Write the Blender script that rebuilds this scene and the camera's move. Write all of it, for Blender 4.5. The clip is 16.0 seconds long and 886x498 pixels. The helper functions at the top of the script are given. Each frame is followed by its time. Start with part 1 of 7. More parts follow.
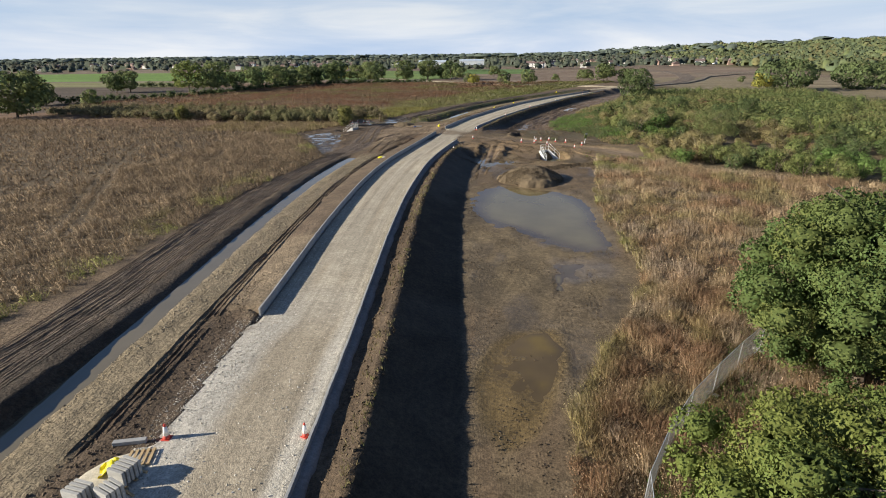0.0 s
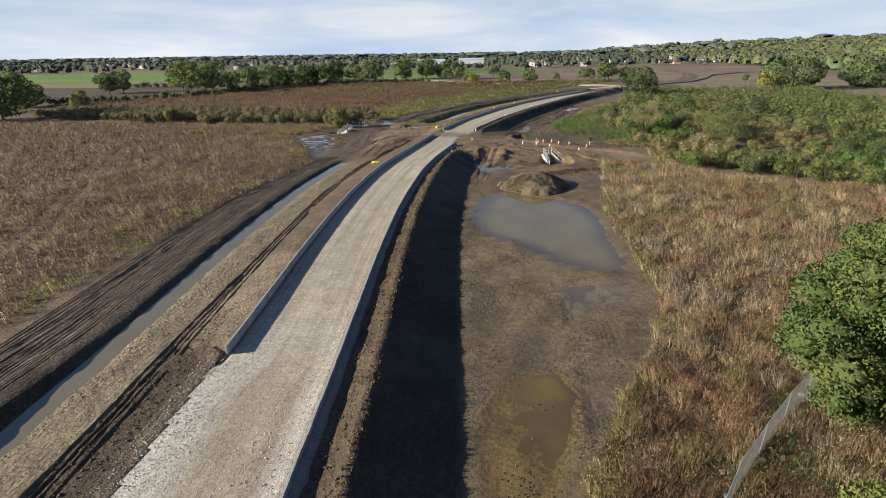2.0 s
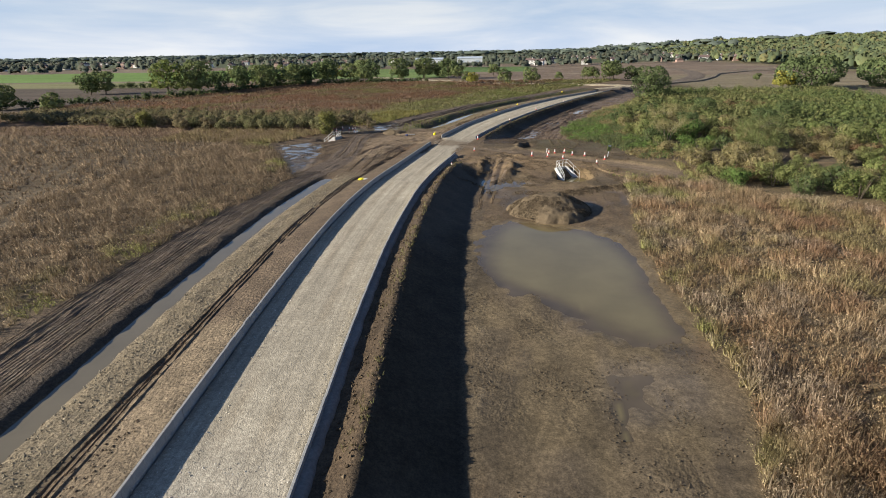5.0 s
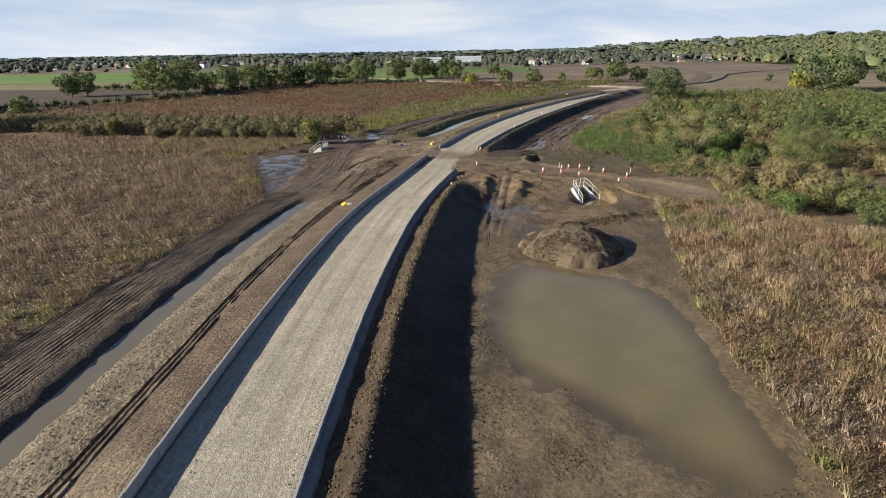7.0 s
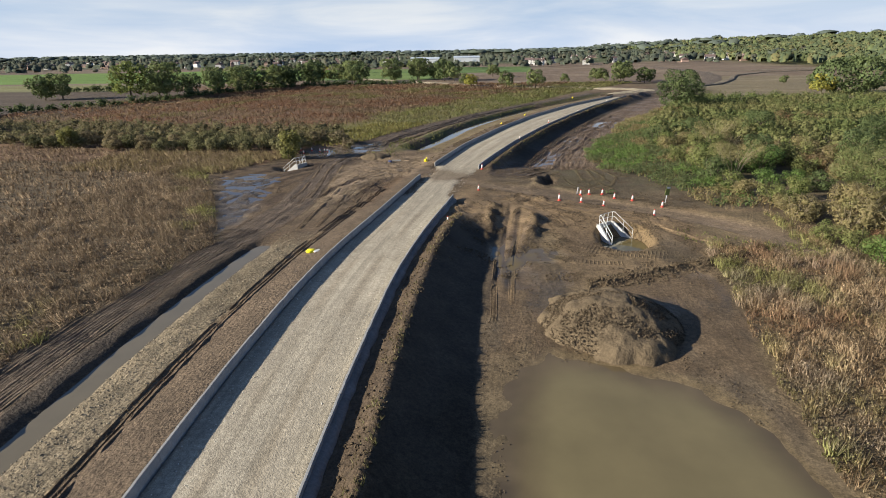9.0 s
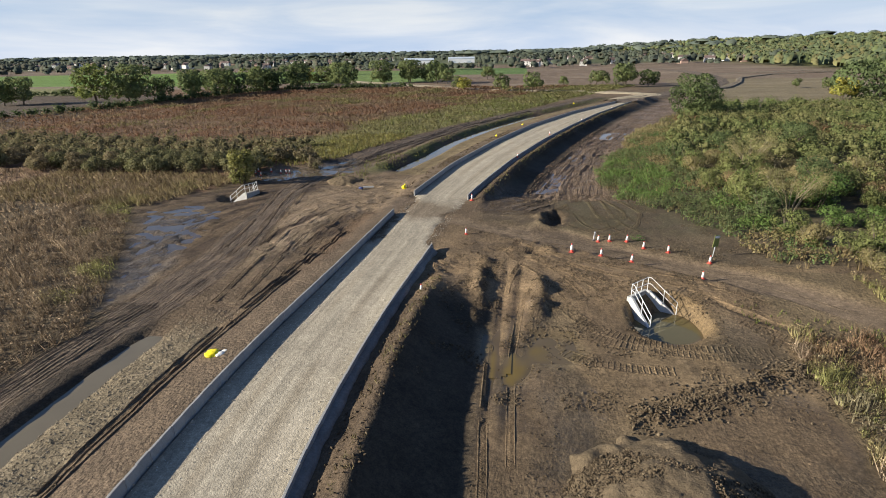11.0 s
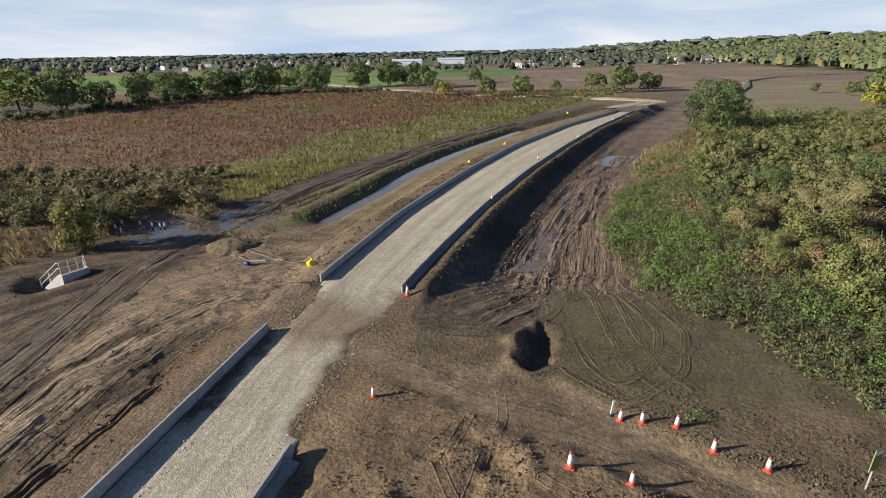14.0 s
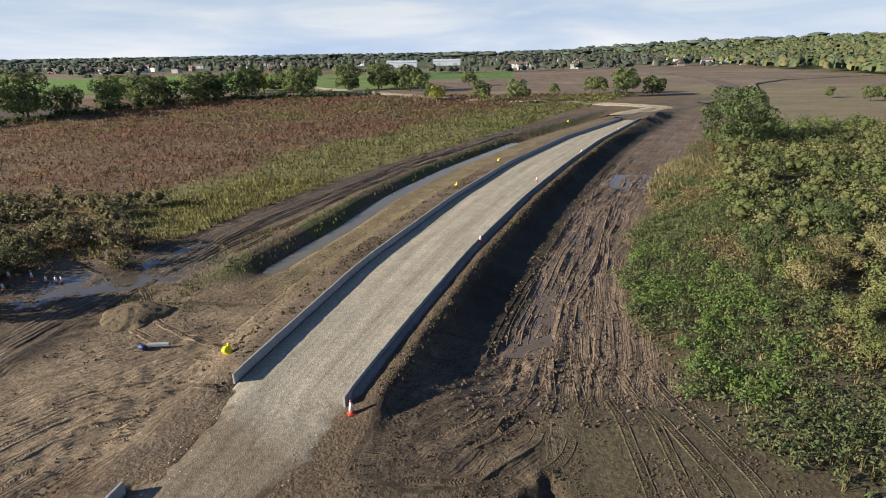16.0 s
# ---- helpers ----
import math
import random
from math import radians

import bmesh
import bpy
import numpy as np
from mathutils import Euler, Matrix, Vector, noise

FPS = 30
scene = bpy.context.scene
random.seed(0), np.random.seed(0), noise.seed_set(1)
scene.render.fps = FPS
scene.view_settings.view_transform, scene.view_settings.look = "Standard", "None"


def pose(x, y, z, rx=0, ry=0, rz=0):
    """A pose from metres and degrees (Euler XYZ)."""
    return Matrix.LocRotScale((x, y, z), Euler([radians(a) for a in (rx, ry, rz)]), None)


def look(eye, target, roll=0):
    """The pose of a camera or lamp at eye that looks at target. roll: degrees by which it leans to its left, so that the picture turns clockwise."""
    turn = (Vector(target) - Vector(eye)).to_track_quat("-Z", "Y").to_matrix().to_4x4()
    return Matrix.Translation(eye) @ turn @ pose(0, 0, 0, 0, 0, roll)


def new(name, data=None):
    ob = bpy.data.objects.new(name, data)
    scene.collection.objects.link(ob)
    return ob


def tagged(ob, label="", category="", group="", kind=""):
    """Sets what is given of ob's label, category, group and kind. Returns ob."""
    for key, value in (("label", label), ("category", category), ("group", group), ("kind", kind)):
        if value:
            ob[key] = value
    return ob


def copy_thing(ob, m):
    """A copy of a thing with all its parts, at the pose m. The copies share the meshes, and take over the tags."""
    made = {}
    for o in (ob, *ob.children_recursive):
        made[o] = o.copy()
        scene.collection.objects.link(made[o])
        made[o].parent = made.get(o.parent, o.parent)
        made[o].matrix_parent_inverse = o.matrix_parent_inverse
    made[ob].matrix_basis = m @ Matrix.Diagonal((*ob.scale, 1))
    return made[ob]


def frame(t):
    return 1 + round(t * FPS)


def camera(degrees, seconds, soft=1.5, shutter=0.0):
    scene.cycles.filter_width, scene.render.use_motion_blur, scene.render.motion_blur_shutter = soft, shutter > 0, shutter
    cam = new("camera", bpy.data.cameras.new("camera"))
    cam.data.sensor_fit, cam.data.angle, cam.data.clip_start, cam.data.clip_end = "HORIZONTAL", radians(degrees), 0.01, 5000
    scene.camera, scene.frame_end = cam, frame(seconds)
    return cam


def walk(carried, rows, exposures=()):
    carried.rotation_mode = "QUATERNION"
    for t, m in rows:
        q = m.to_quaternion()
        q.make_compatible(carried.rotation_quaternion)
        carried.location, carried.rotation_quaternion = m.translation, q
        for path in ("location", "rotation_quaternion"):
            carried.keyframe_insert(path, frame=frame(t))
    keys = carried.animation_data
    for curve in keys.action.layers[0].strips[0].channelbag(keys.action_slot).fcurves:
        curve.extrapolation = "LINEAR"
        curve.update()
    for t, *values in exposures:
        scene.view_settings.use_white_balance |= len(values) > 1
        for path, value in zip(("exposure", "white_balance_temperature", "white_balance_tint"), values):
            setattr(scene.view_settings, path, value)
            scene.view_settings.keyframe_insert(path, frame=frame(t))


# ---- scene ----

# ---- camera ----
cam = camera(78.0, 16.0, soft=1.0)
PATH = [
    (0, (3.775, -14.916, 17.373), (3.473, -13.057, 16.699), -0.7),
    (0.5, (3.665, -13.741, 17.385), (3.366, -11.883, 16.71), -0.8),
    (1, (3.589, -12.48, 17.376), (3.289, -10.622, 16.7), -0.8),
    (1.5, (3.481, -11.095, 17.354), (3.18, -9.237, 16.677), -0.8),
    (2, (3.312, -9.549, 17.328), (3.01, -7.692, 16.651), -0.9),
    (2.5, (3.078, -7.814, 17.304), (2.775, -5.957, 16.626), -0.9),
    (3, (2.786, -5.877, 17.287), (2.483, -4.021, 16.608), -0.9),
    (3.5, (2.446, -3.738, 17.28), (2.145, -1.881, 16.601), -0.9),
    (4, (2.069, -1.402, 17.285), (1.768, 0.455, 16.605), -0.9),
    (4.5, (1.661, 1.12, 17.304), (1.362, 2.977, 16.624), -1.0),
    (5, (1.227, 3.82, 17.337), (0.93, 5.676, 16.655), -1.0),
    (5.5, (0.77, 6.691, 17.382), (0.475, 8.548, 16.7), -1.0),
    (6, (0.292, 9.733, 17.439), (-0.001, 11.59, 16.756), -1.0),
    (6.5, (-0.203, 12.95, 17.506), (-0.496, 14.807, 16.822), -1.0),
    (7, (-0.711, 16.347, 17.579), (-1.002, 18.204, 16.895), -1.0),
    (7.5, (-1.219, 19.931, 17.657), (-1.509, 21.787, 16.972), -1.0),
    (8, (-1.714, 23.702, 17.736), (-2.003, 25.558, 17.051), -1.0),
    (8.5, (-2.177, 27.656, 17.814), (-2.464, 29.513, 17.129), -1.0),
    (9, (-2.585, 31.784, 17.889), (-2.87, 33.641, 17.203), -1.0),
    (9.5, (-2.914, 36.065, 17.956), (-3.196, 37.922, 17.271), -1.0),
    (10, (-3.142, 40.475, 18.016), (-3.421, 42.333, 17.331), -1.0),
    (10.5, (-3.25, 44.986, 18.065), (-3.525, 46.845, 17.381), -1.0),
    (11, (-3.226, 49.574, 18.104), (-3.497, 51.434, 17.42), -1.0),
    (11.5, (-3.069, 54.22, 18.133), (-3.336, 56.081, 17.449), -1.0),
    (12, (-2.791, 58.916, 18.152), (-3.054, 60.777, 17.468), -1.0),
    (12.5, (-2.418, 63.665, 18.163), (-2.676, 65.527, 17.48), -1.0),
    (13, (-1.989, 68.477, 18.171), (-2.243, 70.34, 17.487), -1.0),
    (13.5, (-1.556, 73.353, 18.179), (-1.807, 75.216, 17.496), -1.0),
    (14, (-1.178, 78.257, 18.194), (-1.426, 80.12, 17.511), -1.0),
    (14.5, (-0.91, 83.07, 18.224), (-1.156, 84.934, 17.541), -1.0),
    (15, (-0.792, 87.517, 18.278), (-1.035, 89.382, 17.596), -1.0),
    (15.5, (-0.826, 91.062, 18.369), (-1.067, 92.927, 17.687), -1.0),
    (16, (-0.954, 92.761, 18.509), (-1.192, 94.627, 17.829), -1.0),
]
walk(cam, [(t, look(eye, target, roll)) for t, eye, target, roll in PATH])

# ---- light ----
scene.view_settings.exposure = 1.0
SUN_EL, SUN_AZ = radians(20.5), radians(198.0)   # azimuth of the sun, counted from +x to +y
sun = new("sun", bpy.data.lights.new("sun", "SUN"))
sun.data.energy, sun.data.angle, sun.data.color = 4.8, radians(0.6), (1.0, 0.925, 0.79)
to_sun = Vector((math.cos(SUN_AZ) * math.cos(SUN_EL), math.sin(SUN_AZ) * math.cos(SUN_EL), math.sin(SUN_EL)))
sun.matrix_world = look(to_sun * 100, (0, 0, 0))

world = bpy.data.worlds.new("sky")
scene.world = world
world.use_nodes = True
wt = world.node_tree
wt.nodes.clear()


def wnode(kind, **kw):
    n = wt.nodes.new(kind)
    for k, v in kw.items():
        n.inputs[k].default_value = v
    return n


w_out, w_bg = wnode("ShaderNodeOutputWorld"), wnode("ShaderNodeBackground", Strength=0.05)
w_sky = wt.nodes.new("ShaderNodeTexSky")
w_sky.sky_type, w_sky.sun_disc, w_sky.sun_elevation = "NISHITA", False, SUN_EL
w_sky.sun_rotation = math.pi / 2 - SUN_AZ
w_sky.air_density, w_sky.dust_density, w_sky.ozone_density = 1.0, 0.8, 2.0
# hazy cloud over the horizon that thins out upwards to clear blue
w_co, w_map, w_sep = wnode("ShaderNodeTexCoord"), wt.nodes.new("ShaderNodeMapping"), wt.nodes.new("ShaderNodeSeparateXYZ")
w_map.inputs["Scale"].default_value = (1.0, 1.0, 6.5)
w_map.inputs["Location"].default_value = (0.3, 0.15, 0.2)
w_n = wnode("ShaderNodeTexNoise", Scale=2.6, Detail=7.0, Roughness=0.55, Distortion=0.4)
w_c = wt.nodes.new("ShaderNodeValToRGB")
w_c.color_ramp.elements.new(0.5)
for e, (pos, colour) in zip(w_c.color_ramp.elements,
                            ((0.36, (5.2, 6.5, 8.6, 1)), (0.5, (6.6, 7.5, 9.0, 1)), (0.66, (8.8, 9.1, 9.6, 1)))):
    e.position, e.color = pos, colour
w_fade = wt.nodes.new("ShaderNodeValToRGB")
w_fade.color_ramp.interpolation = "EASE"
w_fade.color_ramp.elements.new(0.5)
for e, (pos, g) in zip(w_fade.color_ramp.elements, ((0.0, 0.97), (0.09, 0.76), (0.24, 0.03))):
    e.position, e.color = pos, (g, g, g, 1)
w_mix = wt.nodes.new("ShaderNodeMixRGB")
w_gain = wt.nodes.new("ShaderNodeVectorMath")
w_gain.operation = "MULTIPLY"
w_gain.inputs[1].default_value = (0.62, 0.80, 1.08)
for a, b in ((w_co.outputs["Generated"], w_map.inputs["Vector"]), (w_map.outputs[0], w_n.inputs["Vector"]), (w_n.outputs[0], w_c.inputs[0]),
             (w_co.outputs["Generated"], w_sep.inputs[0]), (w_sep.outputs[2], w_fade.inputs[0]), (w_fade.outputs[0], w_mix.inputs[0]),
             (w_sky.outputs[0], w_gain.inputs[0]), (w_gain.outputs[0], w_mix.inputs[1]), (w_c.outputs[0], w_mix.inputs[2]), (w_mix.outputs[0], w_bg.inputs["Color"]), (w_bg.outputs[0], w_out.inputs[0])):
    wt.links.new(a, b)

# ---- tools ----
rng = np.random.default_rng(7)


def material(name, colour, rough=0.8, attr="", grain=((40.0, 0.25),), bump=0.0, bump_scale=30.0, metal=0.0, leafy=False,
             per_island=0.0, per_object=0.0, spec=0.3, through_light=0.0, pebble=()):
    """A node material: base colour (or a colour attribute), broken up by noise at several scales (size per metre, depth)."""
    m = bpy.data.materials.new(name)
    m.use_nodes = True
    nt = m.node_tree
    bs, out = nt.nodes["Principled BSDF"], nt.nodes["Material Output"]
    bs.inputs["Roughness"].default_value, bs.inputs["Metallic"].default_value = rough, metal
    bs.inputs["Specular IOR Level"].default_value = spec
    co = nt.nodes.new("ShaderNodeTexCoord")
    if attr:
        at = nt.nodes.new("ShaderNodeAttribute")
        at.attribute_name = attr
        col = at.outputs["Color"]
    else:
        rgb = nt.nodes.new("ShaderNodeRGB")
        rgb.outputs[0].default_value = (*colour, 1)
        col = rgb.outputs[0]
    fac = None

    def mul(a, b):
        n = nt.nodes.new("ShaderNodeMath")
        n.operation = "MULTIPLY"
        nt.links.new(a, n.inputs[0])
        nt.links.new(b, n.inputs[1])
        return n.outputs[0]

    def span(src, lo, hi, a=0.0, b=1.0):
        n = nt.nodes.new("ShaderNodeMapRange")
        for k, v in zip((1, 2, 3, 4), (a, b, lo, hi)):
            n.inputs[k].default_value = v
        nt.links.new(src, n.inputs[0])
        return n.outputs[0]

    for scale, depth in grain:
        n = nt.nodes.new("ShaderNodeTexNoise")
        n.inputs["Scale"].default_value, n.inputs["Detail"].default_value, n.inputs["Roughness"].default_value = scale, 5.0, 0.58
        nt.links.new(co.outputs["Object"], n.inputs["Vector"])
        f = span(n.outputs[0], 1 - depth, 1 + depth, 0.3, 0.7)
        fac = f if fac is None else mul(fac, f)
    cell_height = None
    for scale, depth in pebble:
        vo = nt.nodes.new("ShaderNodeTexVoronoi")
        vo.inputs["Scale"].default_value = scale
        nt.links.new(co.outputs["Object"], vo.inputs["Vector"])
        bw = nt.nodes.new("ShaderNodeSeparateColor")
        nt.links.new(vo.outputs["Color"], bw.inputs[0])
        f = span(bw.outputs[0], 1 - depth, 1 + depth)
        fac = f if fac is None else mul(fac, f)
        cell_height = vo.outputs["Distance"]
    if per_island:
        g = nt.nodes.new("ShaderNodeNewGeometry")
        f = span(g.outputs["Random Per Island"], 1 - per_island, 1 + per_island)
        fac = f if fac is None else mul(fac, f)
    if per_object:
        g = nt.nodes.new("ShaderNodeObjectInfo")
        f = span(g.outputs["Random"], 1 - per_object, 1 + per_object)
        fac = f if fac is None else mul(fac, f)
    if fac is not None:
        mx = nt.nodes.new("ShaderNodeVectorMath")
        mx.operation = "SCALE"
        nt.links.new(col, mx.inputs[0])
        nt.links.new(fac, mx.inputs["Scale"])
        col = mx.outputs[0]
    nt.links.new(col, bs.inputs["Base Color"])
    if bump:
        n = nt.nodes.new("ShaderNodeTexNoise")
        n.inputs["Scale"].default_value, n.inputs["Detail"].default_value, n.inputs["Roughness"].default_value = bump_scale, 6.0, 0.6
        nt.links.new(co.outputs["Object"], n.inputs["Vector"])
        b = nt.nodes.new("ShaderNodeBump")
        b.inputs["Strength"].default_value, b.inputs["Distance"].default_value = 1.0, bump
        nt.links.new(n.outputs[0], b.inputs["Height"])
        nt.links.new(b.outputs[0], bs.inputs["Normal"])
        if cell_height is not None:
            b2 = nt.nodes.new("ShaderNodeBump")
            b2.invert = True
            b2.inputs["Distance"].default_value = 1.3 * pebble[-1][1] / pebble[-1][0]
            nt.links.new(cell_height, b2.inputs["Height"])
            nt.links.new(b.outputs[0], b2.inputs["Normal"])
            nt.links.new(b2.outputs[0], bs.inputs["Normal"])
    if leafy:
        tr, mix = nt.nodes.new("ShaderNodeBsdfTranslucent"), nt.nodes.new("ShaderNodeMixShader")
        mix.inputs[0].default_value = through_light or 0.3
        nt.links.new(col, tr.inputs["Color"])
        nt.links.new(bs.outputs[0], mix.inputs[1])
        nt.links.new(tr.outputs[0], mix.inputs[2])
        nt.links.new(mix.outputs[0], out.inputs["Surface"])
    m["nodes_ready"] = True
    return m


def np_mesh(name, verts, faces, mat, colours=None, smooth=False, normals=None):
    """A mesh from arrays: faces is (n, 3) or (n, 4)."""
    verts, faces = np.asarray(verts, np.float32), np.asarray(faces, np.int32)
    if normals is not None:
        a, b, c = verts[faces[:, 0]], verts[faces[:, 1]], verts[faces[:, 2]]
        back = (np.cross(b - a, c - a) * normals[faces[:, 0]]).sum(1) < 0
        faces = np.where(back[:, None], faces[:, ::-1], faces)
    me = bpy.data.meshes.new(name)
    k = faces.shape[1]
    me.vertices.add(len(verts))
    me.vertices.foreach_set("co", verts.ravel())
    me.loops.add(faces.size)
    me.loops.foreach_set("vertex_index", faces.ravel())
    me.polygons.add(len(faces))
    me.polygons.foreach_set("loop_start", np.arange(0, faces.size, k, dtype=np.int32))
    me.polygons.foreach_set("use_smooth", np.full(len(faces), smooth))
    me.update(calc_edges=True)
    me.validate()
    if colours is not None:
        at = me.attributes.new("tint", "FLOAT_COLOR", "POINT")
        at.data.foreach_set("color", np.c_[colours, np.ones(len(colours))].astype(np.float32).ravel())
    me.materials.append(mat)
    if normals is not None:
        me.polygons.foreach_set("use_smooth", np.full(len(faces), True))
        me.normals_split_custom_set_from_vertices(np.asarray(normals, np.float32))
    return me


def part(name, bm, mat, parent=None, label="", smooth=False):
    """Links a bmesh as one mesh object, under a thing or a part."""
    me = bpy.data.meshes.new(name)
    bm.to_mesh(me)
    bm.free()
    me.materials.append(mat)
    if smooth:
        me.polygons.foreach_set("use_smooth", np.full(len(me.polygons), True))
    ob = new(name, me)
    if parent is not None:
        ob.parent = parent
    if label:
        tagged(ob, label)
    return ob


def link_part(name, me, parent, label=""):
    ob = new(name, me)
    ob.parent = parent
    if label:
        tagged(ob, label)
    return ob


def box(bm, size, m=None, bevel=0.0):
    """A box of that size with its centre at the pose m, into bm."""
    r = bmesh.ops.create_cube(bm, size=1.0, matrix=(m or Matrix()) @ Matrix.Diagonal((*size, 1)))
    if bevel:
        edges = list({e for v in r["verts"] for e in v.link_edges})
        bmesh.ops.bevel(bm, geom=edges, offset=bevel, segments=1, affect="EDGES")
    return bm


def rod(bm, a, b, r0, r1=None, n=8):
    """A tapered rod from a to b, into bm."""
    a, b = Vector(a), Vector(b)
    d = b - a
    m = Matrix.Translation((a + b) / 2) @ d.to_track_quat("Z", "Y").to_matrix().to_4x4()
    bmesh.ops.create_cone(bm, cap_ends=True, segments=n, radius1=r0, radius2=r0 if r1 is None else r1, depth=d.length, matrix=m)
    return bm


def hash2(ix, iy, seed):
    h = (ix.astype(np.int64) * 374761393 + iy.astype(np.int64) * 668265263 + seed * 1442695041) & 0xFFFFFFFF
    h = ((h ^ (h >> 13)) * 1274126177) & 0xFFFFFFFF
    return ((h ^ (h >> 16)) & 0xFFFF) / 65535.0


def vnoise(x, y, seed=0):
    """Smooth noise of 0..1 with one cell a unit."""
    x, y = np.asarray(x, float), np.asarray(y, float)
    ix, iy = np.floor(x), np.floor(y)
    fx, fy = x - ix, y - iy
    fx, fy = fx * fx * (3 - 2 * fx), fy * fy * (3 - 2 * fy)
    a, b = hash2(ix, iy, seed), hash2(ix + 1, iy, seed)
    c, d = hash2(ix, iy + 1, seed), hash2(ix + 1, iy + 1, seed)
    return (a + (b - a) * fx) * (1 - fy) + (c + (d - c) * fx) * fy


def fbm(x, y, seed=0, octaves=4, gain=0.5):
    out, amp, total = 0.0, 1.0, 0.0
    for k in range(octaves):
        out = out + amp * vnoise(x * 2**k + 17.3 * k, y * 2**k - 9.1 * k, seed + k)
        total += amp
        amp *= gain
    return out / total


def step(a, b, v):
    t = np.clip((v - a) / (b - a), 0, 1)
    return t * t * (3 - 2 * t)


def curve(pairs):
    """x for a given y, smoothly through a few pairs (y, x)."""
    ys, xs = np.array(pairs, float).T
    fine = np.arange(ys[0] - 30, ys[-1] + 30, 0.5)
    s0, s1 = (xs[1] - xs[0]) / (ys[1] - ys[0]), (xs[-1] - xs[-2]) / (ys[-1] - ys[-2])
    v = np.interp(fine, ys, xs) + np.minimum(fine - ys[0], 0) * s0 + np.maximum(fine - ys[-1], 0) * s1
    k = np.hanning(25)
    v[12:-12] = np.convolve(v, k / k.sum(), "valid")
    return lambda y: np.interp(y, fine, v)


def inside(poly, x, y):
    """Signed distance-like measure: positive inside the closed outline, in metres."""
    p = np.array(poly, float)
    q = np.roll(p, -1, 0)
    x, y = np.asarray(x, float), np.asarray(y, float)
    best, odd = np.full(x.shape, 1e9), np.zeros(x.shape, bool)
    for (ax, ay), (bx, by) in zip(p, q):
        dx, dy = bx - ax, by - ay
        t = np.clip(((x - ax) * dx + (y - ay) * dy) / (dx * dx + dy * dy + 1e-9), 0, 1)
        best = np.minimum(best, np.hypot(x - ax - t * dx, y - ay - t * dy))
        cross = (ay > y) != (by > y)
        xi = ax + (y - ay) / (dy if abs(dy) > 1e-9 else 1e-9) * dx
        odd ^= cross & (x < xi)
    return np.where(odd, best, -best)

# ---- plan: the road's edges and the land beside it ----
edge_l = curve([(-15, -11.2), (0, -12.5), (17.5, -14.7), (23.2, -15.5), (35.5, -17.3), (47.7, -18.75), (57.9, -19.7), (67, -20.2), (76, -20.25), (83.2, -19.85),
                (90, -19.3), (99, -18.7), (110, -18.0), (119.4, -17.2), (138.6, -14.4), (163, -8.6), (187, -1.3), (217, 10.8), (251.6, 29.1)])
edge_r = curve([(-15, -3.6), (1.3, -5.3), (5.9, -5.9), (11.6, -6.6), (19, -7.6), (24, -8.3), (32.7, -9.5), (40, -10.4), (49, -11.4), (55, -11.9),
                (63, -12.4), (72, -12.85), (80.7, -12.7), (86.4, -12.4), (98.8, -11.35), (117.8, -9.8), (128, -7.8), (142.4, -4.7), (163.7, 1.1), (185, 8.0),
                (211, 17.2), (248.8, 33.2)])
veg_left = curve([(0, -33), (24, -32.4), (36, -33.5), (45, -33.9), (56, -34.2), (68, -33.9), (78, -33.4)])
veg_left_far = curve([(125, -46), (134.5, -46.5), (141.4, -38.3), (146.2, -36.2), (162.5, -31.9), (189.4, -21.6), (230.6, -1.7), (277.4, 17.8), (330, 45)])
green_right = curve([(108, 15.5), (114, 12.6), (118.5, 10.6), (123.4, 9.6), (129.3, 8.4), (137.8, 9.0), (148.6, 11.3), (159.6, 14.7), (168.4, 18.7), (183.7, 24.1),
                     (221, 39.5), (280, 66)])
dry_right = curve([(-5, 6.1), (4.5, 6.1), (7.5, 6.6), (10.1, 6.3), (15.3, 7.9), (20.9, 10.6), (24, 11.6), (28, 13.3), (34, 13.6), (45, 12.9), (56, 12.3),
                   (63, 12.6), (70, 14.0), (78, 14.4), (85, 15.4), (92, 15.5)])
POOL = [(-2.4, 61.4), (-0.7, 64.4), (3.0, 63.4), (8.1, 61.8), (10.8, 58.7), (11.4, 55.6), (12.2, 52.2), (12.4, 48.2), (12.6, 43.6), (12.9, 38.9),
        (12.2, 37.0), (9.7, 36.8), (7.7, 38.4), (5.4, 41.2), (3.7, 42.9), (1.1, 45.0), (-1.0, 46.6), (-2.2, 49.3), (-2.5, 54.5)]
POOL_SMALL = [(-4.2, 78.0), (-2.5, 78.4), (-1.8, 80.5), (0.2, 80.2), (1.7, 82.6), (0.8, 85.1), (-1.9, 84.9), (-2.9, 81.8), (-4.1, 81.4)]
POOL_STRIP = [(-5.8, 84.6), (-4.9, 84.6), (-4.7, 80.4), (-5.6, 80.3)]
WET_FILM = [(5.4, 34.0), (8.7, 35.8), (12.0, 34.0), (11.8, 30.2), (8.2, 28.4), (5.9, 28.8)]
PUDDLE = [(1.4, 13), (1.8, 17), (3.5, 19.5), (5.5, 20), (6.5, 17.5), (5.7, 12.5), (4.6, 8.5), (3.2, 7.3), (2.0, 9.5)]
WET_LEFT = [(-35, 83), (-34.5, 90), (-37, 97), (-39.5, 104), (-40, 110), (-45, 113), (-49, 110), (-45, 101), (-39.5, 92)]
WET_CROSS = [(-30, 141), (-33, 146), (-37, 140), (-44, 134), (-47, 137), (-50, 142), (-44, 128), (-36, 131), (-30, 134), (-26.5, 139)]
PIT, PIT_WEST = (7.9, 87.8), (-41.9, 117.9)
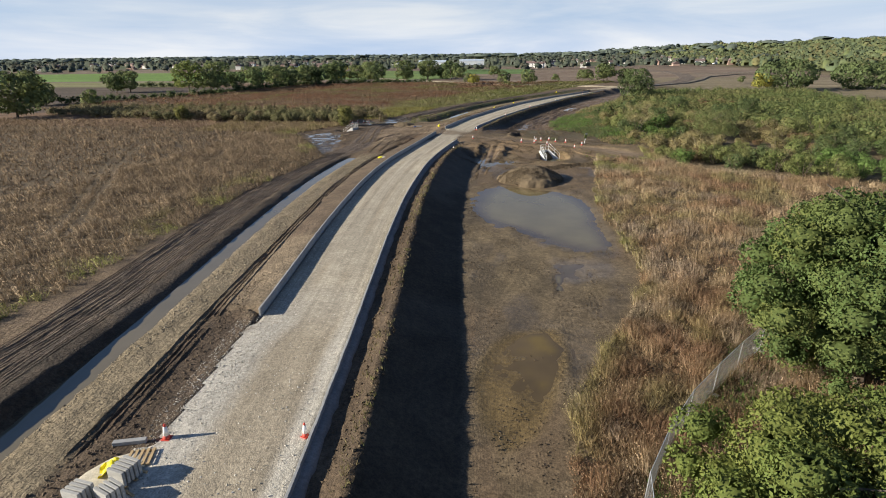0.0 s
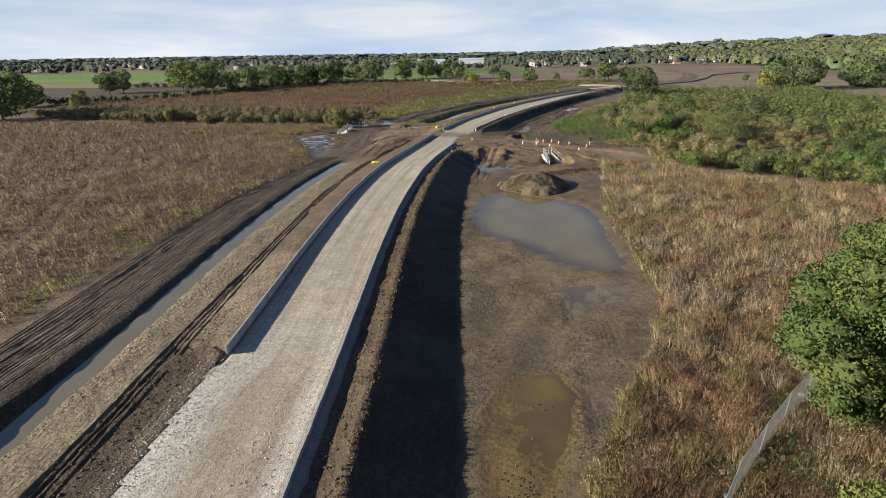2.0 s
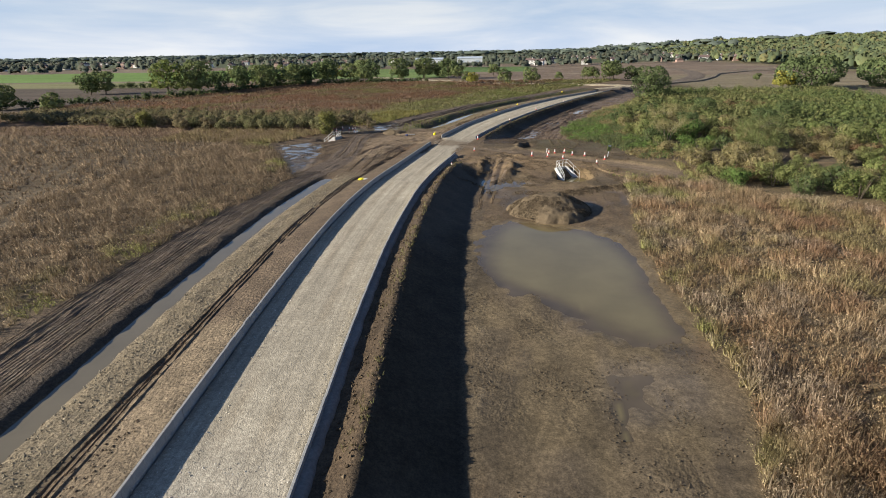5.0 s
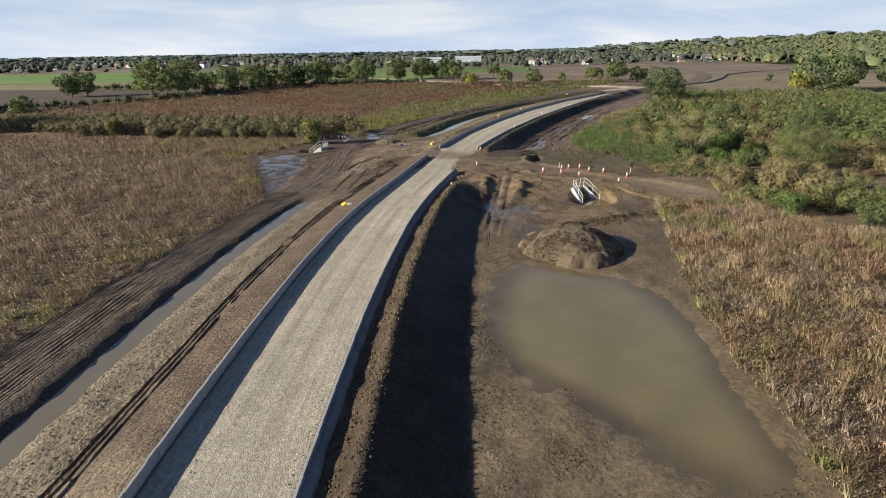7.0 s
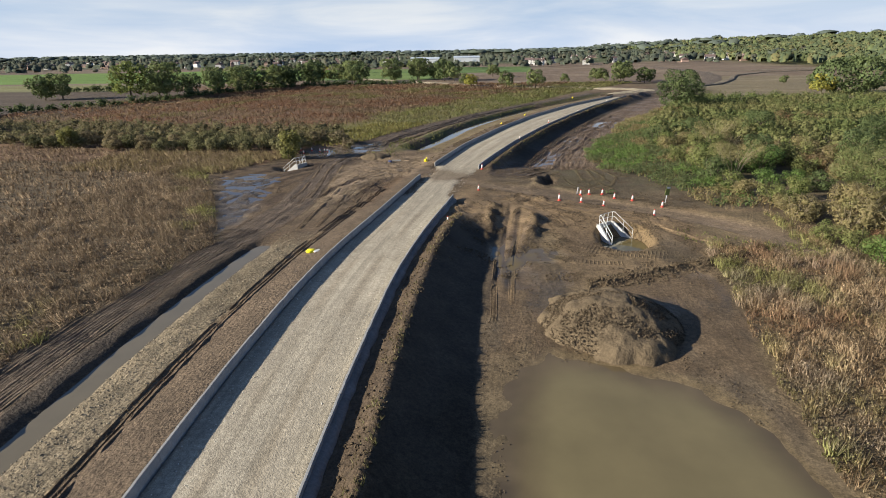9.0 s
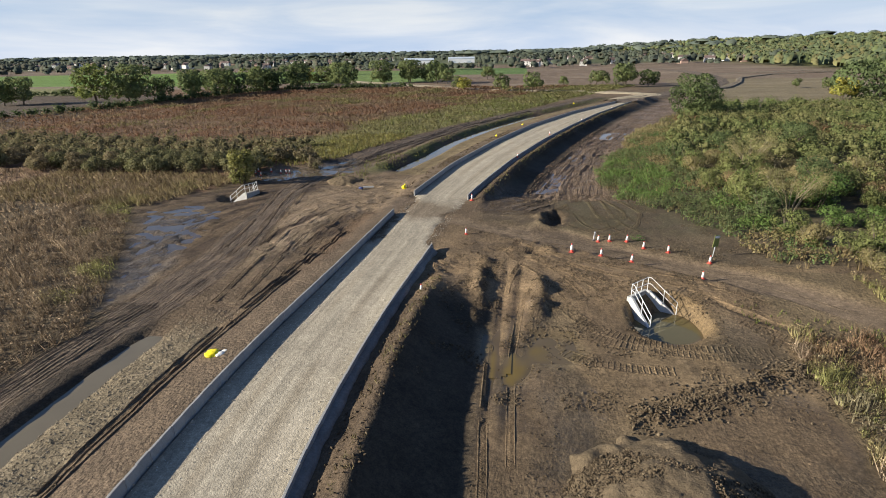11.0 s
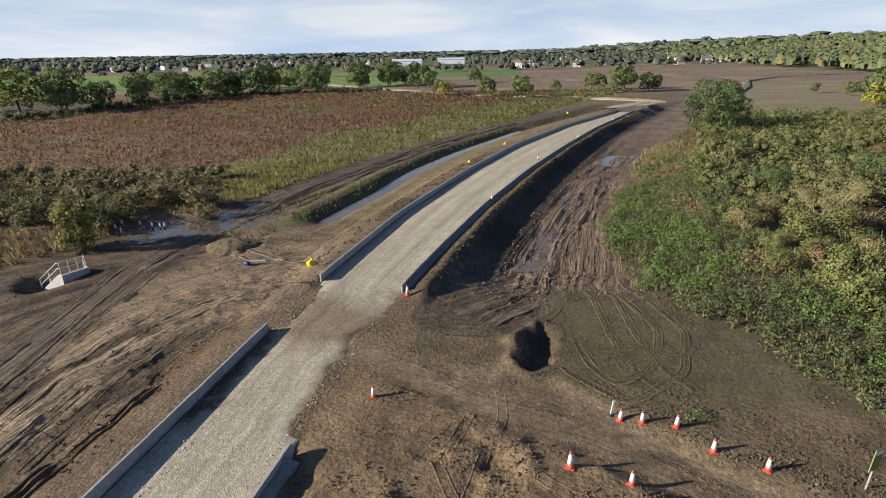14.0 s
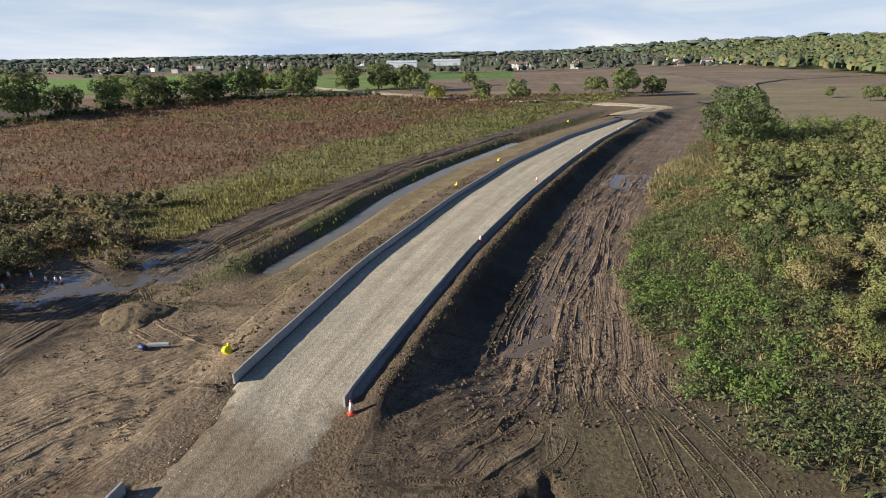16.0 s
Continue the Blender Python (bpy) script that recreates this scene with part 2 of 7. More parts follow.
HOLE = [(-0.6, 107.2), (-0.6, 109.2), (0.1, 111.6), (1.2, 113.0), (2.3, 112.4), (2.4, 110.0), (2.2, 107.6), (0.8, 106.9)]
MUD_Z = -1.0


def ridges(lane, along, seed, width=0.55, run=16.0):
    """Wheel ruts: sharp across the lane, long along it; 0 (rut) to 1 (ridge)."""
    a = np.abs(2 * vnoise(lane / width, along / run, seed) - 1)
    b = np.abs(2 * vnoise(lane / (width * 0.45) + 7.7, along / (run * 0.5), seed + 1) - 1)
    return 0.65 * a + 0.35 * b


def land(x, y):
    """Height of the bare land and the kinds of ground there, for arrays x, y."""
    x, y = np.asarray(x, float), np.asarray(y, float)
    n1, n2, n3 = fbm(x / 9, y / 9, 1), fbm(x / 2.2, y / 2.2, 11), fbm(x / 0.95, y / 0.95, 21, 2)
    wob = (n2 - 0.5) * 1.6
    u, v = edge_l(y) - x, x - edge_r(y)
    near = step(-30, -5, y) * (1 - step(262, 285, y))        # stretch with the road
    gap = step(97, 101, y) * (1 - step(114.5, 119, y))        # the crossing
    z = np.zeros_like(x) - 0.15 + (n1 - 0.5) * 0.25

    # right of the road: bank of spoil, slope, mud flat
    fill = (1 - step(86, 94, y)) + step(115, 118.5, y)
    fill = np.clip(fill, 0, 1) * near
    flat = MUD_Z * (1 - step(84, 95, y)) + step(117, 123, y) * -1.05
    flat = flat * np.where(y > 100, 1 - step(14, 30, v), 1 - 0.35 * step(14, 40, v))
    slope = np.interp(v, [-1, 0.0, 0.5, 1.15, 1.75, 2.15, 2.5, 3.0, 4.6, 6.9, 8.5], [0, 0.0, 0.06, 0.17, 0.45, 0.9, 0.9, 0.6, -0.2, -0.97, -1.0])
    far_slope = np.interp(v, [-1, 0.0, 0.45, 0.95, 1.4, 1.8, 2.1, 3.1, 4.6, 7.0, 8.5], [0, 0.0, 0.08, 0.25, 0.5, 0.66, 0.6, -0.45, -0.8, -0.98, -1.0])
    slope = np.where(y > 105, far_slope, slope)
    slope = np.where(slope < 0, slope * np.abs(flat) / 1.0, slope * fill)
    bankz = slope + ((n2 - 0.5) * 0.34 + (n3 - 0.5) * 0.34) * np.exp(-((v - 1.8) / 0.8) ** 2) * fill
    right = step(-0.4, 0.2, v)
    z = z * (1 - right) + right * (np.where(v < 8.5, bankz, flat) * near + (1 - near) * z)
    z = z + right * (n1 - 0.5) * 0.2 * step(8, 12, v)

    # left of the road: shelf, gravel strip, channel, track
    chan = (step(-25, -5, y) * (1 - step(78, 84, y)) + step(133, 140, y)) * near
    cw = np.where(y > 150, step(150, 172, y) * 1.4, 0) + 0.0
    prof = np.interp(u, [-1, 0.3, 3.2, 3.6, 4.0, 6.3, 7.2, 7.5, 8.6, 8.9, 9.45, 10.1, 15],
                     [0, 0.02, 0.0, -0.16, -0.1, -0.16, -0.3, -0.48, -0.48, -0.36, -0.06, 0.02, 0.03])
    prof2 = np.interp(u - cw, [-1 - cw.max(), 0.3, 2.2, 4.0, 6.5, 7.6, 8.0, 9.3, 9.8, 11.5, 12.5, 15],
                      [0, 0.02, 0.1, -0.1, -0.3, -0.75, -1.05, -1.05, -0.8, 0.1, 0.35, 0.05])
    prof = np.where(y > 120, prof2, prof)
    left = step(-0.4, 0.0, u) * step(0, 0.5, u + 0.5)
    z = np.where(u > 0, z * step(10, 14, u) + chan * prof + (1 - chan) * step(0, 3, u) * -0.1, z)
    z = np.where((u > 2.9) & (u < 7.5), z + (n3 - 0.5) * 0.14, z)
    # earth filled up behind the left kerb
    kerbed = step(16.5, 18.5, y) * (1 - step(109.6, 111, y)) + step(119, 120.5, y) * (1 - step(250, 256, y))
    z = z + kerbed * (u > -0.12) * np.interp(u, [0, 0.6, 1.8, 3.2, 4.0], [0.58, 0.56, 0.36, 0.08, 0.0]) * (0.97 + 0.2 * (n2 - 0.5))

    z = z + 0.45 * step(9.0, 9.8, u) * (1 - step(14, 17, u)) * (1 - step(4, 20, y)) * near + 0.25 * (n3 - 0.5) * step(8.8, 9.4, u) * (1 - step(10.2, 11.2, u)) * (y < 90)
    # wheel ruts: a bundle that leaves the channel's bank, crosses over and runs on beside the far channel
    uc = np.interp(y, [0, 72, 84, 95, 104, 112, 121, 128, 147, 190, 230, 280], [13.2, 13.0, 11.6, 12.2, 14.2, 16.0, 18.4, 19.0, 20.2, 17.0, 16.0, 15.0])
    half = np.interp(y, [0, 60, 76, 90, 110, 125, 140, 200, 280], [2.3, 2.2, 2.5, 2.9, 2.3, 2.1, 3.4, 3.4, 3.0])
    lane = u - uc + (fbm(x * 0 + 3, y / 22, 3, 2) - 0.5) * 1.2
    track = (1 - step(0.75, 1.1, np.abs(u - uc + wob * 0.3) / half)) * near
    z = z + track * (0.09 * ridges(lane, y, 101, 0.42, 30.0) - 0.06 + (n3 - 0.5) * 0.09)
    lead = step(88, 100, y) * (1 - step(126, 134, y)) * step(1.0, 3.0, u) * (1 - step(34, 40, u)) * (1 - track)
    across = u + 0.03 * np.maximum(y - 106, 0) ** 2 + (n1 - 0.5) * 3
    forth = y + 0.0
    z = z + lead * ((0.2 * ridges(across, forth, 111, 0.55, 13.0) + 0.14 * ridges(across, forth, 117, 1.3, 18.0)) * (0.25 + 0.75 * step(0.4, 0.6, fbm(x / 4, y / 7, 113, 3))) * (1 - 0.6 * step(110, 114, y)) - 0.13 + (n3 - 0.5) * 0.18 + (n2 - 0.5) * 0.1)
    mud_r = step(118, 124, y) * step(6.2, 7.5, v) * (1 - step(-1.0, 0.8, x - green_right(y) + wob)) * near
    lane_r = v + (n1 - 0.5) * 2.0 + 2.2 * np.sin(y * 0.045 + v * 0.12)
    z = z + mud_r * (0.26 * ridges(lane_r, y, 121, 0.52, 13.0) + 0.2 * ridges(lane_r, y, 127, 1.1, 16.0) - 0.24 + (n3 - 0.5) * 0.14)
    turn = step(110.5, 113.5, y + wob) * (1 - step(123, 131, y)) * step(1.0, 3.0, v) * (1 - step(9, 13, v))
    rr = np.hypot(x + 12, y - 133) + (n1 - 0.5) * 5 + (n2 - 0.5) * 0.8
    bend = np.arctan2(y - 133, x + 12) * 14
    z = z + turn * ((0.5 * ridges(rr, bend, 131, 0.7, 7.0) - 0.24) * (0.35 + 0.65 * step(0.28, 0.48, fbm(x / 5, y / 5, 133, 3))) + (n3 - 0.5) * 0.14)

    # crossing track to the right
    tl = np.interp(x, [-12, -10.4, -3.5, 2, 5.2, 10.4, 16.4, 24, 40], [110, 109, 106.8, 106.2, 103, 99.4, 96.6, 90, 72])
    tb = np.interp(x, [-12, -9.5, -2.6, 1.7, 7, 12.4, 17, 40], [107, 106.2, 102.3, 100.6, 97.4, 94.2, 91, 68])
    cross = step(-0.8, 0.8, y - tb + wob * 0.4) * step(-0.8, 0.8, tl - y + wob * 0.4) * step(-3, 0, v) * (1 - step(24, 30, x))
    tread = -0.025 * ridges(y - tb, x, 141, 0.9, 20.0) + 0.02 + (n3 - 0.5) * 0.03
    crossz = -0.12 - 0.3 * step(-8, 10, x)
    z = z * (1 - cross) + cross * (crossz - tread)
    rough = step(86, 92, y) * (1 - step(-0.5, 1.5, y - tb)) * right * (1 - step(12, 16, x))
    skew = x * 0.35 + y * 0.94 + (n1 - 0.5) * 3
    z = z + rough * (((n2 - 0.5) * 0.5 + (n3 - 0.5) * 0.35 + 0.3 * ridges(skew, x * 0.94 - y * 0.35, 151, 0.9, 5.0) - 0.15) * step(0.45, 0.6, fbm(x / 4.5, y / 4.5, 153, 3)) + (n3 - 0.5) * 0.1)
    flatmud = right * (1 - step(88, 92, y)) * step(6.9, 8.2, v) * (1 - step(-0.6, 0.6, x - dry_right(y) + wob))
    z = z + flatmud * ((n3 - 0.5) * 0.06 + (n2 - 0.5) * 0.16)
    lines = np.exp(-((x - (7.2 - 0.055 * (y - 16) + 0.15 * np.sin(y * 0.7))) / 0.18) ** 2) * (y > 12) * (y < 44)
    z = z - flatmud * lines * 0.09 * step(0.42, 0.6, fbm(x * 0, y / 4, 54, 2))
    trench = np.exp(-((x + 6.1 + wob * 0.2) / 0.5) ** 2) * step(84, 88, y) * (1 - step(95, 98, y))
    z = z + trench * (0.08 + 0.5 * n2 + (n3 - 0.5) * 0.7)
    for rut in (-4.3, -3.1):
        z = z - np.exp(-((x - rut - 0.03 * (y - 88) - wob * 0.12) / 0.24) ** 2) * step(70, 76, y) * (1 - step(93, 98, y)) * 0.15
    mound = np.exp(-(((x + 1.5 - 0.05 * (y - 90) + wob * 0.25) / 0.62) ** 2 + ((y - 89.6) / 3.4) ** 4))
    z = z + mound * (0.62 + (n3 - 0.5) * 1.3 + (n2 - 0.5) * 0.9)
    groove = np.interp(x, [11.5, 12.5, 14, 16, 19.2, 24], [90.6, 89.6, 88.2, 86.7, 85.2, 83.4])
    z = z - 0.3 * np.exp(-((y - groove + wob * 0.2) / 0.32) ** 2) * step(11.5, 12.5, x) * (1 - step(20, 23, x))

    # at the crossing the earth lies level with the stone
    flush = step(98.5, 100.5, y) * (1 - step(115.5, 118, y)) * np.maximum((1 - step(0.3, 3.0, v)) * step(-2.2, -1.7, v), (1 - step(0.3, 3.0, u)) * (u > -2.0) * step(110, 111.5, y))
    z = z * (1 - flush) + flush * (-0.02 + (n3 - 0.5) * 0.06)

    # windrow of dug clay beyond the mound
    wr = np.interp(x, [2, 4.2, 7.7, 11.2, 17.7, 22], [75.2, 76, 77.6, 79.7, 83.3, 85])
    wrow = np.exp(-((y - wr + wob * 0.5) / 0.75) ** 2) * step(2, 4, x) * (1 - step(17, 20, x))
    z = z + wrow * (0.28 + (n3 - 0.5) * 0.6 + (n2 - 0.5) * 0.5)
    # pools lie in shallow pans
    big, small = inside(POOL, x, y) + wob * 0.6, np.maximum(inside(POOL_SMALL, x, y), inside(POOL_STRIP, x, y)) + wob * 0.45
    pan = np.maximum(big, small)
    z = z - 0.3 * step(-1.5, 4.0, big) - 0.16 * step(-0.7, 0.8, small)
    film = inside(WET_FILM, x, y) + wob
    z = z - 0.05 * step(-0.5, 1.0, film)
    pud = inside(PUDDLE, x, y) + wob * 0.7
    z = z - 0.13 * step(-0.6, 0.7, pud)
    wl = np.maximum(inside(WET_LEFT, x, y), inside(WET_CROSS, x, y)) + wob
    z = z - 0.14 * step(-1.5, 1, wl) + (0.2 * (n2 - 0.5) + 0.22 * (n3 - 0.5)) * step(-2, 0, wl)
    pit = 1 - np.hypot((x - PIT[0]) / 3.0, (y - PIT[1]) / 3.6) + (n2 - 0.5) * 0.25
    pit_west = 1 - np.hypot((x - PIT_WEST[0]) / 2.3, (y - PIT_WEST[1]) / 2.3) + (n2 - 0.5) * 0.5
    z = z - 1.5 * step(-0.08, 0.38, pit) - 1.0 * step(-0.3, 0.7, pit_west)
    hole = inside(HOLE, x, y) - 0.25 + wob * 0.6 + (n3 - 0.5) * 1.0
    z = z - 0.72 * step(-0.1, 0.7, hole) * (0.75 + 0.5 * n3) + 0.32 * np.exp(-((hole + 0.55) / 0.45) ** 2) * step(1.6, -0.8, x - 0.16 * (y - 108)) * (0.5 + n3)

    # the wooded hill far off on the right, and rolling land further on
    z = z + 30 * step(215, 720, x) * step(240, 620, y) * (0.7 + 0.6 * fbm(x / 260, y / 260, 5, 3))
    z = z + 3.0 * (fbm(x / 160, y / 160, 31, 3) - 0.5) * step(300, 600, np.hypot(x, y))
    z = z - 2.0 * step(300, 900, y) * (1 - step(60, 200, x))
    d = dict(u=u, v=v, near=near, n1=n1, n2=n2, n3=n3, wob=wob, gap=gap, fill=fill, track=track, lead=lead, mud_r=mud_r, cross=cross, pan=pan, pud=pud,
             wl=wl, pit=pit, chan=chan, turn=turn, rough=rough, right=right, tb=tb, across=across, forth=forth, rr=rr, bend=bend, skew=skew, lane=lane, lane_r=lane_r, flatmud=flatmud, hole=hole, film=film, ridge=np.maximum(trench, mound))
    return z, d


def blend(c, m, colour):
    return c * (1 - m[:, None]) + np.array(colour) * m[:, None]


def mix_rows(t, a, b):
    t = np.clip(t, 0, 1)[:, None]
    return a * (1 - t) + b * t


def ground_colour(x, y, d):
    """Base colour of the ground, from the plan, with the shade of some banks painted in."""
    u, v, near, n1, n2, n3, wob = (d[k] for k in ("u", "v", "near", "n1", "n2", "n3", "wob"))
    c = np.tile(np.array([0.155, 0.115, 0.078]), (len(x), 1))
    # right: mud flat, dry meadow, green scrub
    c = blend(c, step(6.5, 7.5, v), (0.158, 0.125, 0.085))
    c = blend(c, step(6.5, 7.5, v) * step(72, 78, y) * (y < 97), (0.215, 0.16, 0.10))
    c = blend(c, step(0.45, 0.6, n1) * step(7, 8, v), (0.135, 0.10, 0.066))
    c = blend(c, d["flatmud"] * step(0.5, 0.62, fbm(x / 5, y / 11, 73, 3)) * 0.6, (0.17, 0.135, 0.085))
    c = blend(c, d["flatmud"] * step(0.52, 0.66, fbm(x / 2.2, y / 6, 74, 3)) * 0.7, (0.105, 0.085, 0.062))
    c = blend(c, d["flatmud"] * step(-0.8, 1.2, d["film"]) * 0.6, (0.20, 0.165, 0.125))
    c = blend(c, step(-0.6, 0.7, x - dry_right(y) + wob) * (y < 96), (0.165, 0.128, 0.08))
    c = blend(c, step(-0.5, 1.0, x - green_right(y) + wob) * (y > 104), (0.10, 0.085, 0.045))
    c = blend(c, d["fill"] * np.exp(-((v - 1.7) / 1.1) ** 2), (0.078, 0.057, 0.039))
    # shadow on the slope, out to where it ends, painted as near-black earth
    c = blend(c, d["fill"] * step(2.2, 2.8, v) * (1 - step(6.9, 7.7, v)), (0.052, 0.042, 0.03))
    # left: shelf, gravel strip, track, meadow
    c = blend(c, step(-0.2, 0.1, u) * (1 - step(3.1, 3.5, u + wob * 0.1)), (0.145, 0.11, 0.08))
    c = blend(c, step(-0.2, 0.1, u) * (1 - step(3.1, 3.5, u)) * step(-1.2, 1.2, 34 - y + wob * 2) * (y < 60) * step(16, 19, y + wob), (0.22, 0.175, 0.125))
    c = blend(c, step(0.9, 1.5, u + wob * 0.3) * (1 - step(4.0, 5.0, u + wob)) * (1 - step(17, 20, y + wob)), (0.095, 0.07, 0.05))
    c = blend(c, step(3.6, 4.3, u + wob * 0.15) * (1 - step(7.2, 7.7, u)) * d["chan"] * (y < 120), (0.222, 0.185, 0.13))
    c = blend(c, step(2.5, 3.5, u + wob) * (1 - step(7.2, 7.7, u)) * (y > 132) * (y < 250), (0.19, 0.15, 0.09))
    # channel bank that faces away from the sun: its shade painted as a dark band
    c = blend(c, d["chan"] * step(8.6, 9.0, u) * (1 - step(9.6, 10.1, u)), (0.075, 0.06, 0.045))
    # near the start: dark clods, and the bank's shade, in one tint
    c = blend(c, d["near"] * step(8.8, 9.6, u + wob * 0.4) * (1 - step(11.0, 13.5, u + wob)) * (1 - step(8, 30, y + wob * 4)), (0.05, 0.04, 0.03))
    # carries the bank's painted shade on along the channel
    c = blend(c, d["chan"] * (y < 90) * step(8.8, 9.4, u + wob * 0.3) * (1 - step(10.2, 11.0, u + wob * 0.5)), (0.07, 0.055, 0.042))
    c = blend(c, d["track"] * 0.8, (0.148, 0.115, 0.088))
    c = blend(c, d["lead"] * step(0.42, 0.58, fbm(d["across"] / 2.2, y / 9, 203, 3)) * step(3.8, 5.2, u + wob) * (1 - step(11, 13, u)), (0.29, 0.225, 0.16))
    c = blend(c, d["lead"] * step(0.51, 0.6, fbm(d["across"] / 1.3, y / 8, 207, 3)), (0.08, 0.058, 0.043))
    c = blend(c, d["lead"] * step(108, 113, y + wob) * (1 - step(14, 16, u)) * step(0.35, 0.5, n1 + 0.08), (0.275, 0.21, 0.146))
    c = blend(c, d["lead"] * (1 - step(3.4, 4.4, u + wob * 0.4)) * (1 - step(110, 114, y)), (0.135, 0.092, 0.06))
    lv = np.where(y < 82, veg_left(y), np.where(y < 120, -33.4 - (y - 82) * 0.62, veg_left_far(y)))
    c = blend(c, step(-0.5, 0.8, lv - x + wob) * (near > 0.02), (0.15, 0.115, 0.072))
    bank_green = d["near"] * step(130, 138, y) * step(9.6, 10.4, u - step(150, 172, y) * 1.4) * (1 - step(12.5, 14, u)) * step(0.42, 0.55, n1 + 0.1)
    c = blend(c, bank_green, (0.10, 0.105, 0.04))
    c = blend(c, step(96, 100, y) * (1 - step(120, 128, y)) * step(1.5, 4, v), (0.155, 0.122, 0.082))
    c = blend(c, step(103, 107, y + wob) * (1 - step(122, 130, y)) * step(9, 13, v + wob), (0.105, 0.09, 0.056))
    c = blend(c, d["turn"] * 0.7, (0.115, 0.088, 0.068))
    c = blend(c, d["cross"], (0.195, 0.15, 0.108))
    c = blend(c, d["rough"], (0.195, 0.142, 0.09))
    c = blend(c, d["rough"] * step(0.48, 0.62, fbm(x / 3, y / 3, 75, 3)), (0.205, 0.15, 0.095))
    c = blend(c, step(-0.9, 0.2, d["hole"]), (0.095, 0.072, 0.05))
    c = blend(c, d["ridge"] * 0.8, (0.105, 0.078, 0.052))
    c = blend(c, step(-0.35, 0.1, d["pit"]), (0.165, 0.12, 0.07))
    c = blend(c, d["mud_r"], (0.205, 0.155, 0.12))
    c = blend(c, step(-0.7, 0.3, d["pud"]), (0.145, 0.106, 0.05))
    c = blend(c, step(-0.5, 0.4, d["pan"]), (0.16, 0.125, 0.075))
    c = blend(c, step(-1.0, 1.0, d["wl"]) * 0.7, (0.14, 0.12, 0.10))
    # far fields
    far = 1 - near
    far = np.maximum(far, step(-2, 2, -60 - x))
    c = blend(c, ((y > 120) & (lv - x > 1) & (y < 345)) * 1.0, (0.185, 0.118, 0.074))
    lim = 15 + 11 * fbm(y / 14, y * 0, 99, 3) + 8 * step(160, 210, y)
    c = blend(c, (1 - step(-4, 4, lv - x - lim + wob * 2)) * (y > 146) * (lv - x > 0) * (y < 345), (0.185, 0.175, 0.07))
    c = blend(c, ((y > 345) & (x < 420)) * 1.0, (0.20, 0.152, 0.115))
    c = blend(c, ((y > 345) & (x < 420)) * step(0.55, 0.62, fbm(x / 45, y / 45, 208, 3)) * 0.6, (0.27, 0.22, 0.165))
    c = blend(c, step(205, 235, y) * (y < 400) * step(4, 12, x - green_right(np.minimum(y, 280)) + wob * 2), (0.225, 0.19, 0.125))
    c = blend(c, ((x < -150 + 0.12 * (y - 190)) & (y > 150) & (y < 300)) * 1.0, (0.105, 0.08, 0.06))
    c = blend(c, ((x < -205) & (y > 300) & (y < 360)) * 1.0, (0.22, 0.22, 0.10))
    c = blend(c, ((x < -190) & (y > 380) & (y < 620)) * 1.0, (0.15, 0.26, 0.055))
    c = blend(c, ((x > -190) & (x < -60) & (y > 400) & (y < 640)) * 1.0, (0.16, 0.24, 0.07))
    c = blend(c, ((x > -120) & (x < 0) & (y > 520) & (y < 700)) * 1.0, (0.12, 0.2, 0.06))
    c = blend(c, ((y > 750)) * step(750, 900, y), (0.10, 0.12, 0.06))
    c = blend(c, step(215, 245, x + 30 * (fbm(y / 60, y * 0, 7, 3) - 0.5)) * (y > 250), (0.10, 0.11, 0.04))
    blot = fbm(x / 1.5, y / 1.5, 71, 3)
    c = blend(c, step(96, 100, y) * (1 - step(122, 130, y)) * step(1.5, 4, v) * step(0.52, 0.62, blot) * 0.6, (0.085, 0.065, 0.047))
    c = c * (0.80 + 0.4 * n1)[:, None] * (0.82 + 0.36 * n3)[:, None] * (0.84 + 0.32 * blot)[:, None]
    return c * np.array([0.84, 0.80, 0.725])


def flow(x, y, d):
    """Lane coordinates for streaks left by wheels (across, along) and how strongly they show."""
    lane, along = np.where(d["track"] > 0.3, d["lane"], d["u"]), y + 0.0
    on_right = d["right"] > 0.5
    lane, along = np.where(on_right, d["lane_r"], lane), np.where(on_right, y, along)
    k = 0.03 + 0.0 * d["flatmud"]
    for m, a, b in ((d["lead"], d["across"], d["forth"]), (d["turn"], d["rr"], d["bend"]), (d["rough"], d["skew"], x), (d["cross"], y - d["tb"], x)):
        lane, along = np.where(m > 0.5, a, lane), np.where(m > 0.5, b, along)
    k = np.maximum.reduce([k * step(0.3, 0.7, d["n1"]), d["track"], d["lead"] * 0.5, d["mud_r"] * 0.9, d["turn"] * 0.35, d["rough"] * 0.05, d["cross"] * 0.06])
    k = np.where((d["u"] > 0) & (d["u"] < 7.6) & (y < 100), 0.05, k)
    return np.c_[lane, along, np.zeros(len(x))], k * d["near"]


def wetness(x, y, d):
    w = 0.25 * step(0.45, 0.65, d["n1"])
    w = np.maximum(w, step(-0.9, 0.3, d["pan"]) * 0.8)
    w = np.maximum(w, step(-0.5, 1.2, d["film"]) * 0.9)
    w = np.maximum(w, d["flatmud"] * 0.75 * step(0.5, 0.62, fbm(x / 4, y / 8, 75, 3)))
    w = np.maximum(w, step(-0.5, 0.6, d["pud"]) * 0.9)
    w = np.maximum(w, step(-1.5, 1.5, d["wl"]) * step(0.35, 0.55, d["n2"]))
    w = np.maximum(w, d["mud_r"] * 0.55 * step(0.35, 0.6, d["n2"]))
    w = np.maximum(w, d["track"] * 0.45)
    w = np.maximum(w, d["turn"] * 0.6)
    return w


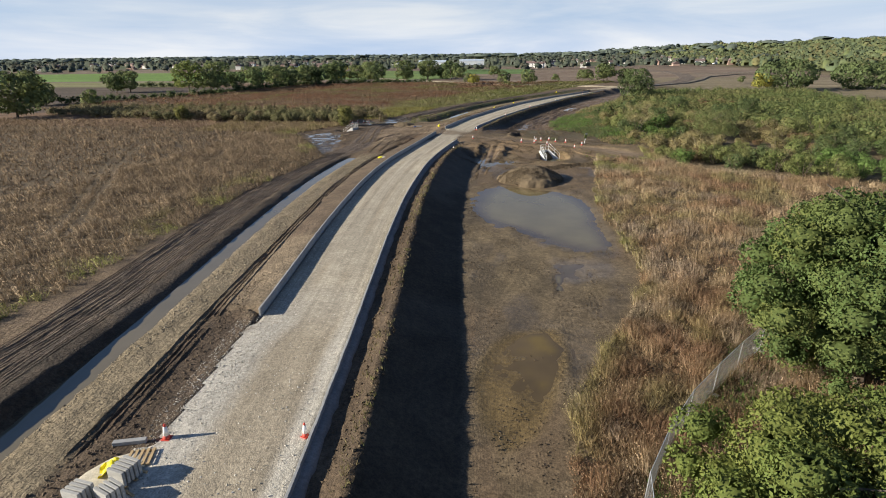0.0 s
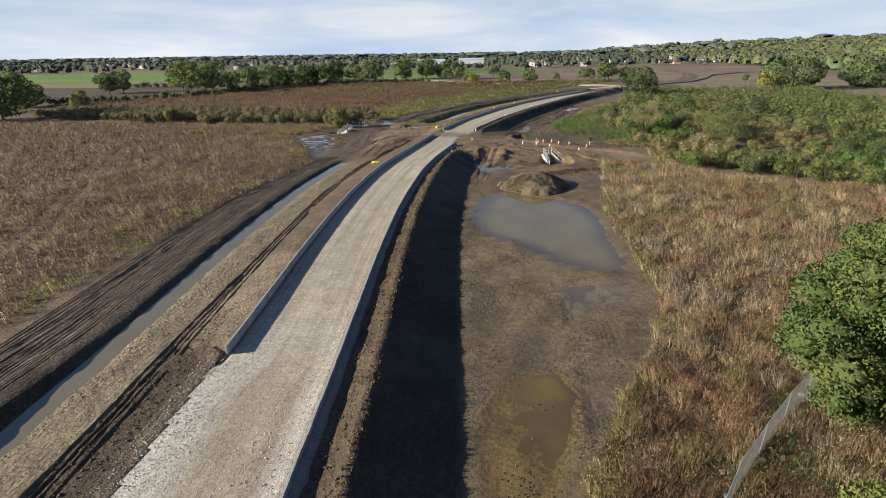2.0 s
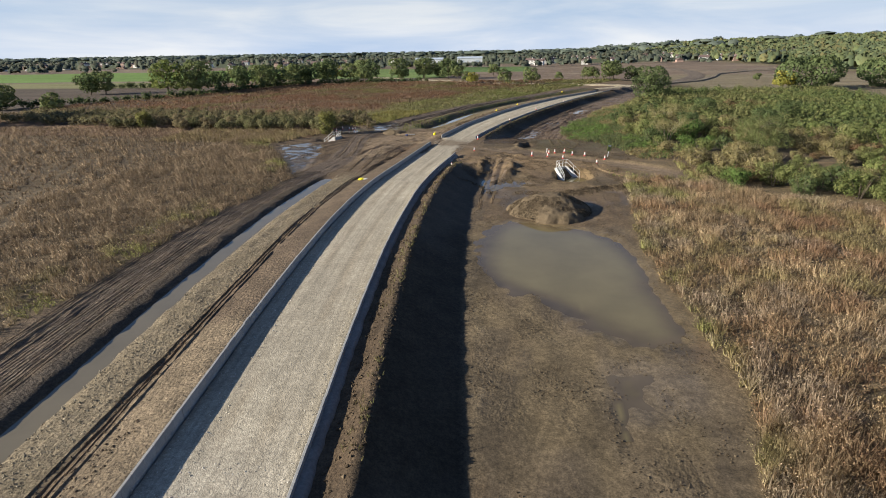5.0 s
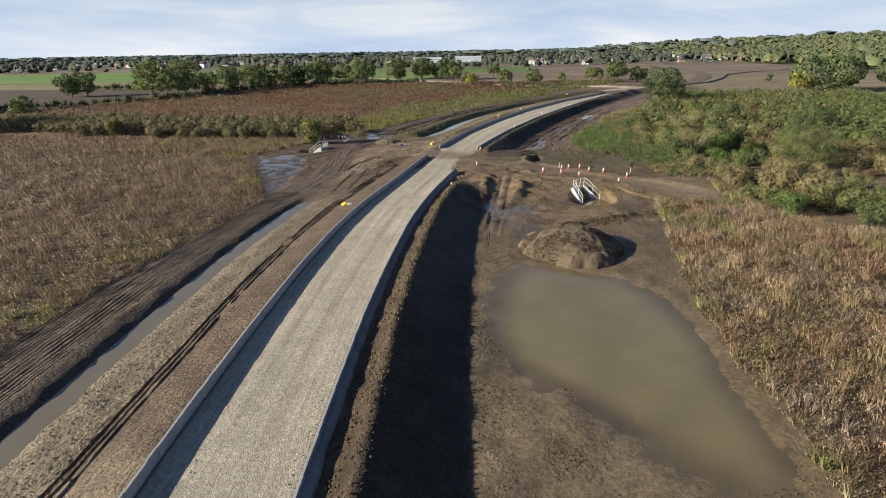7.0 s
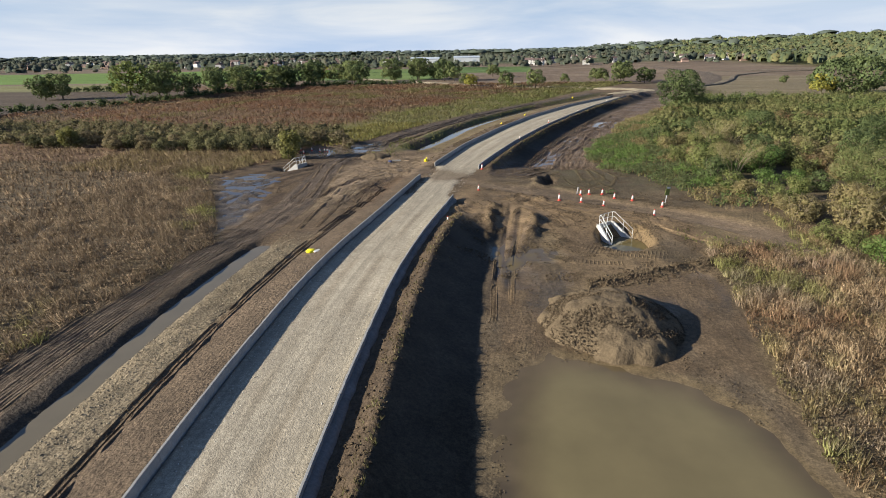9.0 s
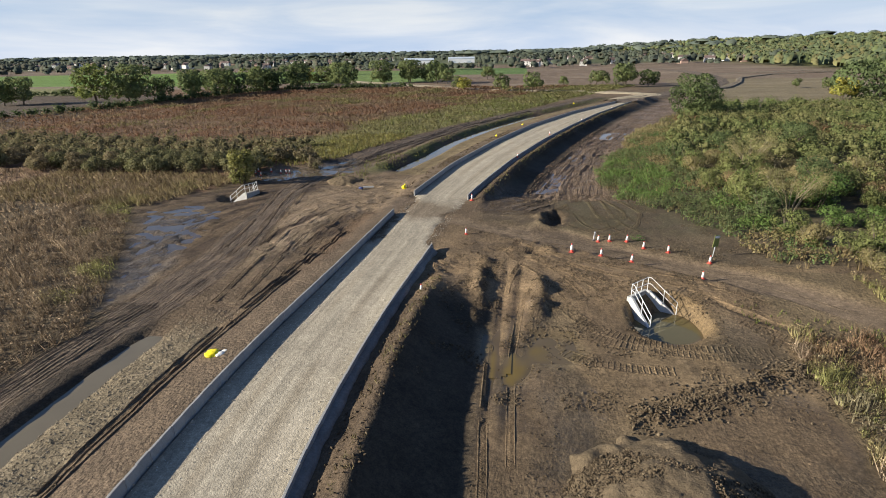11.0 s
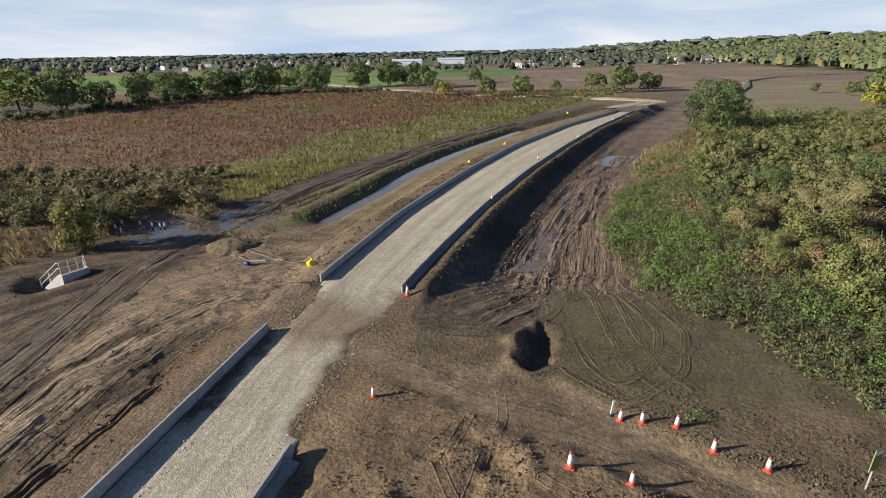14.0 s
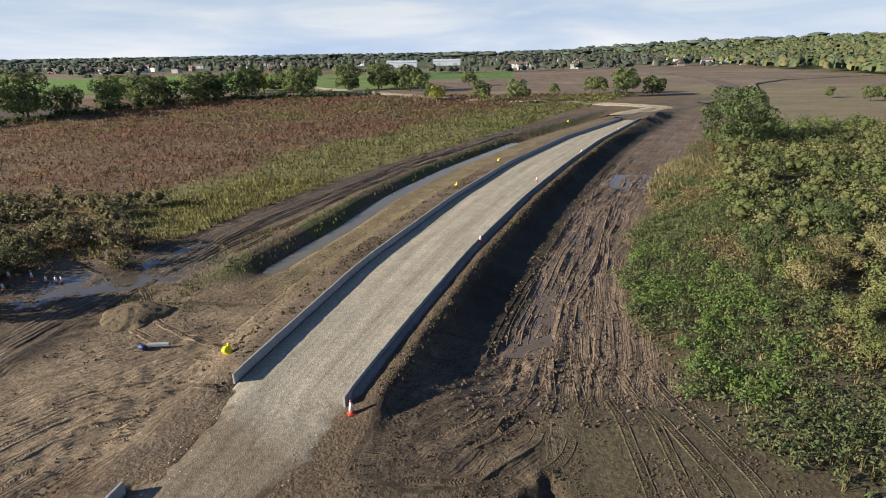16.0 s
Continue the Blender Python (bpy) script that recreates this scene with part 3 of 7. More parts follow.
def axis(lo, hi, fine, fine_lo, fine_hi, grow=1.16, cap=260.0):
    """Grid lines: evenly spaced in the middle, wider and wider outwards."""
    mid = list(np.arange(fine_lo, fine_hi, fine))
    out, s, p = [], fine, fine_hi
    while p < hi:
        out.append(p)
        s = min(s * grow, cap)
        p += s
    back, s, p = [], fine, fine_lo - fine
    while p > lo:
        back.append(p)
        s = min(s * grow, cap)
        p -= s
    return np.array([lo] + back[::-1] + mid + out + [hi])


def grid_mesh(name, gx, gy, height, mat, colour):
    X, Y = np.meshgrid(gx, gy)
    x, y = X.ravel(), Y.ravel()
    z = height(x, y)
    i = np.arange(len(x)).reshape(X.shape)
    faces = np.stack([i[:-1, :-1], i[:-1, 1:], i[1:, 1:], i[1:, :-1]], -1).reshape(-1, 4)
    return np_mesh(name, np.c_[x, y, z], faces, mat, colour(x, y), smooth=True), x, y


def streaks(nt, mat_col_socket, colour_depth, bump_depth, strength_attr="streak", scales=((1.3, 0.06), (4.2, 0.22), (9.5, 0.45))):
    """Adds wheel streaks, read from the flow attribute, to a material's colour and relief."""
    bs = nt.nodes["Principled BSDF"]
    fl, st = nt.nodes.new("ShaderNodeAttribute"), nt.nodes.new("ShaderNodeAttribute")
    fl.attribute_name, st.attribute_name = "flow", strength_attr
    total = None
    for sx, sy in scales:
        mp, n = nt.nodes.new("ShaderNodeMapping"), nt.nodes.new("ShaderNodeTexNoise")
        mp.inputs["Scale"].default_value = (sx, sy, 1)
        n.inputs["Scale"].default_value, n.inputs["Detail"].default_value, n.inputs["Distortion"].default_value = 1.0, 3.0, 0.6
        nt.links.new(fl.outputs["Vector"], mp.inputs["Vector"])
        nt.links.new(mp.outputs[0], n.inputs["Vector"])
        if total is None:
            total = n.outputs[0]
        else:
            ad = nt.nodes.new("ShaderNodeMath")
            ad.operation = "ADD"
            nt.links.new(total, ad.inputs[0])
            nt.links.new(n.outputs[0], ad.inputs[1])
            total = ad.outputs[0]
    sub = nt.nodes.new("ShaderNodeMath")
    sub.operation = "SUBTRACT"
    sub.inputs[1].default_value = 0.5 * len(scales)
    nt.links.new(total, sub.inputs[0])
    amt = nt.nodes.new("ShaderNodeMath")
    amt.operation = "MULTIPLY"
    nt.links.new(sub.outputs[0], amt.inputs[0])
    nt.links.new(st.outputs["Fac"], amt.inputs[1])
    fac = nt.nodes.new("ShaderNodeMath")
    fac.operation = "MULTIPLY_ADD"
    fac.inputs[1].default_value, fac.inputs[2].default_value = colour_depth, 1.0
    nt.links.new(amt.outputs[0], fac.inputs[0])
    sc = nt.nodes.new("ShaderNodeVectorMath")
    sc.operation = "SCALE"
    nt.links.new(mat_col_socket, sc.inputs[0])
    nt.links.new(fac.outputs[0], sc.inputs["Scale"])
    nt.links.new(sc.outputs[0], bs.inputs["Base Color"])
    old = bs.inputs["Normal"].links[0].from_socket
    bp = nt.nodes.new("ShaderNodeBump")
    bp.inputs["Distance"].default_value = bump_depth
    nt.links.new(amt.outputs[0], bp.inputs["Height"])
    nt.links.new(old, bp.inputs["Normal"])
    nt.links.new(bp.outputs[0], bs.inputs["Normal"])


def ground_material():
    m = material("earth", (0.2, 0.15, 0.1), rough=0.9, attr="tint", grain=((0.45, 0.2), (3.5, 0.34), (11.0, 0.4)), bump=0.17, bump_scale=3.6, spec=0.25, pebble=((6.5, 0.07),))
    nt = m.node_tree
    bs = nt.nodes["Principled BSDF"]
    at = nt.nodes.new("ShaderNodeAttribute")
    at.attribute_name = "wet"
    mr = nt.nodes.new("ShaderNodeMapRange")
    mr.inputs[3].default_value, mr.inputs[4].default_value = 0.95, 0.25
    nt.links.new(at.outputs["Fac"], mr.inputs[0])
    nt.links.new(mr.outputs[0], bs.inputs["Roughness"])
    calm = nt.nodes.new("ShaderNodeAttribute")
    calm.attribute_name = "calm"
    less = nt.nodes.new("ShaderNodeMapRange")
    less.inputs[3].default_value, less.inputs[4].default_value = 1.0, 0.1
    nt.links.new(calm.outputs["Fac"], less.inputs[0])
    for n in [n for n in nt.nodes if n.bl_idname == "ShaderNodeBump"]:
        nt.links.new(less.outputs[0], n.inputs["Strength"])
    streaks(nt, bs.inputs["Base Color"].links[0].from_socket, 1.3, 0.4)
    return m


def calmness(x, y, d):
    """Where the mud lies smooth, pressed flat by water and wheels: 0 to 1."""
    c = d["flatmud"] * (0.95 - 0.55 * step(0.5, 0.65, fbm(x / 3, y / 5, 72, 3)))
    c = np.maximum.reduce([c, d["cross"] * 0.75, step(-1.0, 0.5, d["pan"]), step(2.6, 3.2, d["v"]) * d["fill"] * (1 - step(7.6, 8.4, d["v"])) * 0.8, d["rough"] * 0.3, 0.6 * step(102, 106, y) * (1 - step(122, 130, y)) * step(7, 10, d["v"])])
    return c * d["near"] * (1 - d["ridge"]) * (1 - 0.9 * d["lead"]) * (1 - d["turn"])


MAT_EARTH = ground_material()
gx = axis(-4600, 4600, 0.26, -40, 18.5, grow=1.13)
gy = axis(-400, 4900, 0.45, 0, 152, grow=1.02, cap=220.0)
gy = np.unique(np.r_[gy[gy < 88], np.arange(88, 128, 0.3), gy[(gy > 128) & (gy < 152)], axis(152, 4900, 0.4, 152, 153, grow=1.03, cap=220.0)])
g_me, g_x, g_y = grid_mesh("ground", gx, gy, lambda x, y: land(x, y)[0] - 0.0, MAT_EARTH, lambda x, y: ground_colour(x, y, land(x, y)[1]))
g_wet = g_me.attributes.new("wet", "FLOAT", "POINT")
g_wet.data.foreach_set("value", wetness(g_x, g_y, land(g_x, g_y)[1]).astype(np.float32))
g_me.attributes.new("calm", "FLOAT", "POINT").data.foreach_set("value", calmness(g_x, g_y, land(g_x, g_y)[1]).astype(np.float32))


def set_flow(me, vec, k):
    me.attributes.new("flow", "FLOAT_VECTOR", "POINT").data.foreach_set("vector", vec.astype(np.float32).ravel())
    me.attributes.new("streak", "FLOAT", "POINT").data.foreach_set("value", k.astype(np.float32))


set_flow(g_me, *flow(g_x, g_y, land(g_x, g_y)[1]))
# under the road the sheet is kept low
co = np.empty(len(g_x) * 3, np.float32)
g_me.vertices.foreach_get("co", co)
co = co.reshape(-1, 3)
kerbed_y = ((g_y > 17.9) & (g_y < 110)) | ((g_y > 119.8) & (g_y < 250))
open_l, open_r = (g_y > 110.2) & (g_y < 119.4), (g_y > 99) & (g_y < 118)
under = (g_x > edge_l(g_y) + np.where(open_l, 1.3, -0.1)) & (g_x < edge_r(g_y) + np.where(open_r, -1.4, 0.1)) & (g_y > -30) & (g_y < 256)
co[under, 2] = np.minimum(co[under, 2], -0.22)
g_me.vertices.foreach_set("co", co.ravel())
# behind the left kerb the verge strip below takes over
in_verge = kerbed_y & (edge_l(g_y) - g_x > -0.2) & (edge_l(g_y) - g_x < 3.9)
co[in_verge, 2] -= 0.16
close = in_verge & (edge_l(g_y) - g_x < 0.75)
co[close, 2] = np.minimum(co[close, 2], -0.25)
g_me.vertices.foreach_set("co", co.ravel())
ground = tagged(new("ground", g_me), "brown churned clay and earth with wheel ruts", "ground", kind="structure")


def floor_z(x, y):
    return float(land(np.array([x]), np.array([y]))[0][0])


def verge(name, y0, y1, label):
    """Earth filled up level behind the left kerb, falling away to the shelf."""
    ys, us = np.arange(y0, y1, 0.4), np.array([-0.06, 0.0, 0.12, 0.35, 0.65, 1.0, 1.35, 1.7, 2.05, 2.4, 2.75, 3.1, 3.45, 3.8, 4.15, 4.5])
    U, Y = np.meshgrid(us, ys)
    u, y = U.ravel(), Y.ravel()
    x = edge_l(y) - u
    z, d = land(x, y)
    z = np.where(u < 0.2, 0.598, np.where(u > 4.3, z - 0.3, z))
    z = np.where((y < y0 + 0.2) | (y > y1 - 0.6), np.minimum(z, -0.1), z)
    i = np.arange(len(x)).reshape(U.shape)
    f = np.stack([i[:-1, :-1], i[1:, :-1], i[1:, 1:], i[:-1, 1:]], -1).reshape(-1, 4)
    me = np_mesh(name, np.c_[x, y, z], f, MAT_EARTH, ground_colour(x, y, d), smooth=True)
    me.attributes.new("wet", "FLOAT", "POINT").data.foreach_set("value", (u * 0).astype(np.float32))
    set_flow(me, np.c_[u, y, u * 0], np.full(len(u), 0.04))
    return tagged(new(name, me), label, "verge", kind="structure")


verge("verge_west_near", 17.6, 110.6, "brown earth filled up behind the kerb")
verge("verge_west_far", 119.4, 251, "brown earth and clods filled up behind the far kerb")

# ---- the unfinished road ----
MAT_STONE = material("crushed_stone", (0.43, 0.38, 0.30), rough=0.95, attr="tint", grain=((0.6, 0.12), (4.0, 0.2), (17.0, 0.26)), bump=0.02, bump_scale=6.0, spec=0.2, pebble=((4.0, 0.06), (13.0, 0.13)))
streaks(MAT_STONE.node_tree, MAT_STONE.node_tree.nodes["Principled BSDF"].inputs["Base Color"].links[0].from_socket, 1.2, 0.012, scales=((1.1, 0.03), (3.4, 0.06)))
MAT_KERB = material("kerb_concrete", (0.32, 0.316, 0.305), rough=0.85, grain=((2.0, 0.12), (25.0, 0.12)), bump=0.006, bump_scale=60.0, per_object=0.07)


MAT_BACKING = material("kerb_backing", (0.21, 0.20, 0.185), rough=0.9, grain=((0.8, 0.2), (6.0, 0.2), (30.0, 0.15)), bump=0.02, bump_scale=14.0)


def road_z(y, s):
    return 0.0 + 0.03 * np.sin(s * 3.1) + 0.05 * (fbm(s * 2.4, y / 5.0, 41, 2) - 0.5)


def road_colour(y, s, x):
    n = fbm(x / 3.0, y / 8.0, 51, 4)
    c = np.tile(np.array([0.36, 0.315, 0.24]), (len(y), 1))
    c = blend(c, np.clip(0.9 * np.exp(-((s - 0.36 + 0.05 * (n - 0.5)) / 0.05) ** 2) + 0.9 * np.exp(-((s - 0.66) / 0.06) ** 2), 0, 1) * 0.55 * step(0.3, 0.6, n), (0.225, 0.182, 0.125))
    c = blend(c, step(12, 26, y) * -1 + 1, (0.45, 0.415, 0.35))
    c = blend(c, (1 - step(14, 24, y)) * step(0.3, 0.5, s) * (1 - step(0.8, 0.9, s)), (0.31, 0.262, 0.19))
    cr = np.exp(-((y - 111.5 - (x + 14) * -0.45 + (n - 0.5) * 5) / 3.4) ** 2)
    c = blend(c, np.clip(cr * 1.6, 0, 1) * step(0.24, 0.5, n + 0.25 * cr) * 0.9, (0.185, 0.143, 0.098))
    rim = np.minimum(s, 1 - s) * 7.4
    n2 = fbm(x / 1.1, y / 1.1, 57, 3)
    c = blend(c, step(100, 103, y) * (1 - step(115, 119, y)) * (1 - step(0.0, 0.9, rim - 3.2 * (n2 - 0.33))) * 0.6, (0.2, 0.155, 0.105))
    c = c * (0.85 + 0.3 * n)[:, None]
    lost = step(99.5, 101, y) * (1 - step(116.5, 118.5, y)) * (1 - step(0.15, 1.1, rim - 2.6 * (fbm(x / 0.8, y / 0.8, 58, 4) - 0.36)))
    return mix_rows(np.where(y < 16, 1 - step(0.0, 0.7, s * 9.0 - 2.0 * (fbm(x / 0.6, y / 0.6, 59, 3) - 0.4)), lost), c, ground_colour(x, y, land(x, y)[1]))


ys, ss = np.arange(-14, 254, 0.4), np.linspace(0, 1, 34)
S, Y = np.meshgrid(ss, ys)
s, y = S.ravel(), Y.ravel()
wide_l = 0.35 * (fbm(y / 0.5, y * 0, 65, 2) - 0.5) * (1 - step(15, 18, y)) + 1.6 * (1 - step(13, 17.3, y)) - 0.1 + 0.5 * (fbm(y / 1.3, y * 0, 61, 3) - 0.5) * (1 - step(15, 18, y)) + (0.25 + 0.5 * (fbm(y / 0.8, y * 0, 67, 3) - 0.5)) * step(110.2, 111.0, y) * (1 - step(118, 119, y))
wide_r = (1.3 * (fbm(y / 1.1, y * 0, 63, 4) - 0.5) + 1.3 * step(109, 114, y)) * step(99, 100, y) * (1 - step(117, 118.5, y)) - 0.1
x = (edge_l(y) - wide_l) * (1 - s) + (edge_r(y) + wide_r) * s
i = np.arange(len(x)).reshape(S.shape)
faces = np.stack([i[:-1, :-1], i[:-1, 1:], i[1:, 1:], i[1:, :-1]], -1).reshape(-1, 4)
zz = road_z(y, s)
open_side = np.where(s > 0.5, step(99, 100.5, y) * (1 - step(117, 118.2, y)), step(110.4, 111.4, y) * (1 - step(118.2, 119.2, y)))
zz = zz + open_side * (0.09 * (fbm(x / 0.7, y / 0.7, 68, 3) - 0.5) - 0.17 * (1 - step(0.1, 1.7, np.minimum(s, 1 - s) * 8.0)))
zz = np.where((s < 0.02) | (s > 0.98), zz - 0.18, zz)
r_me = np_mesh("road", np.c_[x, y, zz], faces, MAT_STONE, road_colour(y, s, x), smooth=True)
set_flow(r_me, np.c_[s * 7.4, y, s * 0], np.full(len(y), 0.5))
road = tagged(new("road", r_me),
              "pale crushed stone road base, not yet surfaced", "road", kind="structure")

KERB_H, KERB_W, KERB_L = 0.62, 0.14, 0.915


def kerb_mesh():
    bm = bmesh.new()
    box(bm, (KERB_W, KERB_L - 0.012, KERB_H + 0.3), pose(0, 0, (KERB_H - 0.3) / 2), 0.014)
    me = bpy.data.meshes.new("kerb_stone")
    bm.to_mesh(me)
    bm.free()
    me.materials.append(MAT_KERB)
    return me


def kerb_line(name, edge, y0, y1, side, label):
    """A run of kerb stones along one edge of the road."""
    run = tagged(new(name), label, "kerb", kind="structure")
    me, y, k = kerb_mesh(), y0, 0
    r = random.Random(int(y0 * 10 + side))
    while y < y1:
        dx = float(edge(y + 0.5) - edge(y - 0.5))
        a = math.atan2(dx, 1.0)
        x = float(edge(y)) + side * KERB_W / 2
        ob = new("kerb_stone", me)
        ob.parent = run
        ob.matrix_basis = pose(x + r.uniform(-0.012, 0.012), y, r.uniform(-0.012, 0.008), 0, r.uniform(-0.8, 0.8), -math.degrees(a) + r.uniform(-0.3, 0.3))
        y += KERB_L * math.cos(a)
        k += 1
    return run


def kerb_backing(name, edge, y0, y1, label):
    """Rough concrete haunching poured behind a run of kerb stones."""
    ys, vs, zs = np.arange(y0, y1, 0.35), np.array([0.0, 0.12, 0.24, 0.36, 0.46, 0.5]), np.array([0.34, 0.33, 0.29, 0.22, 0.1, -0.2])
    V, Y = np.meshgrid(vs, ys)
    v, y = V.ravel(), Y.ravel()
    k = fbm(y / 0.9, v * 0, 44, 3)
    z = np.tile(zs, len(ys)) * (0.75 + 0.5 * k) + 0.05 * (fbm(v / 0.2, y / 0.3, 45, 2) - 0.5)
    z = np.where((y < y0 + 0.1) | (y > y1 - 0.5), -0.2, z)
    i = np.arange(len(v)).reshape(V.shape)
    f = np.stack([i[:-1, :-1], i[:-1, 1:], i[1:, 1:], i[1:, :-1]], -1).reshape(-1, 4)
    return tagged(new(name, np_mesh(name, np.c_[edge(y) + v * (0.8 + 0.5 * k) + 0.005, y, z], f, MAT_BACKING, smooth=True)), label, "kerb backing", kind="structure")


kerb_backing("kerb_backing_east_near", edge_r, -12.0, 98.6, "rough grey concrete haunch behind the kerb")
kerb_backing("kerb_backing_east_far", edge_r, 118.2, 250.0, "rough grey concrete haunch behind the far kerb")

# ---- earth roads beyond the end of the stone ----
def strip(name, pts, width, mat, colour, label, category, lift=0.06, seed=1):
    """A band over the land along a few points."""
    p = np.array(pts, float)
    d = np.r_[0, np.cumsum(np.hypot(*np.diff(p, axis=0).T))]
    t = np.arange(0, d[-1], 1.5)
    cx, cy = np.interp(t, d, p[:, 0]), np.interp(t, d, p[:, 1])
    if len(t) > 30:
        k = np.hanning(15) / np.hanning(15).sum()
        cx[7:-7], cy[7:-7] = np.convolve(cx, k, "valid"), np.convolve(cy, k, "valid")
    tx, ty = np.gradient(cx), np.gradient(cy)
    n = np.hypot(tx, ty)
    tx, ty = tx / n, ty / n
    rows, a = [], np.linspace(-0.5, 0.5, 9)
    w = width * (1 + 0.25 * (fbm(t / 9, t * 0, seed, 3) - 0.5))
    X, Y = cx[:, None] + ty[:, None] * a * w[:, None], cy[:, None] - tx[:, None] * a * w[:, None]
    x, y = X.ravel(), Y.ravel()
    i = np.arange(len(x)).reshape(X.shape)
    f = np.stack([i[:-1, :-1], i[:-1, 1:], i[1:, 1:], i[1:, :-1]], -1).reshape(-1, 4)
    z = land(x, y)[0] + np.where(np.tile(np.abs(a) > 0.49, len(t)), -0.25, lift)
    c = np.tile(np.array(colour), (len(x), 1)) * (0.8 + 0.4 * fbm(x / 4, y / 4, seed, 3))[:, None]
    me = np_mesh(name, np.c_[x, y, z], f, mat, c, smooth=True)
    set_flow(me, np.c_[np.tile(a, len(t)) * width, np.repeat(t, 9), x * 0], np.full(len(x), 0.9))
    return tagged(new(name, me), label, category, kind="structure")


strip("haul_road", [(31, 250), (44, 275), (60, 297), (80, 325), (96, 360), (108, 400), (116, 450), (118, 520), (110, 600)], 12, MAT_EARTH, (0.15, 0.118, 0.09),
      "dark earth haul road beyond the stone", "road", 0.25, 3)
strip("haul_road_margin", [(28, 262), (50, 285), (20, 308), (-25, 325), (-55, 352), (-86, 385), (-120, 420)], 9, MAT_EARTH, (0.42, 0.35, 0.24), "pale strip of stripped subsoil", "road", 0.3, 4)
strip("haul_road_bund", [(64, 296), (88, 322), (106, 360), (122, 405), (150, 440), (220, 480)], 4, MAT_EARTH, (0.20, 0.165, 0.12), "low pale bund beside the haul road", "bund", 0.5, 5)
strip("haul_road_branch", [(118, 455), (160, 470), (215, 500), (330, 520)], 8, MAT_EARTH, (0.22, 0.18, 0.13), "pale dirt track along the wood", "road", 0.3, 6)

# ---- tyre tracks pressed into the mud ----
def wheel_track(verts, faces, tints, pts, width=0.5, pitch=0.17, lugs=True, seed=1, depth=1.0, broken=0.36, slant=0.6):
    """One wheel's track along a few points: a trough between two pressed-up rims, with slanting lug marks."""
    p = np.array(pts, float)
    d = np.r_[0, np.cumsum(np.hypot(*np.diff(p, axis=0).T))]
    t = np.arange(0, d[-1], pitch)
    cx, cy = np.interp(t, d, p[:, 0]), np.interp(t, d, p[:, 1])
    if len(t) > 40:
        k = np.hanning(21) / np.hanning(21).sum()
        cx[10:-10], cy[10:-10] = np.convolve(cx, k, "valid"), np.convolve(cy, k, "valid")
    tx, ty = np.gradient(cx), np.gradient(cy)
    n = np.hypot(tx, ty)
    tx, ty = tx / n, ty / n
    off = sum(len(v) for v in verts)
    a = np.array([-0.78, -0.6, -0.48, -0.38, 0.38, 0.48, 0.6, 0.78]) * width
    h = np.array([-0.12, 0.02, 0.075, 0.012, 0.012, 0.075, 0.02, -0.12])
    wear = depth * 0.35 + depth * 1.1 * fbm(t / 1.1, t * 0, seed, 3)
    fade = np.clip(np.minimum(t, t[-1] - t) / 1.5, 0, 1) * step(broken - 0.06, broken + 0.06, fbm(t / 3.0, t * 0 + 5, seed + 3, 2))
    jag = 1 + 0.12 * (fbm(t[:, None] / 0.3 + a * 9, t[:, None] * 0 + a, seed + 7, 2) - 0.5)
    X, Y = cx[:, None] + ty[:, None] * a * jag, cy[:, None] - tx[:, None] * a * jag
    Z = land(X.ravel(), Y.ravel())[0].reshape(X.shape) + np.where(h < 0, h, h * (wear * fade)[:, None]) - 0.05 * (1 - fade)[:, None]
    i = np.arange(X.size).reshape(X.shape) + off
    verts.append(np.c_[X.ravel(), Y.ravel(), Z.ravel()])
    faces.append(np.stack([i[:-1, :-1], i[:-1, 1:], i[1:, 1:], i[1:, :-1]], -1).reshape(-1, 4)[:, ::-1])
    c = ground_colour(X.ravel(), Y.ravel(), land(X.ravel(), Y.ravel())[1])
    tints.append(c * np.tile(np.where(np.abs(a) < 0.4 * width, 0.86, 1.06), len(t))[:, None])
    if not lugs:
        return
    for side in (-1, 1):
        off = sum(len(v) for v in verts)
        m = fade > 0.3
        q = np.flatnonzero(m)
        if not len(q):
            continue
        u0, u1 = side * 0.03 * width, side * 0.40 * width
        s0, s1, b = 0.0, slant * pitch, 0.21 * pitch
        box_pts = []
        for uu, sl in ((u0, s0), (u1, s1)):
            for ds, hz in ((-b, 0.0), (0.0, 0.265 * pitch), (b, 0.0)):
                px = cx[q] + ty[q] * uu + tx[q] * (sl + ds + 0.5 * pitch * (side > 0) * (slant > 0.3))
                py = cy[q] - tx[q] * uu + ty[q] * (sl + ds + 0.5 * pitch * (side > 0) * (slant > 0.3))
                box_pts.append(np.stack([px, py, land(px, py)[0] + 0.005 + hz * wear[q]], -1))
        v = np.stack(box_pts, 1).reshape(-1, 3)
        base = (np.arange(len(q)) * 6)[:, None] + off
        for f in ((0, 1, 4, 3), (1, 2, 5, 4)):
            ff = base + np.array(f)
            faces.append(ff if side < 0 else ff[:, ::-1])
        verts.append(v)
        tints.append(np.repeat(ground_colour(cx[q], cy[q], land(cx[q], cy[q])[1]) * 1.0, 6, 0))


def beside(pts, gap):
    """The same way, gap metres to its right: the other wheel."""
    p = np.array(pts, float)
    g = np.gradient(p, axis=0)
    g /= np.hypot(*g.T)[:, None]
    return np.c_[p[:, 0] + g[:, 1] * gap, p[:, 1] - g[:, 0] * gap]


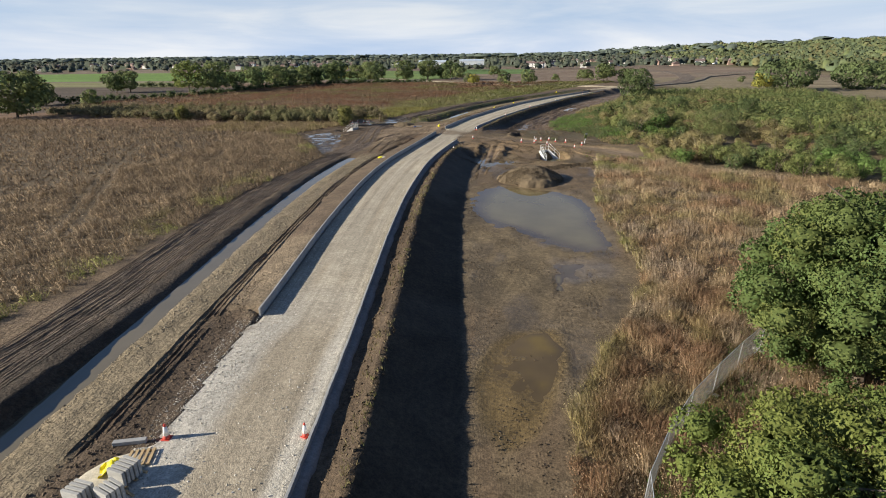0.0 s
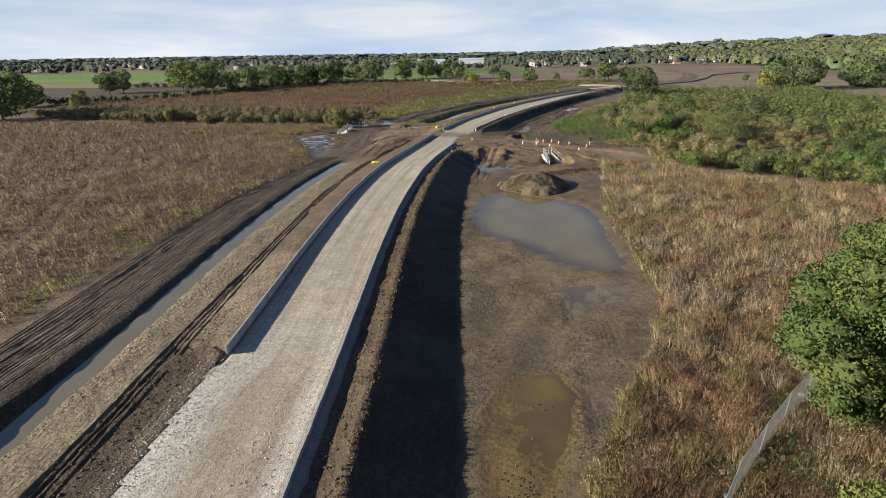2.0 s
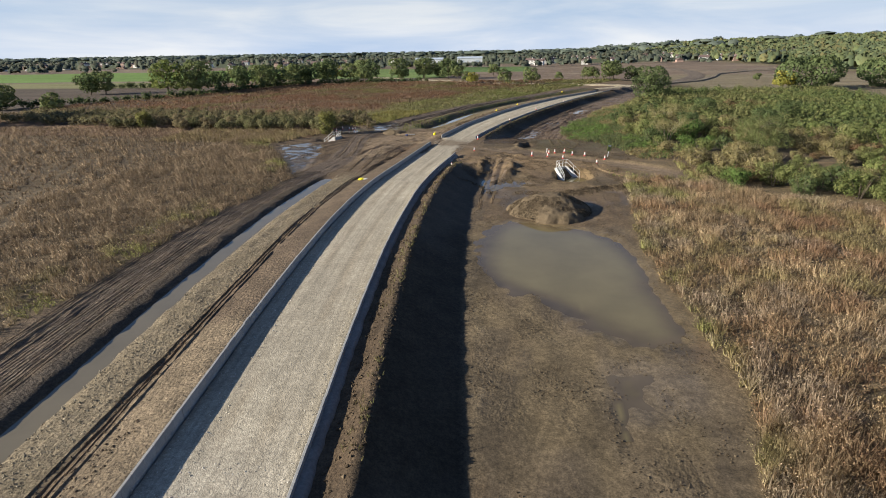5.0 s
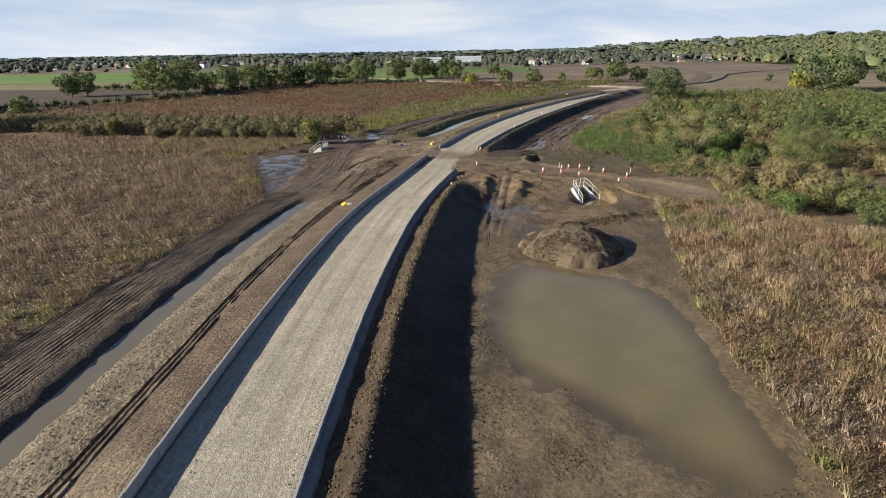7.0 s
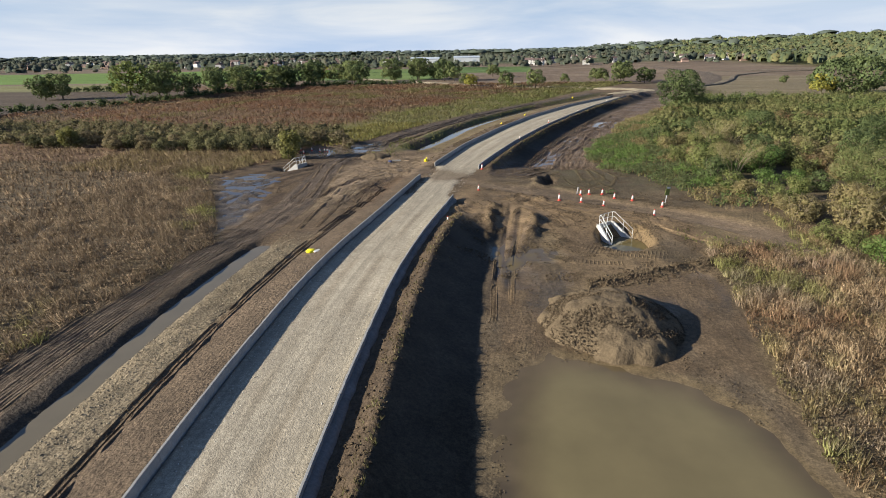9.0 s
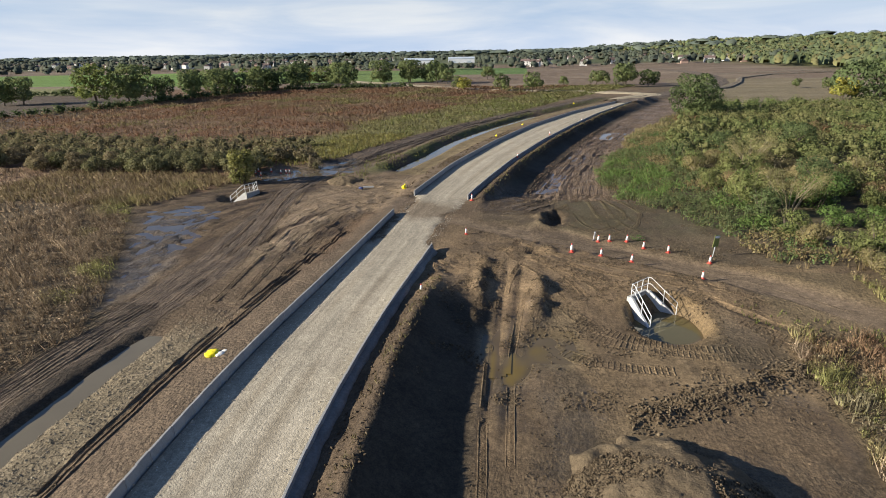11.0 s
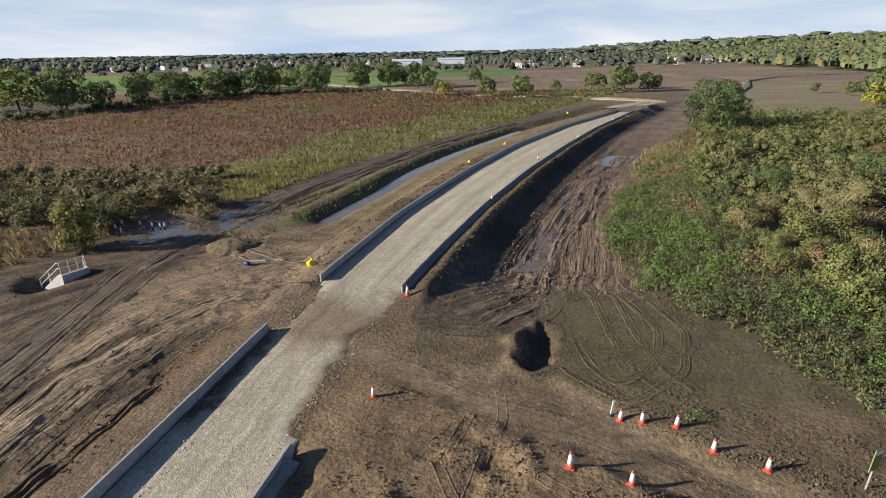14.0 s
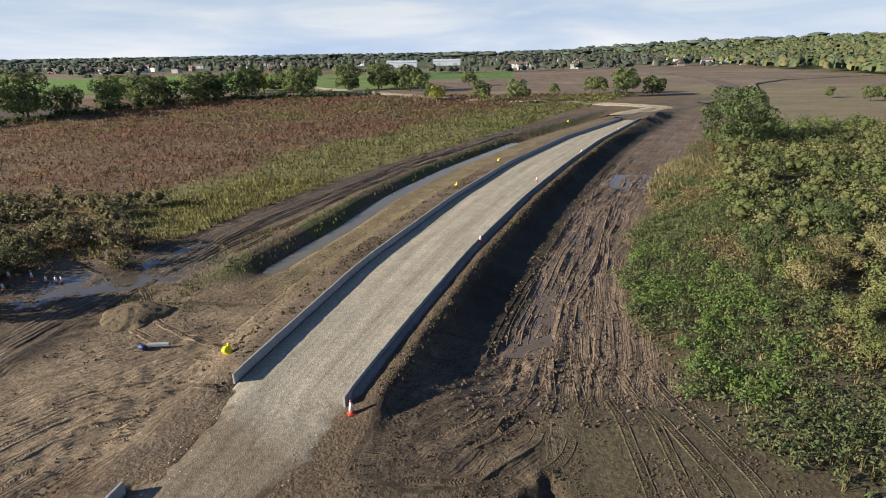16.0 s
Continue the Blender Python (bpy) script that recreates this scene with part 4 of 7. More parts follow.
def track_set(name, ways, label, gap=1.75, width=0.5, seed=1, lugs=True, depth=1.0, broken=0.36, pitch=0.17, slant=0.6):
    v, f, c = [], [], []
    for k, way in enumerate(ways):
        wheel_track(v, f, c, way, width, pitch, seed=seed + k, lugs=lugs, depth=depth, broken=broken, slant=slant)
        if gap:
            wheel_track(v, f, c, beside(way, gap), width, pitch, seed=seed + 40 + k, lugs=lugs, depth=depth, broken=broken, slant=slant)
    return tagged(new(name, np_mesh(name, np.concatenate(v), np.concatenate(f), MAT_EARTH, np.concatenate(c), smooth=False)), label, "wheel tracks", kind="stuff")


track_set("wheel_tracks_crossing", [
    [(-5.9, 89.0), (-5.6, 92.2), (-4.6, 96.2), (-3.8, 100.2), (-3.0, 102.7), (-3.4, 106)],
    [(-3.6, 101.5), (-3.2, 100.3), (-2.1, 97.8), (0.1, 94.3), (1.6, 91.6), (2.4, 89.5)],
    [(-2.6, 99.8), (-0.5, 98.0), (2.1, 95.6), (4.2, 92.9), (5.4, 91.0)],
    [(-1.6, 99.6), (0.9, 97.9), (6.1, 95.2), (9.2, 94.4), (11.2, 93.6), (15.0, 90.6), (19.0, 87)],
    [(-6.6, 96.5), (-3.8, 97.6), (0.6, 96.2), (4.6, 94.4), (9.5, 92.6), (14, 89.8)],
], "crossing tyre tracks with clear lug marks in the mud", 1.7, 0.5, 11, depth=0.4, broken=0.42)
track_set("wheel_tracks_pit", [
    [(-0.9, 89.6), (-0.1, 87.5), (1.5, 85.3), (3.5, 83.7), (7.0, 83.0), (10.6, 82.6), (14.2, 82.5), (17.2, 81.9)],
    [(0.2, 89.4), (0.9, 87.6), (2.2, 85.9), (4.2, 84.5), (7.2, 83.8), (10.6, 83.5), (14.2, 83.5)],
    [(-0.6, 83.0), (1.6, 81.2), (4.0, 80.7), (7.5, 80.5), (10.8, 80.1)],
    [(12.5, 88.0), (15.0, 85.4), (18.5, 83.4)],
], "broad lug marks of earthmoving tyres curving round the pit", 0, 1.05, 131, depth=0.42, broken=0.25, pitch=0.36, slant=0.05)
track_set("wheel_tracks_lane", [
    [(-9.6, 107.8), (-3.0, 104.6), (1.8, 103.4), (5.0, 101.2), (10.6, 98.0), (16.0, 94.6), (22, 88.5)],
    [(-9.0, 110.4), (-4.0, 108.0), (2.2, 107.6), (5.6, 104.8), (11.0, 101.4), (17.5, 98.2)],
    [(6.4, 101.8), (11.5, 98.8), (15.2, 97.6), (18.5, 97.6)],
], "faint tyre tracks worn along the dirt lane", 1.8, 0.42, 21, depth=0.22)
track_set("wheel_tracks_turn", [
    [(-6.0, 112.5), (-2.4, 112.6), (0.6, 115.4), (1.8, 120), (2.0, 127), (3.4, 135), (6.2, 146)],
    [(-5.0, 115.4), (-2.6, 117), (-1.0, 121), (0.4, 128), (2.4, 137), (5.0, 147)],
    [(3.0, 112.6), (3.8, 107.9), (5.2, 105.9), (7.8, 108.6), (9.0, 113), (7.4, 118), (6.2, 126)],
    [(8.6, 104.0), (6.4, 107.6), (5.6, 112), (5.2, 118), (4.4, 126), (5.4, 134), (8.2, 146)],
], "tyre tracks that turn off the lane across the mud", 1.7, 0.5, 31, depth=0.6)
track_set("wheel_tracks_left", [
    [(-26.4, 84.0), (-27.2, 92), (-27.8, 100), (-28.6, 107), (-28.2, 113), (-25.6, 117.4), (-22.0, 119.4), (-17.5, 118.6)],
    [(-24.8, 86.0), (-25.4, 95), (-25.8, 103), (-25.6, 110), (-23.8, 114.2), (-20.6, 116.0)],
    [(-30.2, 97.0), (-31.6, 105), (-33.4, 113), (-34.8, 121), (-34.6, 128), (-33.6, 138), (-32.0, 147)],
    [(-32.4, 94.0), (-33.2, 103), (-34.8, 111.5), (-36.6, 120), (-36.0, 128), (-34.9, 138)],
    [(-19.5, 121.6), (-23.5, 122.8), (-28, 125.2), (-32.6, 130.5), (-37.5, 135), (-43.5, 138)],
], "deep wheel tracks beside and across the left of the crossing", 1.7, 0.5, 51, depth=0.6)


def along_edge(edge, side, off, y0, y1, step_y=4.0, sway=0.25, seed=0):
    """A way that keeps a distance from one edge of the road, swaying a little."""
    ys = np.arange(y0, y1, step_y)
    return np.c_[edge(ys) + side * (off + sway * 2 * (fbm(ys / 11, ys * 0, 300 + seed, 2) - 0.5)), ys]


track_set("wheel_tracks_channel", [along_edge(edge_l, -1, o, 2, 88, seed=k) for k, o in enumerate((11.0, 11.4, 11.9, 12.3, 12.8, 13.3, 13.8, 14.3, 14.8, 15.2))],
          "bundle of parallel wheel tracks beside the channel", 0, 0.3, 71, lugs=False, depth=0.45, broken=-0.1)
track_set("wheel_tracks_shelf", [along_edge(edge_l, -1, o, a, b, seed=20 + k) for k, (o, a, b) in enumerate(((3.2, 4, 108), (3.85, 2, 100)))],
          "dark tyre tracks between the gravel and the road", 0, 0.46, 81, lugs=False, depth=1.4, broken=0.22)
track_set("wheel_tracks_mud_flat", [along_edge(edge_r, 1, o, a, b, sway=0.5, seed=30 + k) for k, (o, a, b) in enumerate(((7.9, 66, 92), (9.4, 70, 92)))],
          "tyre tracks pressed into the mud flat", 0, 0.45, 91, depth=0.55)
track_set("wheel_tracks_far", [along_edge(edge_r, 1, o, a, b, sway=0.9, seed=50 + k) for k, (o, a, b) in enumerate(((6.6, 124, 200), (7.5, 126, 190), (8.6, 126, 205), (9.8, 130, 186), (11.2, 134, 176), (12.6, 140, 200)))]
          + [along_edge(edge_l, -1, o, a, b, sway=0.9, seed=60 + k) for k, (o, a, b) in enumerate(((14.6, 140, 226), (15.8, 138, 230), (17.0, 138, 214), (18.4, 136, 200)))],
          "wheel ruts running on beside the far road", 0, 0.5, 101, lugs=False, broken=0.2)

# ---- standing water ----
def water_material(name, attr, rough=0.04):
    return material(name, (0.15, 0.125, 0.08), rough=rough, attr=attr, grain=((0.3, 0.1),), bump=0.0006, bump_scale=2.0, spec=0.5)


MAT_POOL = water_material("muddy_water", "tint", 0.02)
MAT_CHANNEL = water_material("channel_water", "", 0.02)
MURK, OCHRE, PITGREEN, GREYBROWN = (0.178, 0.146, 0.072), (0.17, 0.118, 0.03), (0.12, 0.105, 0.045), (0.10, 0.088, 0.07)


def sheet(name, poly, z, murk, label, category="puddle", cover=0, deep=0.16):
    """A level sheet of turbid water, reaching a little under the land that cuts its edge; the bed shows through where it is shallow."""
    p = np.array(poly, float)
    lo, hi = p.min(0) - 1.5, p.max(0) + 1.5
    X, Y = np.meshgrid(np.arange(lo[0], hi[0], 0.3), np.arange(lo[1], hi[1], 0.3))
    x, y = X.ravel(), Y.ravel()
    dist, (bed, d) = inside(poly, x, y), land(x, y)
    if cover:
        z = float(np.percentile(bed[dist > 0], cover))
    depth = z - bed
    tint = mix_rows(step(0.0, deep, depth) * (0.85 + 0.3 * (fbm(x / 4, y / 4, 46, 3) - 0.5)), ground_colour(x, y, d) * 0.8, np.array(murk))
    i = np.arange(len(x)).reshape(X.shape)
    f = np.stack([i[:-1, :-1], i[:-1, 1:], i[1:, 1:], i[1:, :-1]], -1).reshape(-1, 4)
    keep = (dist[f] > -1.4).any(1) & (depth[f] > -0.05).any(1)
    return tagged(new(name, np_mesh(name, np.c_[x, y, np.full(len(x), z)], f[keep], MAT_POOL, tint, smooth=True)), label, category, kind="structure")


sheet("water_pool", POOL, MUD_Z - 0.03, MURK, "wide shallow pool of brown rainwater on the mud", "pool", deep=0.22)
sheet("water_pool_small", POOL_SMALL, -0.86, OCHRE, "small ochre puddle beyond the spoil heap", cover=62, deep=0.1)
sheet("water_pool_strip", POOL_STRIP, -0.86, OCHRE, "narrow ochre puddle beside the ditch", cover=55, deep=0.1)
sheet("water_puddle", PUDDLE, MUD_Z - 0.09, OCHRE, "thin ochre puddle in wheel marks", cover=45, deep=0.12)
sheet("water_film", WET_FILM, MUD_Z - 0.09, MURK, "film of rainwater over smooth mud", cover=22, deep=0.12)
sheet("water_wet_left", WET_LEFT, -0.31, GREYBROWN, "film of water on churned mud", cover=30)
sheet("water_wet_crossing", WET_CROSS, -0.4, GREYBROWN, "water standing in deep wheel ruts", cover=33)
sheet("water_ruts_right", [(-1.5, 127), (0.6, 127), (3.2, 140), (6.6, 152), (10, 164), (7, 164), (3.2, 152), (0.2, 140)], -1.1, GREYBROWN, "rainwater shining in wheel ruts", cover=13)
sheet("water_ruts_far", [(15.5, 176), (18.5, 176), (20.5, 183), (17.0, 183)], -1.1, GREYBROWN, "rainwater in ruts near the scrub", cover=32)
sheet("water_pit", [(PIT[0] - 2.4, PIT[1] - 3), (PIT[0] + 2.4, PIT[1] - 3), (PIT[0] + 2.6, PIT[1] + 3), (PIT[0] - 2.4, PIT[1] + 3)], -1.62, PITGREEN,
      "muddy green water at the bottom of the culvert pit", deep=0.5)


def channel(name, y0, y1, u0, u1, z, label):
    ys = np.arange(y0, y1, 1.0)
    v = np.concatenate([np.c_[edge_l(ys) - u1(ys), ys, ys * 0 + z], np.c_[edge_l(ys) - u0(ys), ys, ys * 0 + z]])
    n = len(ys)
    f = np.array([(k, n + k, n + k + 1, k + 1) for k in range(n - 1)])
    return tagged(new(name, np_mesh(name, v, f, MAT_CHANNEL)), label, "channel", kind="structure")


channel("water_channel_near", -12, 82, lambda y: 6.6 + y * 0, lambda y: 9.4 + y * 0, -0.36, "narrow drainage channel of grey-brown water")
channel("water_channel_far", 136, 216, lambda y: 7.0 + step(150, 172, y) * 0.3, lambda y: 9.9 + step(150, 172, y) * 1.6, -0.8, "drainage channel reflecting the sky")

# ---- plants ----
MAT_LEAF = material("leaves", (0.1, 0.12, 0.04), rough=0.7, attr="tint", grain=((1.5, 0.12),), leafy=True, per_island=0.05, per_object=0.12, spec=0.08, through_light=0.3)
MAT_WEED = material("dry_stalks", (0.25, 0.18, 0.1), rough=0.85, attr="tint", grain=((0.25, 0.22), (2.0, 0.15)), leafy=True, per_island=0.12, spec=0.15, through_light=0.22)
MAT_BARK = material("bark", (0.12, 0.095, 0.07), rough=0.95, grain=((3.0, 0.2), (18.0, 0.25)), bump=0.02, bump_scale=14.0)
MAT_TWIG = material("pale_twigs", (0.30, 0.25, 0.16), rough=0.9, grain=((3.0, 0.2), (18.0, 0.2)))


def unit(v):
    return v / np.maximum(np.linalg.norm(v, axis=-1, keepdims=True), 1e-9)


def leaves(lobes, count, size, colours, r, flat=0.55, shell=0.62, clump=0, up=-2.0, vary=0.07, outer=1.16):
    """Leaf sprays over lobes (x, y, z, rx, ry, rz): small folded diamonds, most of them near the outside of a lobe. Returns verts, faces, tints."""
    lobes, wanted = np.array(lobes, float), count
    alone = len(lobes) <= 240 and not clump
    count = int(count * (4.0 if alone else 2.2 if clump else 1.0 if up < -1 else 2.6))
    area = (lobes[:, 3] * lobes[:, 4] + lobes[:, 3] * lobes[:, 5] + lobes[:, 4] * lobes[:, 5])
    pick = r.choice(len(lobes), count, p=area / area.sum())
    d = unit(r.normal(size=(count, 3)))
    rad = shell + (outer - shell) * r.random(count) ** 0.65
    L = lobes[pick]
    c = L[:, :3] + d * L[:, 3:] * rad[:, None]
    # a leaf buried in another lobe would not be seen
    ok = d[:, 2] > up
    n_bush = len(lobes) // clump if clump else 1
    for k in range(len(lobes) if alone else clump):
        other = lobes[k] if alone else lobes[(pick % n_bush) + k * n_bush]
        own = pick == k if alone else pick // n_bush == k
        ok &= own | ((((c - other[..., :3]) / other[..., 3:]) ** 2).sum(-1) > 0.72)
    keep = np.flatnonzero(ok)[:wanted]
    count = len(keep)
    pick, d, c, L = pick[keep], d[keep], c[keep], L[keep]
    nrm = unit(d / L[:, 3:] + r.normal(size=(count, 3)) * flat / L[:, 3:].mean(1, keepdims=True))
    t1 = unit(np.cross(nrm, r.normal(size=(count, 3))))
    t2 = np.cross(nrm, t1)
    s = size * (0.6 + 0.8 * r.random(count))[:, None]
    w = 0.5
    fold = nrm * s * 0.22
    v = np.stack([c - t1 * s, c + t2 * s * w - fold, c + t1 * s, c - t2 * s * w - fold], 1).reshape(-1, 3)
    f = np.arange(count * 4).reshape(-1, 4)
    tone = r.random(len(lobes))
    cols = np.array(colours, float)
    base = cols[(tone[pick] * 0.999 * len(cols)).astype(int)]
    other = cols[r.integers(0, len(cols), count)]
    tint = (base * 0.8 + other * 0.2) * (1 - vary + 2 * vary * r.random(count))[:, None]
    soft = unit(unit(d / L[:, 3:]) * 0.6 + nrm * 0.5 + np.array([0.0, 0.0, 0.2]))
    return v, f, np.repeat(tint, 4, 0) * 1.55, np.repeat(soft, 4, 0)


def cores(lobes, size, colours, r):
    """The filler inside each lobe, inner shade put into its darker leaf tint: a small uneven body of 24 faces. Returns
    verts, faces, tints, normals.
    """
    lobes, segs, el = np.array(lobes, float), 6, np.array([-0.85, -0.4, 0.15, 0.62, 0.95])
    a, n = np.arange(segs) * 2 * math.pi / segs, len(lobes)
    wide = np.sqrt(1 - el ** 2)
    ring = np.stack([np.outer(wide, np.cos(a)), np.outer(wide, np.sin(a)), np.outer(el, np.ones(segs))], -1).reshape(-1, 3)
    v = ring[None] * r.uniform(0.75, 1.15, (n, len(ring), 1)) * lobes[:, None, 3:] * size + lobes[:, None, :3]
    k = np.arange(segs)
    quad = np.concatenate([np.stack([j * segs + k, j * segs + (k + 1) % segs, (j + 1) * segs + (k + 1) % segs, (j + 1) * segs + k], -1) for j in range(len(el) - 1)])
    f = (quad[None] + (np.arange(n) * len(ring))[:, None, None]).reshape(-1, 4)
    tint = np.repeat(np.array(colours, float).mean(0)[None] * r.uniform(0.95, 1.25, (n, 1)), len(ring), 0)
    return v.reshape(-1, 3), f, tint, np.tile(unit(ring), (n, 1))


def joined(*sets):
    """Several (verts, faces, tints, normals) as one."""
    off = np.cumsum([0] + [len(q[0]) for q in sets[:-1]])
    return np.concatenate([q[0] for q in sets]), np.concatenate([q[1] + o for q, o in zip(sets, off)]), np.concatenate([q[2] for q in sets]), np.concatenate([q[3] for q in sets])


def crown_lobes(h0, h1, rad, n, r, squash=0.8, lobe=1.0):
    """Lobes that make up an uneven crown between the heights h0 and h1."""
    out, mid, half = [], (h0 + h1) / 2, (h1 - h0) / 2
    for k in range(n):
        a, q = r.random() * 2 * math.pi, r.random() ** 0.5
        zz = r.uniform(-0.85, 0.8)
        wide = math.sqrt(max(0.05, 1 - (abs(zz) ** 2.2)))
        lr = rad * r.uniform(0.26, 0.42) * lobe
        out.append((math.cos(a) * q * wide * (rad - lr * 0.7), math.sin(a) * q * wide * (rad - lr * 0.7), mid + zz * (half - lr * 0.5),
                    lr, lr * r.uniform(0.85, 1.15), lr * squash))
    return out


def trunk_mesh(name, h, r0, limbs, spread, r, mat=None, base=0.0):
    """A tapered trunk that bends a little, with limbs that fork from it."""
    bm = bmesh.new()
    pts = [Vector((r.normal() * 0.02 * h * k, r.normal() * 0.02 * h * k, base + h * k / 4)) for k in range(5)]
    for k in range(4):
        rod(bm, pts[k], pts[k + 1] + (pts[k + 1] - pts[k]) * 0.03, r0 * (1 - 0.2 * k), r0 * (1 - 0.2 * (k + 1)), 7)
    for k in range(limbs):
        a = 2 * math.pi * (k + r.random() * 0.6) / limbs
        s = pts[1] + (pts[4] - pts[1]) * r.uniform(0.1, 1.0)
        e = s + Vector((math.cos(a) * spread, math.sin(a) * spread, h * r.uniform(0.25, 0.6)))
        m = s.lerp(e, 0.5) + Vector((0, 0, h * 0.06))
        rod(bm, s, m, r0 * 0.45, r0 * 0.3, 5)
        rod(bm, m, e, r0 * 0.3, r0 * 0.08, 5)
        rod(bm, m, m + Vector((-math.sin(a) * spread * 0.4, math.cos(a) * spread * 0.4, h * 0.25)), r0 * 0.22, r0 * 0.06, 4)
    me = bpy.data.meshes.new(name)
    bm.to_mesh(me)
    bm.free()
    me.materials.append(mat or MAT_BARK)
    return me


def make_tree(seed, h, rad, colours, n_lobes=16, n_leaves=900, leaf=0.55, clear=0.06, flat=0.55, lobe=1.0, up=-2.0, label="", category="tree", group="", kind_name="tree"):
    r = np.random.default_rng(seed)
    root = tagged(new(kind_name), label, category, group)
    link_part("trunk", trunk_mesh("trunk", h * 0.62, 0.028 * h, 5, rad * 0.55, r), root)
    lobes = crown_lobes(h * clear, h, rad, n_lobes, r, lobe=lobe)
    v, f, t, nn = leaves(lobes, n_leaves, leaf, colours, r, flat=flat, up=up, shell=0.7, outer=1.06)
    if n_lobes > 100:
        v, f, t, nn = joined((v, f, t, nn), cores(lobes, 0.62, colours, r))
    link_part("crown", np_mesh("crown", v, f, MAT_LEAF, t, normals=nn), root)
    return root


def make_bush(seed, h, rad, colours, n_lobes=9, n_leaves=420, leaf=0.22, label="", group="", twigs=0, kind_name="shrub"):
    r = np.random.default_rng(seed)
    root = tagged(new(kind_name), label, "shrub", group)
    bm = bmesh.new()
    for k in range(7):
        a = 2 * math.pi * k / 7 + r.random()
        top = Vector((math.cos(a) * rad * 0.55, math.sin(a) * rad * 0.55, h * r.uniform(0.55, 0.95)))
        rod(bm, (math.cos(a) * 0.15, math.sin(a) * 0.15, -0.3), top * 0.6, 0.05, 0.035, 5)
        rod(bm, top * 0.6, top, 0.035, 0.012, 4)
    for k in range(twigs):
        a, q = r.random() * 6.283, r.uniform(0.3, 1.0)
        s = Vector((math.cos(a) * rad * 0.3 * q, math.sin(a) * rad * 0.3 * q, h * 0.2))
        e = Vector((math.cos(a) * rad * q, math.sin(a) * rad * q, h * r.uniform(0.5, 1.1)))
        rod(bm, s, e, 0.035, 0.01, 4)
    me = bpy.data.meshes.new("stem")
    bm.to_mesh(me)
    bm.free()
    me.materials.append(MAT_TWIG if twigs else MAT_BARK)
    link_part("stem", me, root)
    lobes = crown_lobes(0.0, h, rad, n_lobes, r, 0.9)
    v, f, t, nn = joined(leaves(lobes, n_leaves, leaf, colours, r, shell=0.5, flat=0.9), cores(lobes, 0.4, colours, r))
    link_part("foliage", np_mesh("foliage", v, f, MAT_LEAF, t, normals=nn), root)
    return root


OAK, DEEP = [(0.098, 0.118, 0.048), (0.086, 0.105, 0.045), (0.115, 0.13, 0.05)], [(0.07, 0.092, 0.038), (0.08, 0.10, 0.04), (0.065, 0.084, 0.036)]
PALE, GOLD = [(0.13, 0.15, 0.045), (0.11, 0.13, 0.04), (0.09, 0.11, 0.035)], [(0.20, 0.18, 0.04), (0.16, 0.16, 0.04)]
OLIVE = [(0.132, 0.145, 0.053), (0.121, 0.136, 0.049), (0.150, 0.150, 0.060)]
BROWN = [(0.181, 0.148, 0.074), (0.169, 0.145, 0.067), (0.150, 0.144, 0.060)]
RUST = [(0.15, 0.088, 0.05), (0.14, 0.10, 0.055), (0.13, 0.105, 0.052)]
BRIGHT = [(0.088, 0.135, 0.038), (0.072, 0.115, 0.034), (0.105, 0.145, 0.044)]
MIXED = [(0.110, 0.139, 0.046), (0.132, 0.143, 0.051), (0.099, 0.128, 0.042), (0.150, 0.146, 0.056)]


def place(root, x, y, rot=0.0, s=1.0, sz=1.0, z=None):
    root.matrix_basis = Matrix.Translation((x, y, floor_z(x, y) - 0.05 if z is None else z)) @ Matrix.Rotation(rot, 4, "Z") @ Matrix.Diagonal((s, s, s * sz, 1))
    return root


def copies(root, spots, seed):
    """The thing at its first spot and copies of it at the others: (x, y, size)."""
    r = random.Random(seed)
    for k, (x, y, s) in enumerate(spots):
        ob = root if k == 0 else copy_thing(root, Matrix())
        place(ob, x, y, r.uniform(0, 6.28), s * (r.uniform(0.84, 1.1) if y > 165 else 1.0), r.uniform(0.9, 1.1))


# hedgerow and field trees
t_a = make_tree(1, 14, 8.5, OAK, 24, 1500, 0.62, label="broad oak with dull green autumn leaves", group="field trees")
t_b = make_tree(2, 12, 7.2, DEEP, 20, 1300, 0.6, label="dark green rounded oak in the hedgerow", group="field trees")
t_c = make_tree(3, 16, 7.8, PALE, 26, 1500, 0.6, clear=0.08, label="tall pale green tree, leaves thinning", group="field trees")
t_d = make_tree(4, 9, 5.6, OAK, 14, 900, 0.5, label="small green hedgerow tree", group="field trees")
t_e = make_tree(5, 9, 5.5, GOLD, 14, 900, 0.5, label="tree turned yellow by autumn", group="field trees")
copies(t_a, [(-157, 257, 1.0), (-168, 315, 0.9), (-106, 365, 1.02), (-74, 405, 0.95), (-144, 296, 1.08), (-72, 391, 1.0), (-165, 264, 1.0), (-88, 388, 0.95),
             (-142, 391, 1.0), (-205, 254, 0.85), (-118, 372, 0.95)], 1)
copies(t_b, [(-137, 331, 0.95), (-124, 344, 1.1), (-53, 379, 1.2), (-142, 307, 1.05), (-133, 334, 1.0), (-98, 352, 0.9), (-86, 384, 0.85), (-155, 272, 0.95),
             (-210, 250, 0.85), (57, 338, 0.85), (-62, 396, 1.0), (-133, 369, 1.0), (-148, 283, 0.9)], 2)
copies(t_c, [(-168, 249, 1.12), (-158, 327, 0.85), (-150, 345, 0.8)], 3)
